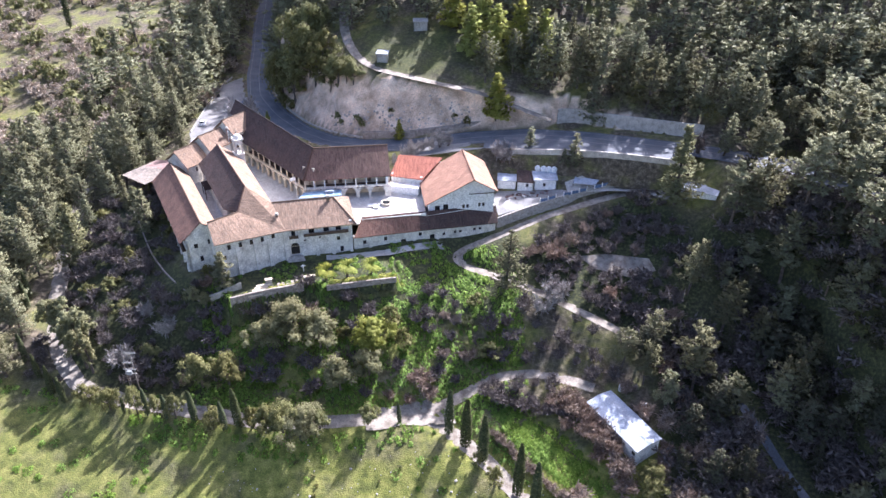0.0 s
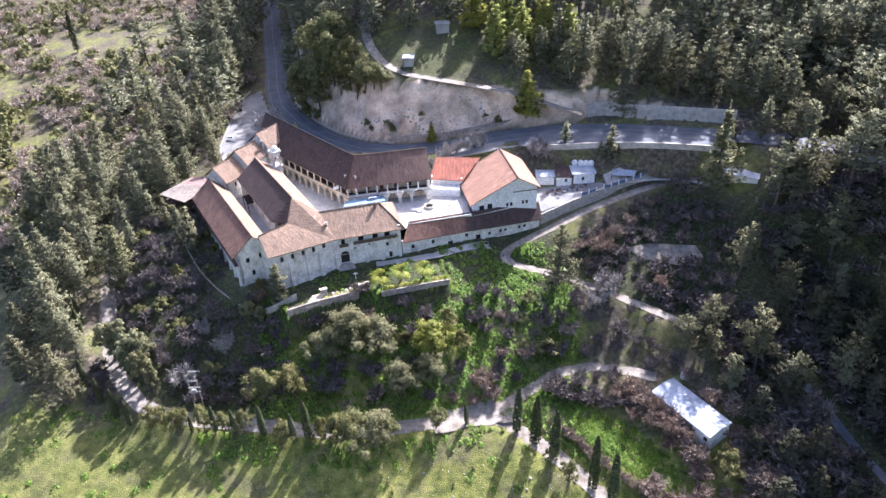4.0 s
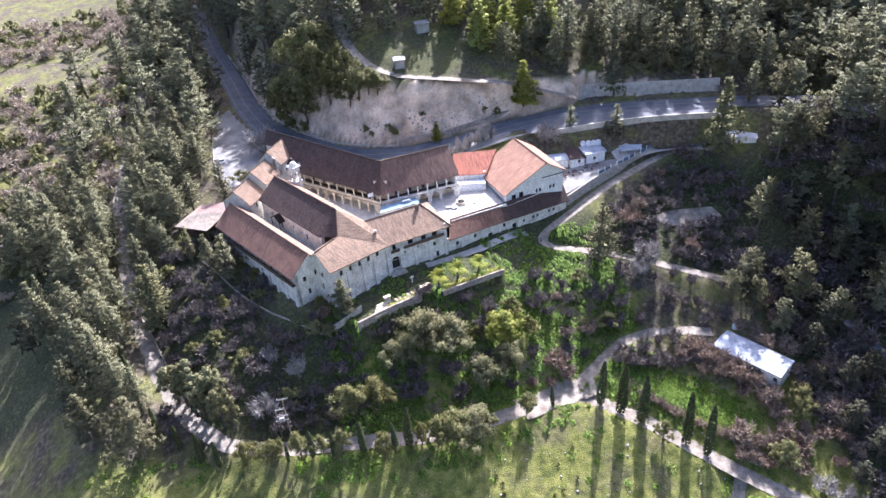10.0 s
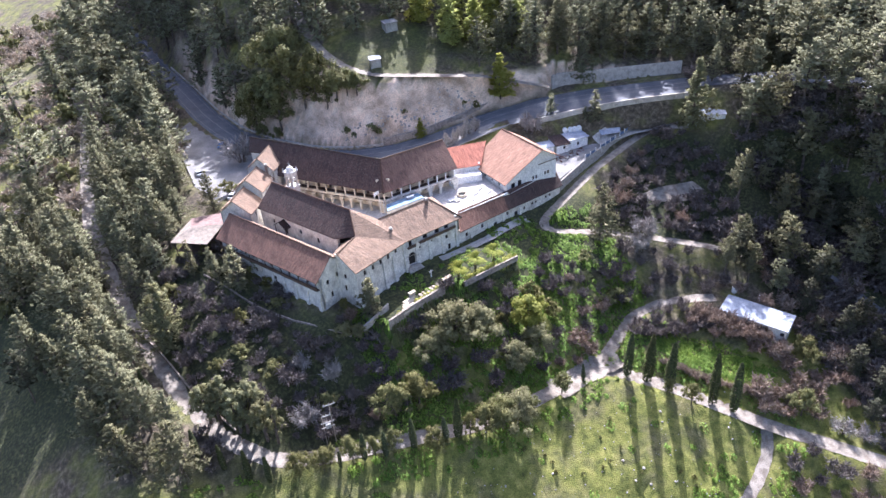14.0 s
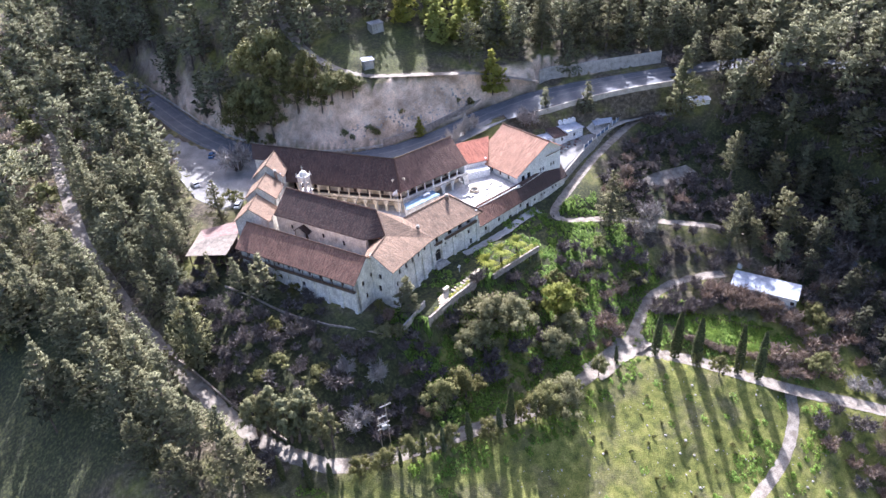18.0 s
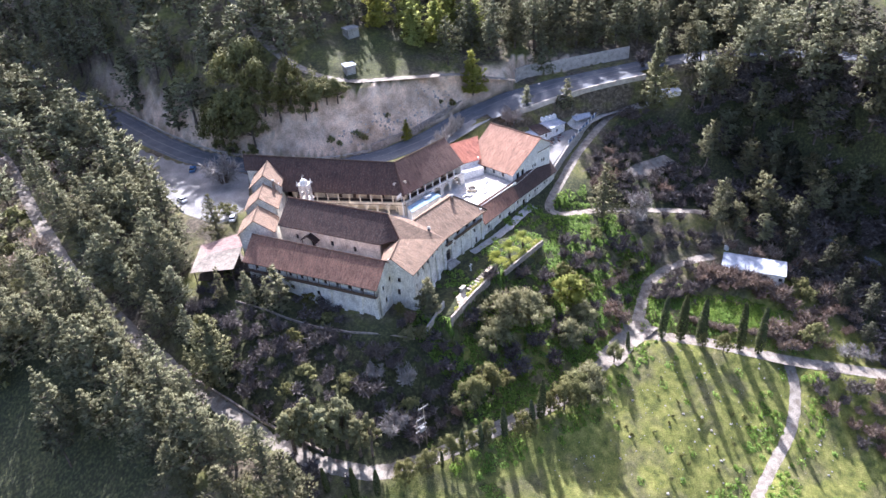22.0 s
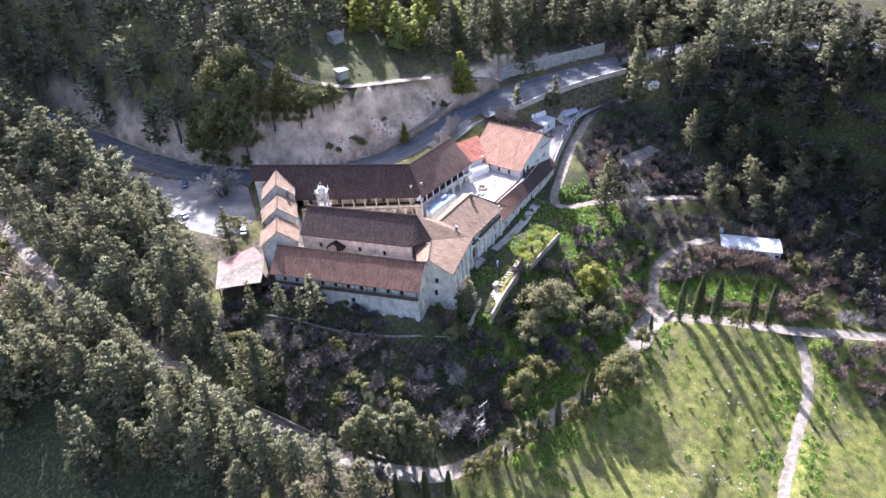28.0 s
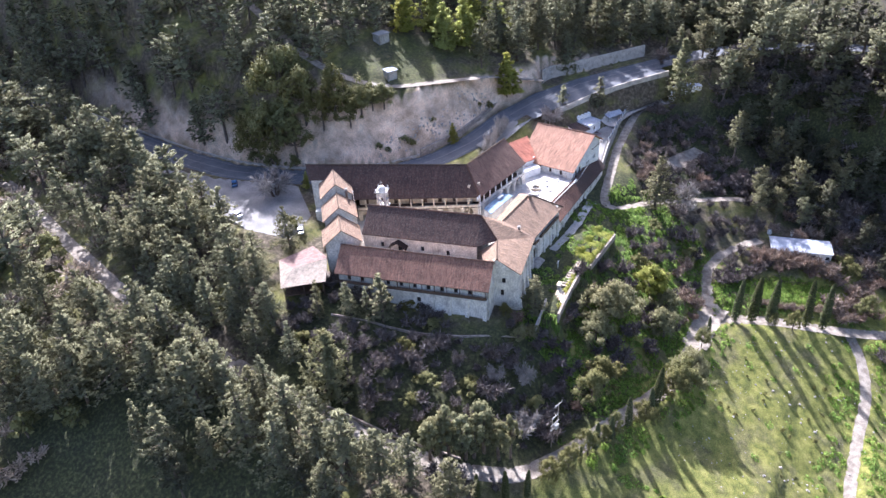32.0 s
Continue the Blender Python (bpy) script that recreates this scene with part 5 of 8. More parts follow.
def blob(k, radius, squash=0.75):
    """Places on an uneven clump, more of them above than below."""
    d = rng.normal(0, 1, (k, 3))
    d[:, 2] += 0.35
    d /= np.linalg.norm(d, axis=1)[:, None]
    r = radius * rng.uniform(0.25, 1.15, (k, 1))
    return d * r * np.array([1, 1, squash]), d


def limb(points, radii, sides=6):
    """A tapered bough through the points."""
    pts, vs, fs = [np.array(p, float) for p in points], [], []
    for k, (p, r) in enumerate(zip(pts, radii)):
        way = pts[min(k + 1, len(pts) - 1)] - pts[max(k - 1, 0)]
        way /= np.linalg.norm(way)
        s = np.cross(way, (0.3, 0.9, 0.1))
        s /= np.linalg.norm(s)
        u = np.cross(way, s)
        for j in range(sides):
            an = 2 * math.pi * j / sides
            vs.append(p + r * (math.cos(an) * s + math.sin(an) * u))
    for k in range(len(pts) - 1):
        for j in range(sides):
            a, b = k * sides + j, k * sides + (j + 1) % sides
            fs.append((a, b, b + sides, a + sides))
    vs = np.array(vs)
    return np.concatenate([vs, np.zeros_like(vs)], 1), np.array(fs)


def gather(pieces):
    vs, fs, off = [], [], 0
    for v, f in pieces:
        vs.append(v)
        fs.append(f + off)
        off += len(v)
    return np.concatenate(vs), np.concatenate(fs)


def pine(height, spread, whorls, per, leaves, size, lean=0.3, bare=0.2, blunt=0.8, full=1.0):
    """Trunk and crown of a pine: whorls of rising boughs, feathery towards their tips, with dark gaps between the tiers."""
    bend = np.array([rng.uniform(-lean, lean), rng.uniform(-lean, lean), 0])
    spine = [np.array([0, 0, -0.6])] + [np.array([0, 0, height * w]) + bend * math.sin(w * 2.6) for w in (0.25, 0.5, 0.75, 0.97)]
    wood = [limb(spine, [height * r for r in (0.022, 0.018, 0.013, 0.008, 0.002)])]
    green = []
    lop = rng.uniform(0, 6.28)
    for k in range(whorls):
        u = (k + rng.uniform(0.1, 0.7)) / whorls
        w = bare + (0.97 - bare) * u
        reach = spread * (1 - u) ** blunt * min(1.0, 0.62 + 2.4 * u) + 0.25
        core = np.array([0, 0, height * w]) + bend * math.sin(w * 2.6)
        turn = rng.uniform(0, 6.28)
        for j in range(per if u < 0.75 else max(3, per - 2)):
            an = turn + 6.28 * j / per + rng.normal(0, 0.25)
            long_ = reach * rng.uniform(0.5, 1.2) * (1 + 0.22 * math.sin(an + lop))
            way = np.array([math.cos(an), math.sin(an), 0.0])
            side = np.array([-way[1], way[0], 0.0])
            rise = 0.08 + 0.55 * u + rng.normal(0, 0.1)
            m = max(3, int(leaves * full * (0.35 + 0.75 * long_ / spread) / 6))
            f = rng.uniform(0.25, 1.02, m) ** 0.7
            wide = (0.20 * long_ + 0.12) * (1.15 - 0.75 * f)
            q = core + way * (long_ * f)[:, None] + side * (rng.normal(0, 1, m) * wide)[:, None]
            q[:, 2] += rise * long_ * f - 0.05 * long_ * f * f + rng.normal(0, 1, m) * (0.05 * long_ + 0.08)
            m2 = max(1, m // 3)
            f2 = rng.uniform(0.0, 0.42, m2)
            q2 = core + way * (long_ * f2)[:, None] + side * (rng.normal(0, 0.14, m2) * long_)[:, None]
            q2[:, 2] += rise * long_ * f2 - 0.45 + rng.normal(0, 0.2, m2)
            green.append(sheets(q2, way * 0.5 + (0, 0, 0.6), size * 2.6, jitter=0.35))
            q = np.repeat(q, 8, axis=0)
            d = unit(way * 0.75 + side * rng.normal(0, 0.65, (len(q), 1)) + (0, 0, 0.12 + 0.45 * rise) + rng.normal(0, 0.3, (len(q), 3)))
            green.append(brush(q + rng.normal(0, 0.1 * size, (len(q), 3)), d, size * 1.7, size * 0.34, np.array([way[0] * 0.6, way[1] * 0.6, 0.6 + 0.2 * u])[None, :]))
            if j % 2 == 0 and u < 0.8:
                wood.append(limb([core - (0, 0, 0.3), core + way * long_ * 0.5 + (0, 0, rise * long_ * 0.45), core + way * long_ * 0.9 + (0, 0, rise * long_ * 0.85)], [height * 0.006, height * 0.004, 0.02], 3))
    return gather(wood), gather(green)


def round_tree(height, spread, clumps, leaves, size, droop=0.0):
    """An evergreen oak or olive: forking trunk and a broad, lumpy crown with gaps."""
    wood = [limb([(0, 0, -0.6), (0.1, 0, height * 0.2), (0.0, 0.1, height * 0.4)], [height * 0.035, height * 0.028, height * 0.02])]
    green = []
    lobe, tall = rng.uniform(0, 6.28), rng.uniform(0, 6.28)
    for k in range(clumps):
        an, el = rng.uniform(0, 6.28), rng.uniform(-0.45, 1.0)
        r = spread * math.sqrt(max(0.05, 1 - max(0, el) ** 2)) * rng.uniform(0.35, 1.0) * (1 + 0.3 * math.sin(2 * an + lobe))
        c = np.array([math.cos(an) * r, math.sin(an) * r, height * (0.5 + 0.38 * el * (1 + 0.25 * math.sin(an + tall)) + rng.normal(0, 0.03))])
        if k % 3 == 0:
            wood.append(limb([(0, 0, height * 0.3), c * (0.5, 0.5, 0.7), c], [height * 0.016, height * 0.01, 0.02], 4))
        p, d = blob(leaves, spread * rng.uniform(0.16, 0.36), 0.9)
        green.append(sheets(c + p, d * 0.85 + (0, 0, 0.35), size, droop, jitter=0.5))
        p2, d2 = blob(max(3, leaves // 10), spread * 0.2, 0.7)
        green.append(sheets(c + p2 - (0, 0, 0.15), d2 * 0.4 + (0, 0, 0.8), size * 2.0, 0, jitter=0.3))
    return gather(wood), gather(green)


def bare_shrub(height, spread, twigs, width):
    """A leafless bush: many stems from the ground, each with a spray of thin twigs."""
    stems, green = [], []
    for k in range(14):
        an, r = rng.uniform(0, 6.28), spread * rng.uniform(0.25, 0.8)
        tip = np.array([math.cos(an) * r, math.sin(an) * r, height * rng.uniform(0.45, 0.85)])
        stems.append(limb([(0.1 * math.cos(an), 0.1 * math.sin(an), -0.3), tip * (0.45, 0.45, 0.55), tip], [0.07, 0.05, 0.015], 4))
        m = twigs // 14
        base = tip * rng.uniform(0.45, 1.0, (m, 1))
        way = rng.normal(0, 1, (m, 3)) + np.array([math.cos(an) * 0.5, math.sin(an) * 0.5, 0.7])
        way /= np.linalg.norm(way, axis=1)[:, None]
        green.append(slivers(base, base + way * rng.uniform(0.25, 0.5, (m, 1)) * spread, width))
    return gather(stems), gather(green)


def cypress(height, r, leaves, size):
    z = rng.uniform(0.03, 1, leaves) ** 0.85
    rad = r * np.sqrt(np.clip(np.sin(np.pi * np.clip(z * 0.86 + 0.14, 0, 1)), 0, 1)) * rng.uniform(0.6, 1.05, leaves) * (1 - 0.35 * z)
    an = rng.uniform(0, 6.28, leaves)
    p = np.stack([np.cos(an) * rad, np.sin(an) * rad, z * height], 1)
    d = np.stack([np.cos(an), np.sin(an), np.full(leaves, 0.5)], 1)
    wood = limb([(0, 0, -0.5), (0, 0, height * 0.5), (0, 0, height * 0.9)], [0.16, 0.1, 0.03])
    return wood, sheets(p, d, size, jitter=0.35)


def herb(radius, height, leaves, size):
    an, r = rng.uniform(0, 6.28, leaves), radius * np.sqrt(rng.uniform(0, 1, leaves))
    p = np.stack([np.cos(an) * r, np.sin(an) * r, height * rng.uniform(0.05, 1, leaves) * (1 - 0.5 * (r / radius) ** 2)], 1)
    d = np.stack([np.cos(an) * 0.4, np.sin(an) * 0.4, np.ones(leaves)], 1)
    return sheets(p, d, size, jitter=0.5)


def raw_mesh(name, v, f, mat):
    me = bpy.data.meshes.new(name)
    me.from_pydata(v[:, :3].tolist(), [], f.tolist())
    me.materials.append(mat)
    me.update()
    if v.shape[1] == 6 and np.any(v[:, 3:]):
        me.normals_split_custom_set_from_vertices(v[:, 3:].tolist())
    return me


KINDS = {}


def kind_of_tree(key, name, label, category, leaf_mat, forms):
    """Prototypes of one sort: (height, wood, leaves) each."""
    made = []
    for h, (wood, green) in forms:
        made.append((h, raw_mesh("trunk", *wood, BARK), raw_mesh("crown", *green, leaf_mat), wood, green))
    KINDS[key] = (name, label, category, leaf_mat, made)


PINE_FORMS = ((4.8, 12, 6, 76, 0.3, 0.08, 1.05), (4.4, 12, 6, 74, 0.6, 0.12, 1.15), (5.2, 11, 6, 84, 0.5, 0.16, 0.85), (4.0, 13, 6, 66, 0.3, 0.06, 1.2), (5.2, 11, 6, 82, 0.8, 0.22, 0.75))
OLD_FORMS = ((4.6, 8, 5, 92, 0.9, 0.34, 0.5), (4.2, 9, 5, 84, 1.1, 0.28, 0.55), (4.8, 7, 6, 88, 0.7, 0.38, 0.42))
kind_of_tree("pine", "pine_tree", "tall pine tree with feathery olive-green needles", "tree", PINE_LEAF, [(14, pine(14, sp, wh, pr, lv, 0.27, ln, ba, bl, 1.25)) for sp, wh, pr, lv, ln, ba, bl in PINE_FORMS])
kind_of_tree("old", "pine_tree", "old pine with a broad clumped crown on a bare trunk", "tree", PINE_LEAF, [(14, pine(14, sp, wh, pr, lv, 0.3, ln, ba, bl, 1.5)) for sp, wh, pr, lv, ln, ba, bl in OLD_FORMS])
kind_of_tree("dark", "pine_tree", "tall pine crowded in the dense wood, coloured dark for shade", "tree", SHADED_PINE_LEAF, [(14, pine(14, sp * 1.05, wh, pr, lv, 0.38, ln, ba, bl, 0.75)) for sp, wh, pr, lv, ln, ba, bl in PINE_FORMS[2:] + OLD_FORMS[:2]])
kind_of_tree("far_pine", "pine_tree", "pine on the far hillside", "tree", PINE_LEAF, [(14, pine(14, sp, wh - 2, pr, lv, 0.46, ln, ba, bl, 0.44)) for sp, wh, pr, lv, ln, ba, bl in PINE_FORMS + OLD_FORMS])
kind_of_tree("far_dark", "pine_tree", "pine in the dark wood", "tree", SHADED_PINE_LEAF, [(14, pine(14, sp, wh - 2, pr, lv, 0.46, ln, ba, bl, 0.44)) for sp, wh, pr, lv, ln, ba, bl in PINE_FORMS + OLD_FORMS])
kind_of_tree("upright", "tree", "narrow upright evergreen in a close row", "tree", OLIVE_LEAF, [(9, round_tree(9, 1.9, 40, 80, 0.24, 0.1)), (9, round_tree(9, 1.6, 38, 80, 0.24, 0.1))])
kind_of_tree("young", "conifer", "bright yellow-green young conifer", "tree", YOUNG_LEAF, [(12, pine(12, 4.4, 12, 6, 80, 0.4, 0.1, 0.05, 1.0))])
kind_of_tree("slim", "conifer", "slender conifer with short spreading boughs", "tree", PINE_LEAF, [(12, pine(12, 2.9, 13, 5, 44, 0.34, 0.2, 0.06, 1.05)), (12, pine(12, 2.5, 13, 5, 40, 0.34, 0.3, 0.08, 1.0))])
kind_of_tree("cedar", "cedar_tree", "broad old conifer with drooping grey boughs", "tree", OLIVE_LEAF, [(13, pine(13, 6.0, 13, 7, 90, 0.34, 0.2, 0.04, 0.9))])
kind_of_tree("spruce", "conifer", "tall dark pointed conifer beside the road", "tree", OLIVE_LEAF, [(20, pine(20, 6.0, 16, 6, 80, 0.44, 0.4, 0.05, 1.0))])
kind_of_tree("oak", "oak_tree", "evergreen oak with a broad lumpy crown", "tree", OAK_LEAF, [(8, round_tree(8, 4.2, 46, 120, 0.27)), (8, round_tree(8, 3.6, 42, 115, 0.26)), (8, round_tree(8, 4.8, 52, 115, 0.29))])
kind_of_tree("far_oak", "oak_tree", "evergreen oak bush", "tree", OAK_LEAF, [(8, round_tree(8, 4.2, 20, 14, 0.9)), (8, round_tree(8, 3.6, 18, 14, 0.86))])
kind_of_tree("olive", "olive_tree", "olive tree with a soft grey-green crown", "tree", OLIVE_LEAF, [(7, round_tree(7, 4.0, 50, 150, 0.22, 0.3)), (7, round_tree(7, 3.4, 46, 140, 0.21, 0.2))])
kind_of_tree("yellow", "tree", "rounded tree with yellow-green foliage", "tree", YELLOW_LEAF, [(7, round_tree(7, 3.0, 34, 84, 0.34))])
kind_of_tree("shrub", "shrub", "leafless brown shrub on the slope", "shrub", TWIG, [(4, bare_shrub(4, 2.8, 560, 0.075)), (4, bare_shrub(4, 3.2, 620, 0.08)), (4, bare_shrub(4, 2.4, 500, 0.07))])
kind_of_tree("brown", "shrub", "leafless reddish-brown bush on the slope", "shrub", BROWN_TWIG, [(4, bare_shrub(4, 2.8, 600, 0.08)), (4, bare_shrub(4, 3.2, 640, 0.085))])
kind_of_tree("far_shrub", "shrub", "leafless shrub", "shrub", TWIG, [(4, bare_shrub(4, 2.8, 168, 0.17)), (4, bare_shrub(4, 3.2, 182, 0.18))])
kind_of_tree("far_thorn", "shrub", "leafless thorn bush", "shrub", SCRUB_TWIG, [(4, bare_shrub(4, 2.8, 154, 0.15)), (4, bare_shrub(4, 3.2, 154, 0.16))])
kind_of_tree("pale", "bare_tree", "leafless tree with pale grey twigs", "tree", TWIG_PALE, [(5, bare_shrub(5, 3.4, 800, 0.065))])
kind_of_tree("bush", "bush", "rounded evergreen bush on the slope", "bush", OAK_LEAF, [(3, round_tree(3, 2.2, 20, 44, 0.28)), (3, round_tree(3, 1.9, 18, 44, 0.26))])
kind_of_tree("cypress", "cypress_tree", "slim dark cypress beside the lane", "tree", CYPRESS_LEAF, [(15, cypress(15, 1.15, 1300, 0.42)), (15, cypress(15, 1.0, 1200, 0.4))])
PLACED = []
FIRST = {}


def plant(key, x, y, height, wide=1.0, form=None, group="", z=None, label=""):
    """One tree as a thing of its own: an empty with trunk and crown."""
    name, text, category, leaf_mat, forms = KINDS[key]
    k = form if form is not None else int(rng.integers(len(forms)))
    h, trunk, crown = forms[k][:3]
    s = height / h
    at = (x, y, (ground(x, y) if z is None else z) - 0.1)
    ob = new(name)
    ob.empty_display_size = 0.3
    tagged(ob, label or text, category, group)
    for pname, data in (("trunk", trunk), ("crown", crown)):
        c = new(pname, data)
        c.parent = ob
    ob.matrix_basis = Matrix.Translation(at) @ pose(0, 0, 0, rng.normal(0, 1.5), rng.normal(0, 1.5), rng.uniform(0, 360)) @ Matrix.Diagonal((s * wide, s * wide, s, 1))
    PLACED.append((x, y, 2.2 * s * wide))
    return ob


def mass(name, key, spots, label, category, stride=1):
    """Many trees of one sort in one mesh, for woods that nobody could count. spots: x, y, height, width."""
    forms = KINDS[key][4]
    vs, fs, mats, off = [], [], [], 0
    for x, y, height, wide in spots:
        h, _, _, wood, green = forms[int(rng.integers(len(forms)))]
        s, an = height / h, rng.uniform(0, 6.28)
        ca, sa = math.cos(an) * s * wide, math.sin(an) * s * wide
        z = ground(x, y) - 0.1
        for which, (v, f) in enumerate((wood, green)):
            if which and stride > 1:
                f = f[::stride]
                used, inv = np.unique(f, return_inverse=True)
                v, f = v[used], inv.reshape(f.shape)
            p = np.stack([x + v[:, 0] * ca - v[:, 1] * sa, y + v[:, 0] * sa + v[:, 1] * ca, z + v[:, 2] * s, v[:, 3] * ca - v[:, 4] * sa, v[:, 3] * sa + v[:, 4] * ca, v[:, 5] * s], 1)
            vs.append(p)
            fs.extend((f + off).tolist())
            mats.append(np.full(len(f), which))
            off += len(v)
    me = bpy.data.meshes.new(name)
    vs = np.concatenate(vs)
    me.from_pydata(vs[:, :3].tolist(), [], fs)
    me.materials.append(BARK)
    me.materials.append(KINDS[key][3])
    me.polygons.foreach_set("material_index", np.concatenate(mats).astype(np.int32))
    me.update()
    if np.any(vs[:, 3:]):
        me.normals_split_custom_set_from_vertices(vs[:, 3:].tolist())
    return tagged(new(name, me), label, category, kind="stuff")


# ---- planting: single trees first ----
for x, y, h, form in ((3.4, 111.6, 14, 1), (7.2, 108.5, 15, 0), (10.9, 105.0, 14.5, 0), (18.2, 97.6, 15.5, 1), (21.7, 94.3, 15.5, 1), (-43.3, 108.6, 12.2, 0)):
    plant("cypress", x, y, h, 1.3 if h > 13 else 1.2, form, "cypresses along the lane")
# Several of these short ones are added to stripe the field with shadows.
for x, y, h in ((-7.9, 113.4, 6.0), (-53.2, 109.4, 9.0), (-69.2, 110.8, 5.0), (-91.5, 119.2, 7.5), (-87.2, 115.6, 8.5), (-96.0, 123.0, 8.5), (-64.0, 110.6, 8.0), (-59.4, 109.9, 7.5), (-83.5, 113.4, 8.0), (-46.2, 107.9, 8.5), (-102.5, 139, 8), (-104, 143, 8)):
    plant("cypress", x, y, h, 1.5, 1, "cypresses along the lane", label="short dark cypress beside the lane")
plant("pine", 18.3, 147.0, 18.5, 1.0, 0, label="lone grey-green pine on the terrace")
plant("cedar", -97.6, 156.5, 18.5, 0.85, label="broad old conifer with drooping grey boughs above the lane")
for x, y, h, w in ((-78.5, 160.6, 13.5, 1.25), (-80.2, 164.4, 8.5, 0.8), (-82.6, 167.0, 10.0, 1.1), (-51.6, 137.2, 10.8, 1.35), (-88.2, 172.2, 11.5, 0.8)):
    plant("slim", x, y, h, w)
plant("young", 18.0, 206.0, 15.0, 1.1, label="bright yellow-green conifer above the cutting")
for x, y, h in ((10.0, 227.5, 13), (19.0, 225.0, 15), (26.5, 229.0, 14), (5.0, 240.0, 13), (34.0, 225.5, 13), (15.5, 236.0, 15)):
    plant("young", x, y, h + 3, 1.05, label="bright green young pine above the hill track")
plant("young", -12.0, 202.2, 7.0, 0.8, label="small bright conifer growing on the cut face")
plant("spruce", 65.3, 167.2, 24.0, 0.95)
plant("pale", 19.1, 187.7, 7.0, 1.0, label="leafless pale tree beside the road wall")
plant("shrub", 73.7, 180.0, 7.5, 0.9, label="tall leafless brown tree beside the road")
plant("pale", -66.2, 222.5, 10.0, 1.05, label="leafless pale almond tree beside the parking area")
plant("young", -57.5, 219.0, 6.0, 0.7, label="young bright evergreen behind the wing")
plant("slim", -64.0, 226.0, 9.0, 0.7, label="young conifer beside the parking area")
plant("pine", -78.8, 196.3, 13.5, 0.95, 0, label="young pine beside the stepped blocks")
plant("oak", -57.0, 141.8, 3.4, 1.0, label="dark evergreen bush in the corner of the wings")
plant("bush", -73.5, 203.5, 3.6, 1.2)
for x, y, h in ((27.1, 189.0, 9.5), (39.4, 183.4, 11.5), (37, 184.4, 6)):
    plant("slim", x, y, h, 1.25, label="dark conifer beside the road wall")
for k in range(7):
    plant("pale", -12.5 + 2.6 * k, 188.6 + 0.9 * k + 0.4 * (k % 2), 5.0 + 0.9 * (k % 3), 0.55, 0, "young trees along the road", label="slender leafless young tree along the roadside")
# Lane-side oaks partly added, others heightened, to lengthen shadows over the field.
for x, y, h, w in ((-48.0, 119.5, 8.8, 1.0), (-33.5, 107.8, 9.2, 0.85), (-37, 107.5, 7.5, 0.9), (-67.2, 124.5, 5, 1.0), (-54.0, 118.6, 9.5, 0.95), (-66.4, 110.9, 7.5, 0.7), (-61.7, 110.4, 6, 0.7), (-57.6, 110.0, 6.5, 0.7), (-48.7, 107.9, 5.6, 0.8), (-72.5, 111.4, 6.5, 0.7), (-40.5, 108.3, 6, 0.7), (-25.5, 109.2, 6.5, 0.8), (-77.5, 112.6, 6, 0.7), (-15.0, 111.8, 6.5, 0.7), (13.3, 99.3, 6.0, 0.8), (36.5, 87.5, 8, 0.85), (10.0, 103.5, 5, 0.7), (47, 98, 6, 1)):
    plant("oak", x, y, h, w)
for x, y, h, w in ((-34.5, 129.5, 11.5, 1.15), (-27.5, 128.0, 9.5, 1.1), (-22.0, 119.0, 9.0, 1.0), (-59.3, 135.8, 4.5, 0.9), (-56.2, 135.2, 4.0, 0.9), (-40, 127.5, 8, 1.0), (-15.5, 122.8, 8, 1.1), (-29.5, 106.9, 9, 1.0)):
    plant("olive", x, y, h, w)
plant("yellow", -15.0, 128.2, 9.6, 1.2)
for x, y, h, w in ((-73, 122.5, 6.5, 0.9), (42, 80.5, 4.5, 1.2), (46, 77, 4, 1.2), (-64.5, 129.5, 5.5, 0.9), (-70.3, 133.5, 4.5, 0.9), (31, 143, 7, 1.0), (27, 140.5, 5.5, 1.0)):
    plant("pale", x, y, h, w)
for x, y, h, w in ((-44.5, 234, 18, 0.72), (-38.5, 226.5, 16, 0.72), (-33, 220.5, 11.5, 0.9), (-27.5, 216, 7.5, 1.0), (-51.5, 239.5, 18, 0.75), (-50.3, 233, 13, 0.8), (-42, 228.6, 12.5, 0.85), (-36, 222.7, 9, 1.0), (-46.5, 243, 17, 0.78), (-57, 244, 15, 0.8), (-30, 218.5, 8, 0.9)):
    plant("oak", x, y, h, w * 1.05, label="large evergreen oak on the lip of the cutting")
for x, y, h in ((-182, 346, 20), (-133, 262, 16), (-132, 266, 13)):
    plant("cypress", x, y, h, 1.6 if h < 18 else 1.2, 0, label="tall dark cypress among the scrub")

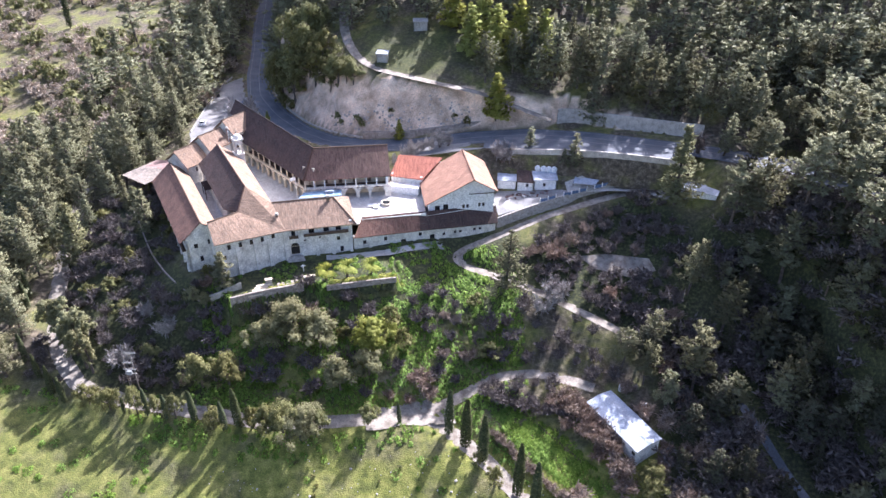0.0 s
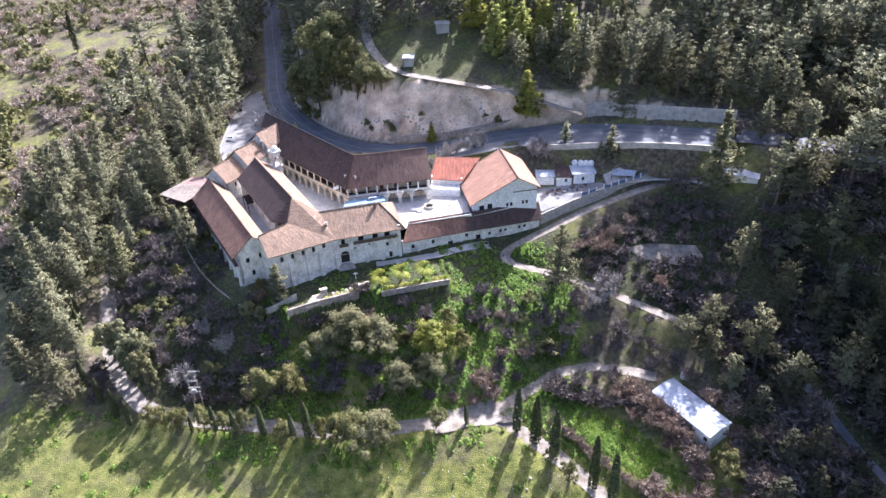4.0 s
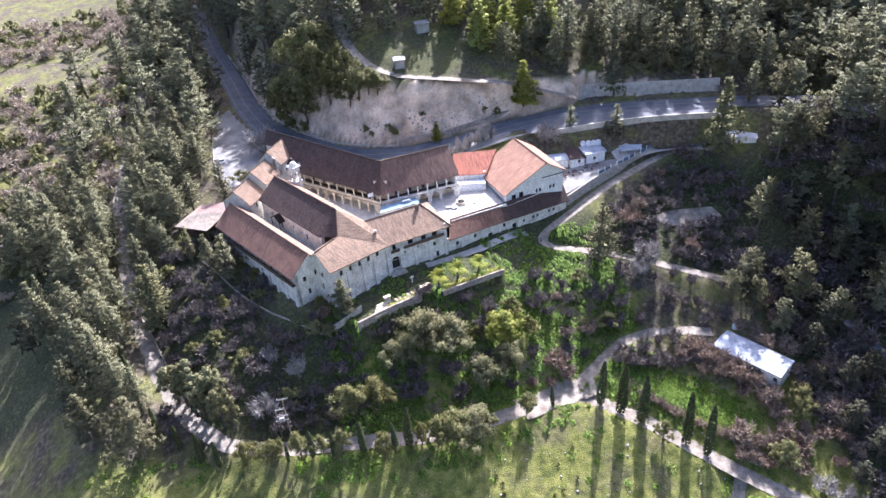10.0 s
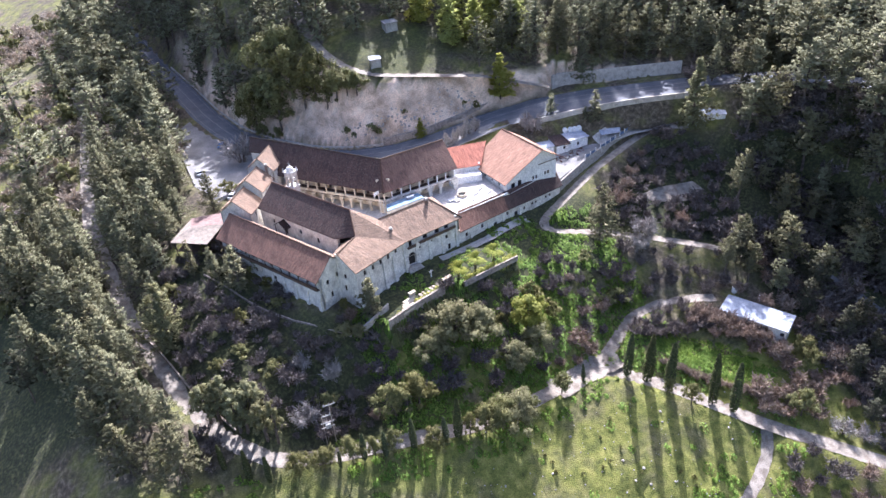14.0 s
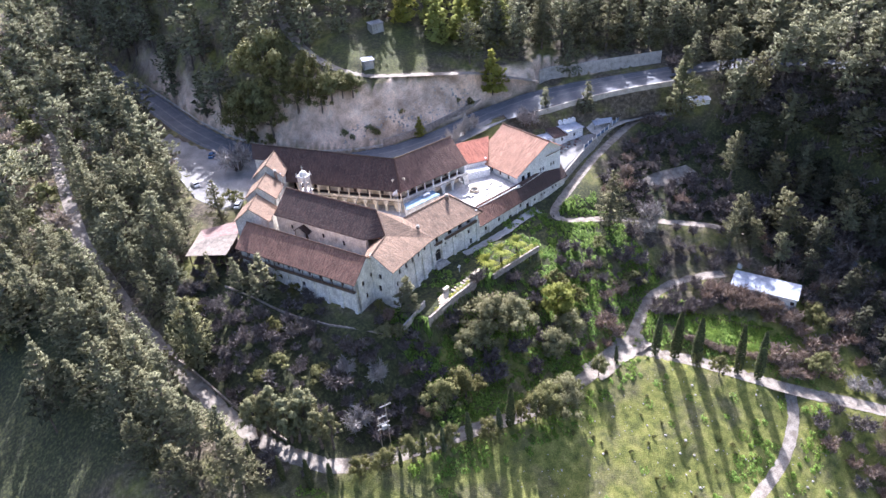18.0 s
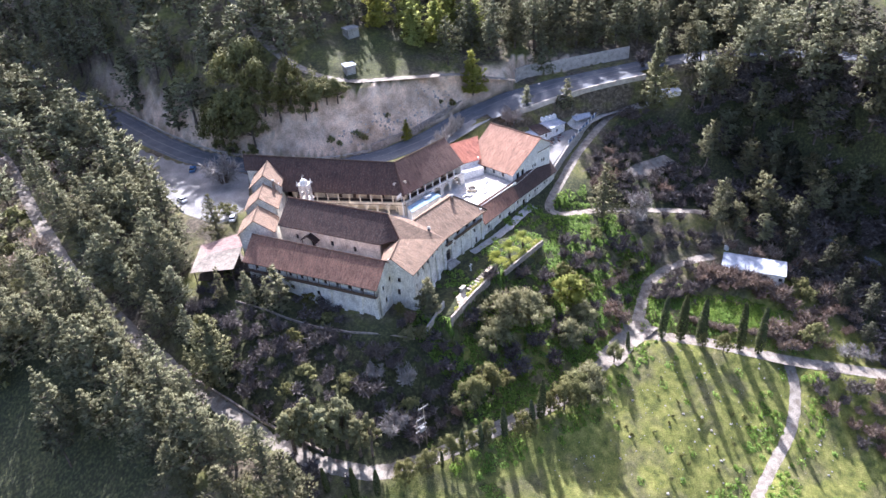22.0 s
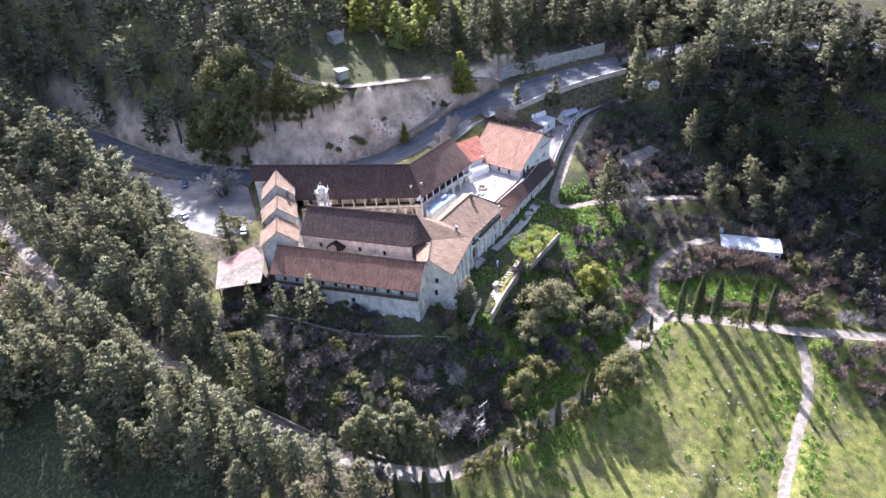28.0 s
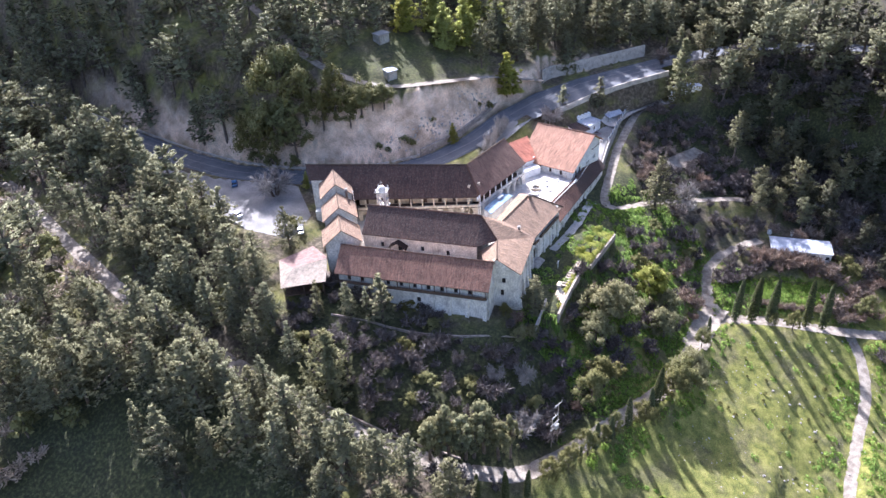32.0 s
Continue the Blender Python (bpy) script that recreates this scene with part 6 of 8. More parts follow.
for x, y, h, w, k in ((-118.9, 176.3, 20, 1.0, 2), (-117, 159.5, 20, 1.0, 0), (-110.9, 144, 18, 1.0, 1), (-107, 138.8, 18.5, 1.0, 2), (-104.2, 132.8, 15.5, 1.0, 4), (-115.6, 150.2, 17.5, 1.0, 0), (-112.3, 162.5, 16, 0.95, 1), (-113.5, 175.6, 15, 0.95, 4), (-131.5, 180.5, 15, 0.75, 3), (-128.6, 171, 19, 0.95, 1), (-127.2, 196.9, 20, 1.0, 2), (-131.5, 209.9, 21, 1.0, 0), (-139.3, 216, 22, 1.0, 2), (-134.9, 202.3, 18, 1.0, 4), (-122.5, 208.7, 17.5, 1.0, 1), (-115.3, 196, 17, 1.0, 2), (-117.2, 204.5, 19, 1.0, 0), (-112.6, 187.5, 14, 0.9, 1), (-110.2, 154.5, 17, 1.0, 2), (-107.5, 165.5, 13, 0.9, 0), (-123, 219.3, 15, 1.0, 4), (-130, 245.9, 14, 1.0, 2), (-122, 187, 18, 1.0, 0), (-141, 206, 19, 1.0, 2), (-147, 214, 18, 1.0, 0), (-124, 163.5, 15, 0.9, 1)):
    plant("pine", x, y, h, w * 1.12, k, label="broad olive-green pine beside the lane")
for x, y, h, w, k in ((-95.3, 197, 20, 1.0, 2), (-100.6, 205.5, 19, 1.0, 0), (-94.3, 218.3, 20, 1.0, 2), (-99.7, 231.6, 18, 1.0, 4), (-91.5, 208, 17, 0.95, 1), (-91, 229, 17, 1.0, 0), (-102, 216, 17, 1.0, 2), (-92.5, 189.5, 15, 1.0, 4), (-104.5, 194, 15, 0.9, 0), (-94, 240, 18, 1.0, 2), (-103.5, 243, 16, 1.0, 1), (-88.5, 267.1, 22, 1.0, 2), (-94.5, 285.8, 22, 1.0, 0), (-91, 278.5, 23, 1.0, 2), (-105, 319.8, 24, 1.0, 4), (-124, 325.7, 23, 1.0, 0), (-99, 301, 20, 1.0, 1), (-101, 262, 18, 1.0, 0), (-101.8, 186, 15, 0.95, 1), (-102.6, 177, 14, 0.9, 0), (-98.5, 169, 12, 0.9, 3), (-106.2, 206, 16, 1.0, 2), (-108, 216.5, 16, 1.0, 0), (-108.2, 229, 16, 1.0, 4), (-108, 241, 16, 1.0, 2), (-109, 253, 17, 1.0, 1), (-109, 268, 17, 1.0, 0), (-95.5, 180, 13, 0.95, 2)):
    plant("pine", x, y, h, w * 1.12, k, label="tall grey-green pine between the lane and the parking area")
for x, y, h, k in ((-115.2, 141.5, 12, 3), (-131.3, 163.8, 16, 3)):
    plant("dark", x, y, h, 0.75, k % 5, label="dark narrow pine on the grass slope")
for x, y, h, w in ((102.2, 165.8, 23, 1.2), (111.6, 204, 20, 1.1), (128, 203, 18, 1.1), (77.2, 157.2, 20, 1.0), (64.8, 144.5, 17, 0.9), (71, 133.7, 16.5, 0.95), (84.7, 134.1, 14, 0.95), (61, 120.4, 18, 0.9), (93.8, 125.5, 19, 1.05), (93.3, 109.5, 16, 1.0), (82, 153.8, 19, 1.0), (92, 151.8, 21, 1.1), (99, 146, 19, 1.1), (52.8, 129.8, 11.5, 0.85), (85.3, 118.9, 15.5, 0.95), (78.5, 112.7, 16, 1.0), (98.1, 133.5, 20, 1.1), (102.5, 119.5, 21, 1.1), (99, 112.2, 21, 1.0), (67.2, 113.1, 12.5, 0.9), (86.7, 142.6, 19.5, 1.05), (88, 167, 14, 1.0), (110, 178, 20, 1.15), (118, 160, 20, 1.1)):
    plant("old", x, y, h, w, label="old flat-crowned pine standing above the dark wood")
for x, y, h in ((30, 220, 19), (37, 217, 20), (44, 213.5, 19), (50.5, 210.5, 21), (57, 207, 19), (64, 203, 20), (71, 199.5, 21), (78, 196.5, 19), (85, 192.5, 20), (47, 219, 20), (60.5, 213, 21), (74.5, 206, 20), (90, 188, 19), (86, 171, 15), (80, 177.5, 13)):
    plant("pine", x, y, h, 1.05, label="pine on the slope above the retaining wall")
for x, y, h in ((49.8, 122.0, 13), (45.5, 126.5, 12), (54.0, 115.0, 12)):
    plant("old", x, y, h, 0.9, label="old pine standing close behind the shed")
for x, y, h in ((28.5, 66, 3.6), (31.5, 63, 4.2), (34.5, 67, 3.8), (37, 63.5, 4.0), (33, 59.5, 3.6), (38.5, 70, 3.4), (27, 61, 3.2)):
    plant("brown", x, y, h, 1.2, label="leafless brown bush beside the field track")
plant("shrub", 70.1, 106.6, 9.0, 0.8, label="tall leafless brown tree beside the wood track")
for k in range(7):
    plant("upright", -92.2 + 1.75 * k + 0.3 * (k % 2), 131.6 - 1.55 * k + 0.6 * (k % 3), 13.0 + 0.9 * (k % 3), 0.95, None, "upright evergreens above the lane")
plant("upright", -79.7, 120.8, 13.5, 0.7, 1, label="pointed evergreen above the lane")

# ---- woods and scrub ----
KEEP_OFF = ((-95, 178), (-64, 136), (-53, 131), (-18, 138), (6, 146), (20, 160), (56, 171), (66, 161), (76, 163), (88, 172), (60, 192), (16, 204), (-30, 204), (-60, 232), (-78, 278), (-86, 264), (-85, 196))


def clear_of_roads(x, y, margin):
    return all(near_line(np.array(x), np.array(y), line)[0] > half + (margin if line is not HILL_TRACK or y < 236 else 0.2) for line, half, _, _ in ROADS)


def scatter(box_, gap, inside, tries=4000, margin=1.5):
    """Seeded throws that keep their distance from one another, from roads and from what is planted already."""
    x0, x1, y0, y1 = box_
    got = []
    cells = {}
    for _ in range(tries):
        x, y = rng.uniform(x0, x1), rng.uniform(y0, y1)
        p = inside(x, y)
        if p <= 0 or rng.uniform() > p:
            continue
        g = gap * rng.uniform(0.8, 1.3)
        cx, cy = int(x // gap), int(y // gap)
        if any(math.hypot(x - a, y - b) < g for i in (-1, 0, 1) for j in (-1, 0, 1) for a, b in cells.get((cx + i, cy + j), ())):
            continue
        if not clear_of_roads(x, y, margin):
            continue
        if any(math.hypot(x - a, y - b) < r + gap * 0.3 for a, b, r in PLACED):
            continue
        cells.setdefault((cx, cy), []).append((x, y))
        got.append((x, y))
    return got


def off_site(x, y):
    return float(polygon_distance(np.array(x), np.array(y), KEEP_OFF)) > 0


def west_wood(x, y):
    if not off_site(x, y) or x > -66 or float(near_line(np.array(x), np.array(y), SOUTH_ROAD)[0]) < (7 if y > 190 else 3.5):
        return 0
    edge = -98 - 0.06 * (y - 130)
    if y < 118 or y > 240:
        return 0
    if x < edge:
        deep = 15 + 0.1 * (y - 120)
        if y > 205:
            return 0.3 if x > -128 else 0.1
        return 1 if x > edge - deep else ((1 if y < 205 or ripple(np.array(x), np.array(y), 13, 2.0) > 0.15 else 0.0) if y > 176 - 0.3 * (x + 115) and x > -122 - 0.35 * (y - 176) else 0)
    return 0.45 if y > 178 else 0


def north_wood(x, y):
    if y < 203 or not off_site(x, y):
        return 0
    d, _ = near_line(np.array(x), np.array(y), NORTH_ROAD)
    if x > -60:
        lip = 214 if x < 20 else (206 if x < 45 else 203 - 0.4 * (x - 45))
        if math.hypot((x + 8) / 1.6, y - 229) < 13:
            return 0.0
        return 1 if y > lip + (27 if -58 < x < -20 else 12 if x < 12 else 0) and d > (14 if x < 40 else 9.0) else 0
    if x > float(np.interp(y, (214.5, 229.5, 248, 270, 300, 335), (-46, -57, -66.5, -72, -77, -84))) + 6.6 and y > 226:
        return 1
    if x < -118:
        return (1 if ripple(np.array(x), np.array(y), 13, 2.0) > 0.5 else 0.0) if x > -145 and y < 300 else 0.004
    if y > 278:
        return 0.95
    return (1 if ripple(np.array(x), np.array(y), 13, 2.0) > (0.0 if x > -99 else 0.42) else 0.0) if -118 < x < -86 and y > 236 else 0.0


WOOD_TRACK = ((70, 121, 0), (73, 112, 0), (77, 101, 0), (83, 89, 0))


def east_wood(x, y):
    if not off_site(x, y):
        return 0
    edge = 46 + 0.1 * max(0, 150 - y) if y > 124 else 53 - 0.1 * (118 - y)
    if (x < 74 and y > 136) or x < edge or y > (160 if x < 74 else float(np.interp(x, (74, 78, 90, 91), (174, 172, 164, 215)))) or y < 40 or float(near_line(np.array(x), np.array(y), WOOD_TRACK)[0]) < 4.6:
        return 0
    return 1


pines_w = scatter((-150, -66, 116, 278), 7.6, west_wood, 4200, 1.6)
pines_e = scatter((46, 170, 40, 215), 6.3, east_wood, 5200, 0.8)
pines_n = scatter((-142, 160, 203, 420), 9.0, north_wood, 12000, 1.6)
near_n = [p for p in pines_n if p[1] < 236 and p[0] < 70]
far_n = [p for p in pines_n if not (p[1] < 236 and p[0] < 70)]
near_e = [p for p in pines_e if p[0] < 104]
for x, y in pines_w[:130] + near_n[:60]:
    if x < 0 and y < 240:
        plant("pine", x, y, rng.uniform(12, 18), rng.uniform(0.95, 1.2), int(rng.choice((0, 1, 2, 2, 4))))
    else:
        plant("pine", x, y, rng.uniform(13, 19), rng.uniform(0.95, 1.25))
# Mostly the shade-coloured pine here; a few crowns keep the sunlit needles.
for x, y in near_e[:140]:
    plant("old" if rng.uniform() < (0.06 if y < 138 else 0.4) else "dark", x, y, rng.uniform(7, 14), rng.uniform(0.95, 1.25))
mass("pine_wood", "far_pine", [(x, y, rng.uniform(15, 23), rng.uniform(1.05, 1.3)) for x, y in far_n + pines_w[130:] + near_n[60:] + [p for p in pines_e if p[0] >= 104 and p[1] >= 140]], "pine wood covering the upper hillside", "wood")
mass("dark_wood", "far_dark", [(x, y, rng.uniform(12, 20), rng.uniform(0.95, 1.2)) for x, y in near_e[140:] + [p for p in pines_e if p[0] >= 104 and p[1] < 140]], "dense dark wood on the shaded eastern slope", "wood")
under = scatter((44, 100, 60, 162), 2.9, lambda x, y: 0.9 * east_wood(x, y), 2400, 0.6)
thick = random.Random(83)
for _ in range(700):
    spot = (thick.uniform(56, 122), thick.uniform(84, 160))
    if east_wood(*spot) and clear_of_roads(*spot, 0.6) and all(math.hypot(spot[0] - a, spot[1] - b) > 1.7 for a, b in under):
        under.append(spot)
mass("undergrowth", "far_shrub", [(x, y, rng.uniform(2.5, 5.5), rng.uniform(1.0, 1.5)) for x, y in under], "brown leafless undergrowth beneath the dark wood", "scrub")
PLOT = ((12.5, 116.5), (21, 117.5), (31, 108.5), (38.5, 98), (34, 94.5), (20, 106.5))


GULLY = ((23, 158), (54, 173.5), (64, 166), (70, 150), (58, 134), (34, 146), (22, 151.5))

TERRACE = ((-85.8, 170.8), (-80.5, 162), (-75.9, 154.1), (-70, 146), (-63.8, 138.9), (-57.5, 135.8))
CLEARING = ((38, 157.2), (46, 158.6), (58, 155.5), (59, 151.5), (52, 150.5), (41, 153.5))


def scrub(x, y):
    """Bare thorny scrub: the bank below the front, the far western slope, the gully below the path."""
    if min(float(near_line(np.array(x), np.array(y), [(a, b, 0) for a, b in TERRACE])[0]) - 1.5, float(polygon_distance(np.array(x), np.array(y), CLEARING))) < 0:
        return 0
    if 118 < y < 139 and -95 < x < 20 and not 0 > float(polygon_distance(np.array(x), np.array(y), GARDEN)):
        return 0.7 if x < -50 else 0.5
    if 124 < y < 150 and -14 < x < 20 and float(polygon_distance(np.array(x), np.array(y), GARDEN)) > 3.5 and y < 143 + 0.3 * x:
        return 0.55
    if 139 <= y < 180 and -98 < x < -68:
        return 0.6
    if float(polygon_distance(np.array(x), np.array(y), PLOT)) < 0.8:
        return 0
    if 22 < x < 60 and 121 < y < 150:
        return 0.7
    if float(polygon_distance(np.array(x), np.array(y), GULLY)) < 0:
        return 0.95
    if 28 < x < 60 and 84 < y < 121:
        return 0.9
    if (x < -84 and y > 226) or (x < -114 and y > 198):
        open_ = math.hypot((x + 165) / 1.6, y - 356) < 24 or math.hypot((x + 205) / 1.3, y - 305) < 14
        glade = float(ripple(np.array(x), np.array(y), 15, 8.0)) > 0.4
        return 0.015 if open_ or glade else 0.85
    if 22 < x < 50 and 55 < y < 82:
        return 0.4
    return 0


def not_building(x, y):
    along = (x - 42.7) * 0.485 - (y - 110.8) * 0.874
    across = (x - 42.7) * 0.874 + (y - 110.8) * 0.485
    if abs(along) < 10 and -4.6 < across < 5:
        return 0
    return scrub(x, y)


close = scatter((-100, 62, 55, 182), 3.2, not_building, 4500, 0.9)
away = scatter((-290, -84, 185, 430), 4.7, not_building, 7500, 1.2)
rng.shuffle(away)
for x, y in close[:290]:
    h = rng.uniform(2.4, 4.6)
    if 28 < x < 60 and 84 < y < 121:
        plant("brown", x, y, rng.uniform(2.8, 4.6), rng.uniform(1.0, 1.35))
    else:
        plant("brown" if rng.uniform() < 0.25 and x > -60 else "shrub" if rng.uniform() < 0.85 or x > 22 else "bush", x, y, h, rng.uniform(0.9, 1.3))
for k in range(8):
    w = k / 7
    plant("brown", 33.2 + 8.6 * w + rng.normal(0, 0.4), 115.2 - 15.2 * w + rng.normal(0, 0.4), rng.uniform(4.0, 5.2), rng.uniform(0.95, 1.15), label="tall leafless brown bush against the shed")
mass("bare_scrub", "far_thorn", [(x, y, rng.uniform(3.2, 6.8), rng.uniform(1.0, 1.5)) for x, y in [*away[: int(len(away) * 0.62)], *close[290:]]], "leafless brown scrub on the far slope", "scrub")
mass("evergreen_scrub", "far_oak", [(x, y, rng.uniform(3, 8.5), rng.uniform(0.8, 1.1)) for x, y in away[int(len(away) * 0.62):]], "rounded evergreen bushes among the scrub", "scrub")


gully = scatter((22, 72, 132, 175), 2.1, lambda x, y: 0.9 if float(polygon_distance(np.array(x), np.array(y), GULLY)) < 0 and scrub(x, y) > 0 else 0, 1800, 0.6)
mass("gully_thicket", "far_shrub", [(x, y, rng.uniform(1.8, 3.8), rng.uniform(1.0, 1.4)) for x, y in gully], "dark leafless thicket filling the gully below the path", "scrub")
bank = scatter((-98, -50, 116, 180), 2.3, lambda x, y: 0.9 if scrub(x, y) > 0.5 else 0, 2600, 0.8)
mass("thicket", "far_shrub", [(x, y, rng.uniform(1.3, 3.0), rng.uniform(1.0, 1.4)) for x, y in bank], "dense leafless thicket on the bank below the wing", "scrub")


# ---- herbs and grass tufts ----
def herb_patch(name, spots, mat, label, leaves=34, size=0.42):
    pieces = []
    for x, y, r, h in spots:
        v, f = herb(r, h, leaves, size)
        lift = land(x + v[:, 0], y + v[:, 1])
        pieces.append((np.stack([x + v[:, 0], y + v[:, 1], lift + v[:, 2], v[:, 3], v[:, 4], v[:, 5]], 1), f))
    v, f = gather(pieces)
    return tagged(new(name, raw_mesh(name, v, f, mat)), label, "plants", kind="stuff")


def herby(x, y):
    if float(polygon_distance(np.array(x), np.array(y), WITHIN)) < 1.5:
        return 0
    w = 0.0
    if 116 < y < 140 and -56 < x < 22:
        w = 0.95
    if 140 <= y < 158 and -12 < x < 22:
        w = 0.8
    if float(polygon_distance(np.array(x), np.array(y), GARDEN)) < 0:
        w = 0.12
    if 84 < y < 113 and -35 < x < 30:
        w = 0.02
    if y < 118 and x < -60:
        w = 0.12
    if 103 < y < 118 and x > -62 and 2.2 < float(near_line(np.array(x), np.array(y), SOUTH_ROAD)[0]) < 8:
        w = 0.85
    if 55 < y < 84 and -60 < x < 40:
        w = 0.02
    d_track = float(near_line(np.array(x), np.array(y), FIELD_TRACK)[0])
    if 1.8 < d_track < 8 and x > -40:
        w = 0.75 if d_track < 5 else 0.35
    if y > 182 and x < -84:
        w = 0.25
    return w * (0.12 + 0.88 * (ripple(np.array(x), np.array(y), 7, 3.0) > -0.05))


PLACED.clear()
tufts = scatter((-58, 24, 113, 158), 0.85, herby, 11000, 0.3) + scatter((-70, 40, 60, 113), 1.3, herby, 6500, 0.4) + scatter((-135, -60, 85, 135), 1.8, herby, 1500, 0.4)
herb_patch("herbs", [(x, y, rng.uniform(0.5, 1.3), rng.uniform(0.3, 0.9)) for x, y in tufts], HERB_LEAF, "bright green winter herbs among the bushes")




# ---- walls, kerbs and lines along the roads ----
def line_wall(name, line, height, thick, mat, label, category="wall", base=None, kind="structure", piece=2.0, sink=0.6, top=None, uneven=0.0):
    """A wall that follows a line (x, y, z of its foot), in short blocks with sloping tops."""
    pts = np.array(line, float)
    far = np.concatenate([[0], np.cumsum(np.hypot(*np.diff(pts[:, :2], axis=0).T))])
    s = np.linspace(0, far[-1], max(3, int(far[-1] / piece)))
    x, y, z = (np.interp(s, far, pts[:, k]) for k in range(3))
    for _ in range(3):
        for c in (x, y, z):
            c[1:-1] = (c[:-2] + 2 * c[1:-1] + c[2:]) / 4
    tx, ty = np.gradient(x), np.gradient(y)
    ln = np.hypot(tx, ty)
    nx_, ny_ = -ty / ln * thick / 2, tx / ln * thick / 2
    bm = bmesh.new()
    rows = []
    for k in range(len(s)):
        h = height + uneven * noise.noise(Vector((s[k] * 0.7, 3.3, height)))
        rows.append([bm.verts.new(p) for p in ((x[k] - nx_[k], y[k] - ny_[k], z[k] - sink), (x[k] - nx_[k], y[k] - ny_[k], z[k] + h), (x[k] + nx_[k], y[k] + ny_[k], z[k] + h), (x[k] + nx_[k], y[k] + ny_[k], z[k] - sink))])
    for a, b in zip(rows, rows[1:]):
        for j in range(4):
            bm.faces.new((a[j], a[(j + 1) % 4], b[(j + 1) % 4], b[j]))
    bm.faces.new(rows[0])
    bm.faces.new(rows[-1][::-1])
    bmesh.ops.recalc_face_normals(bm, faces=bm.faces)
    return whole(name, bm, mat, label, category, kind=kind)


line_wall("road_parapet", [(-78.5, 330, 11.8), (-72, 300, 10), (-67, 272, 9), (-61.5, 250, 8.7), (-52.5, 232, 8.7), (-42.3, 218, 9), (-32.2, 209.3, 9.8), (-24, 205.2, 10.6)], 0.85, 0.4, PALE_CONCRETE, "low concrete parapet on the hill side of the road", "wall", piece=2.5)
line_wall("stone_wall_road", [(-24, 204.8, 10.6), (-10, 203.0, 11.8), (3, 204.8, 13.2), (14, 206.6, 14.4), (26, 206.6, 15.7), (34, 206, 16.4)], 2.5, 0.7, STONE_BROWN, "rubble stone wall along the foot of the cutting", "wall", uneven=0.25)
line_wall("retaining_wall_upper", [(37.5, 206.0, 17.0), (40, 208.3, 17.0), (44, 206.5, 17.2), (50, 202.6, 17.4), (64, 196.6, 18.1), (78, 190.0, 19.0)], 4.2, 0.5, PALE_CONCRETE, "tall concrete retaining wall above the road", "wall", piece=3)
line_wall("retaining_wall_lower", [(22, 188.2, 13.8), (27, 187.0, 14.3), (35, 185.8, 15.0), (43, 183.9, 15.6), (54, 179.8, 16.6), (68, 174.0, 17.4)], 1.8, 0.5, PALE_CONCRETE, "concrete retaining wall below the road", "wall", piece=3)
line_wall("parking_parapet", [(-82.0, 268, 8.2), (-83.6, 262, 8), (-83.8, 249, 8), (-83.0, 230, 7.9), (-82.0, 214, 7.9)], 0.6, 0.3, CONCRETE, "low pale parapet at the edge of the parking area", "wall")
line_wall("yard_wall", [(16.6, 165.6, 2.0), (27.2, 170.6, 3.6), (42.4, 176.6, 5.8), (54, 179.8, 7.2)], 3.0, 0.5, STONE_GREY, "stone retaining wall of the yard above the path", "wall", uneven=0.15)
line_wall("garden_wall", [(-49.0, 132.5, -1.2), (-44.5, 134.2, -0.9), (-38, 136.6, -0.7), (-32.5, 138.4, -0.6)], 2.1, 0.5, STONE_BROWN, "old stone wall of the terraced garden", "wall", uneven=0.2)
line_wall("garden_wall_east", [(-27, 139.0, -0.6), (-19, 140.7, -0.5), (-10, 142.8, -0.4)], 0.9, 0.45, STONE_BROWN, "old stone wall below the palm bed", "wall", uneven=0.2)
line_wall("garden_wall_west", [(-54.6, 134.6, -1.2), (-51.8, 134.9, -0.8), (-49.5, 135.6, 0.2), (-47.4, 137.4, 0.9)], 1.1, 0.4, STONE_GREY, "curved stone wall beside the garden", "wall", uneven=0.15)
line_wall("terrace_wall_west", [(x, y, ground(x, y)) for x, y in TERRACE], 0.45, 0.35, STONE_BROWN, "low stone terrace wall below the wing", "wall", uneven=0.3)
line_wall("lane_wall", [(-106.5, 168, -4.6), (-101.0, 158.5, -6.0), (-94.0, 139.5, -9.2), (-87.6, 127.5, -11.6)], 0.5, 0.35, STONE_BROWN, "low stone wall above the lane", "wall", uneven=0.25)
for side, a, b in ((0.0, 0.0, 1.0),):
    ribbon("road_line_centre", NORTH_ROAD, 0.09, PAINT_LINE, "worn white centre line of the road", 0.10, side=side, category="road marking")
ribbon("road_line_edge", NORTH_ROAD, 0.07, PAINT_LINE, "worn white edge line of the road", 0.10, side=3.4, category="road marking")
ribbon("road_line_inner", NORTH_ROAD, 0.07, PAINT_LINE, "worn white edge line of the road", 0.10, side=-3.4, category="road marking")
ribbon("lay_by", ((14, 193.6, 14.6), (28, 191.5, 15.9), (42, 188.2, 16.9), (56, 183, 17.8), (70, 177, 18.5)), 3.4, ASPHALT, "asphalt lay-by beside the road", 0.085)
# grassy bank between the lower wall and the yard
bm = bmesh.new()
foot = [(20.5, 188.4, 13.9), (27, 186.6, 14.4), (35, 185.4, 15.1), (43, 183.5, 15.7), (54, 179.4, 16.7), (68.5, 173.5, 17.5)]
rows_ = []
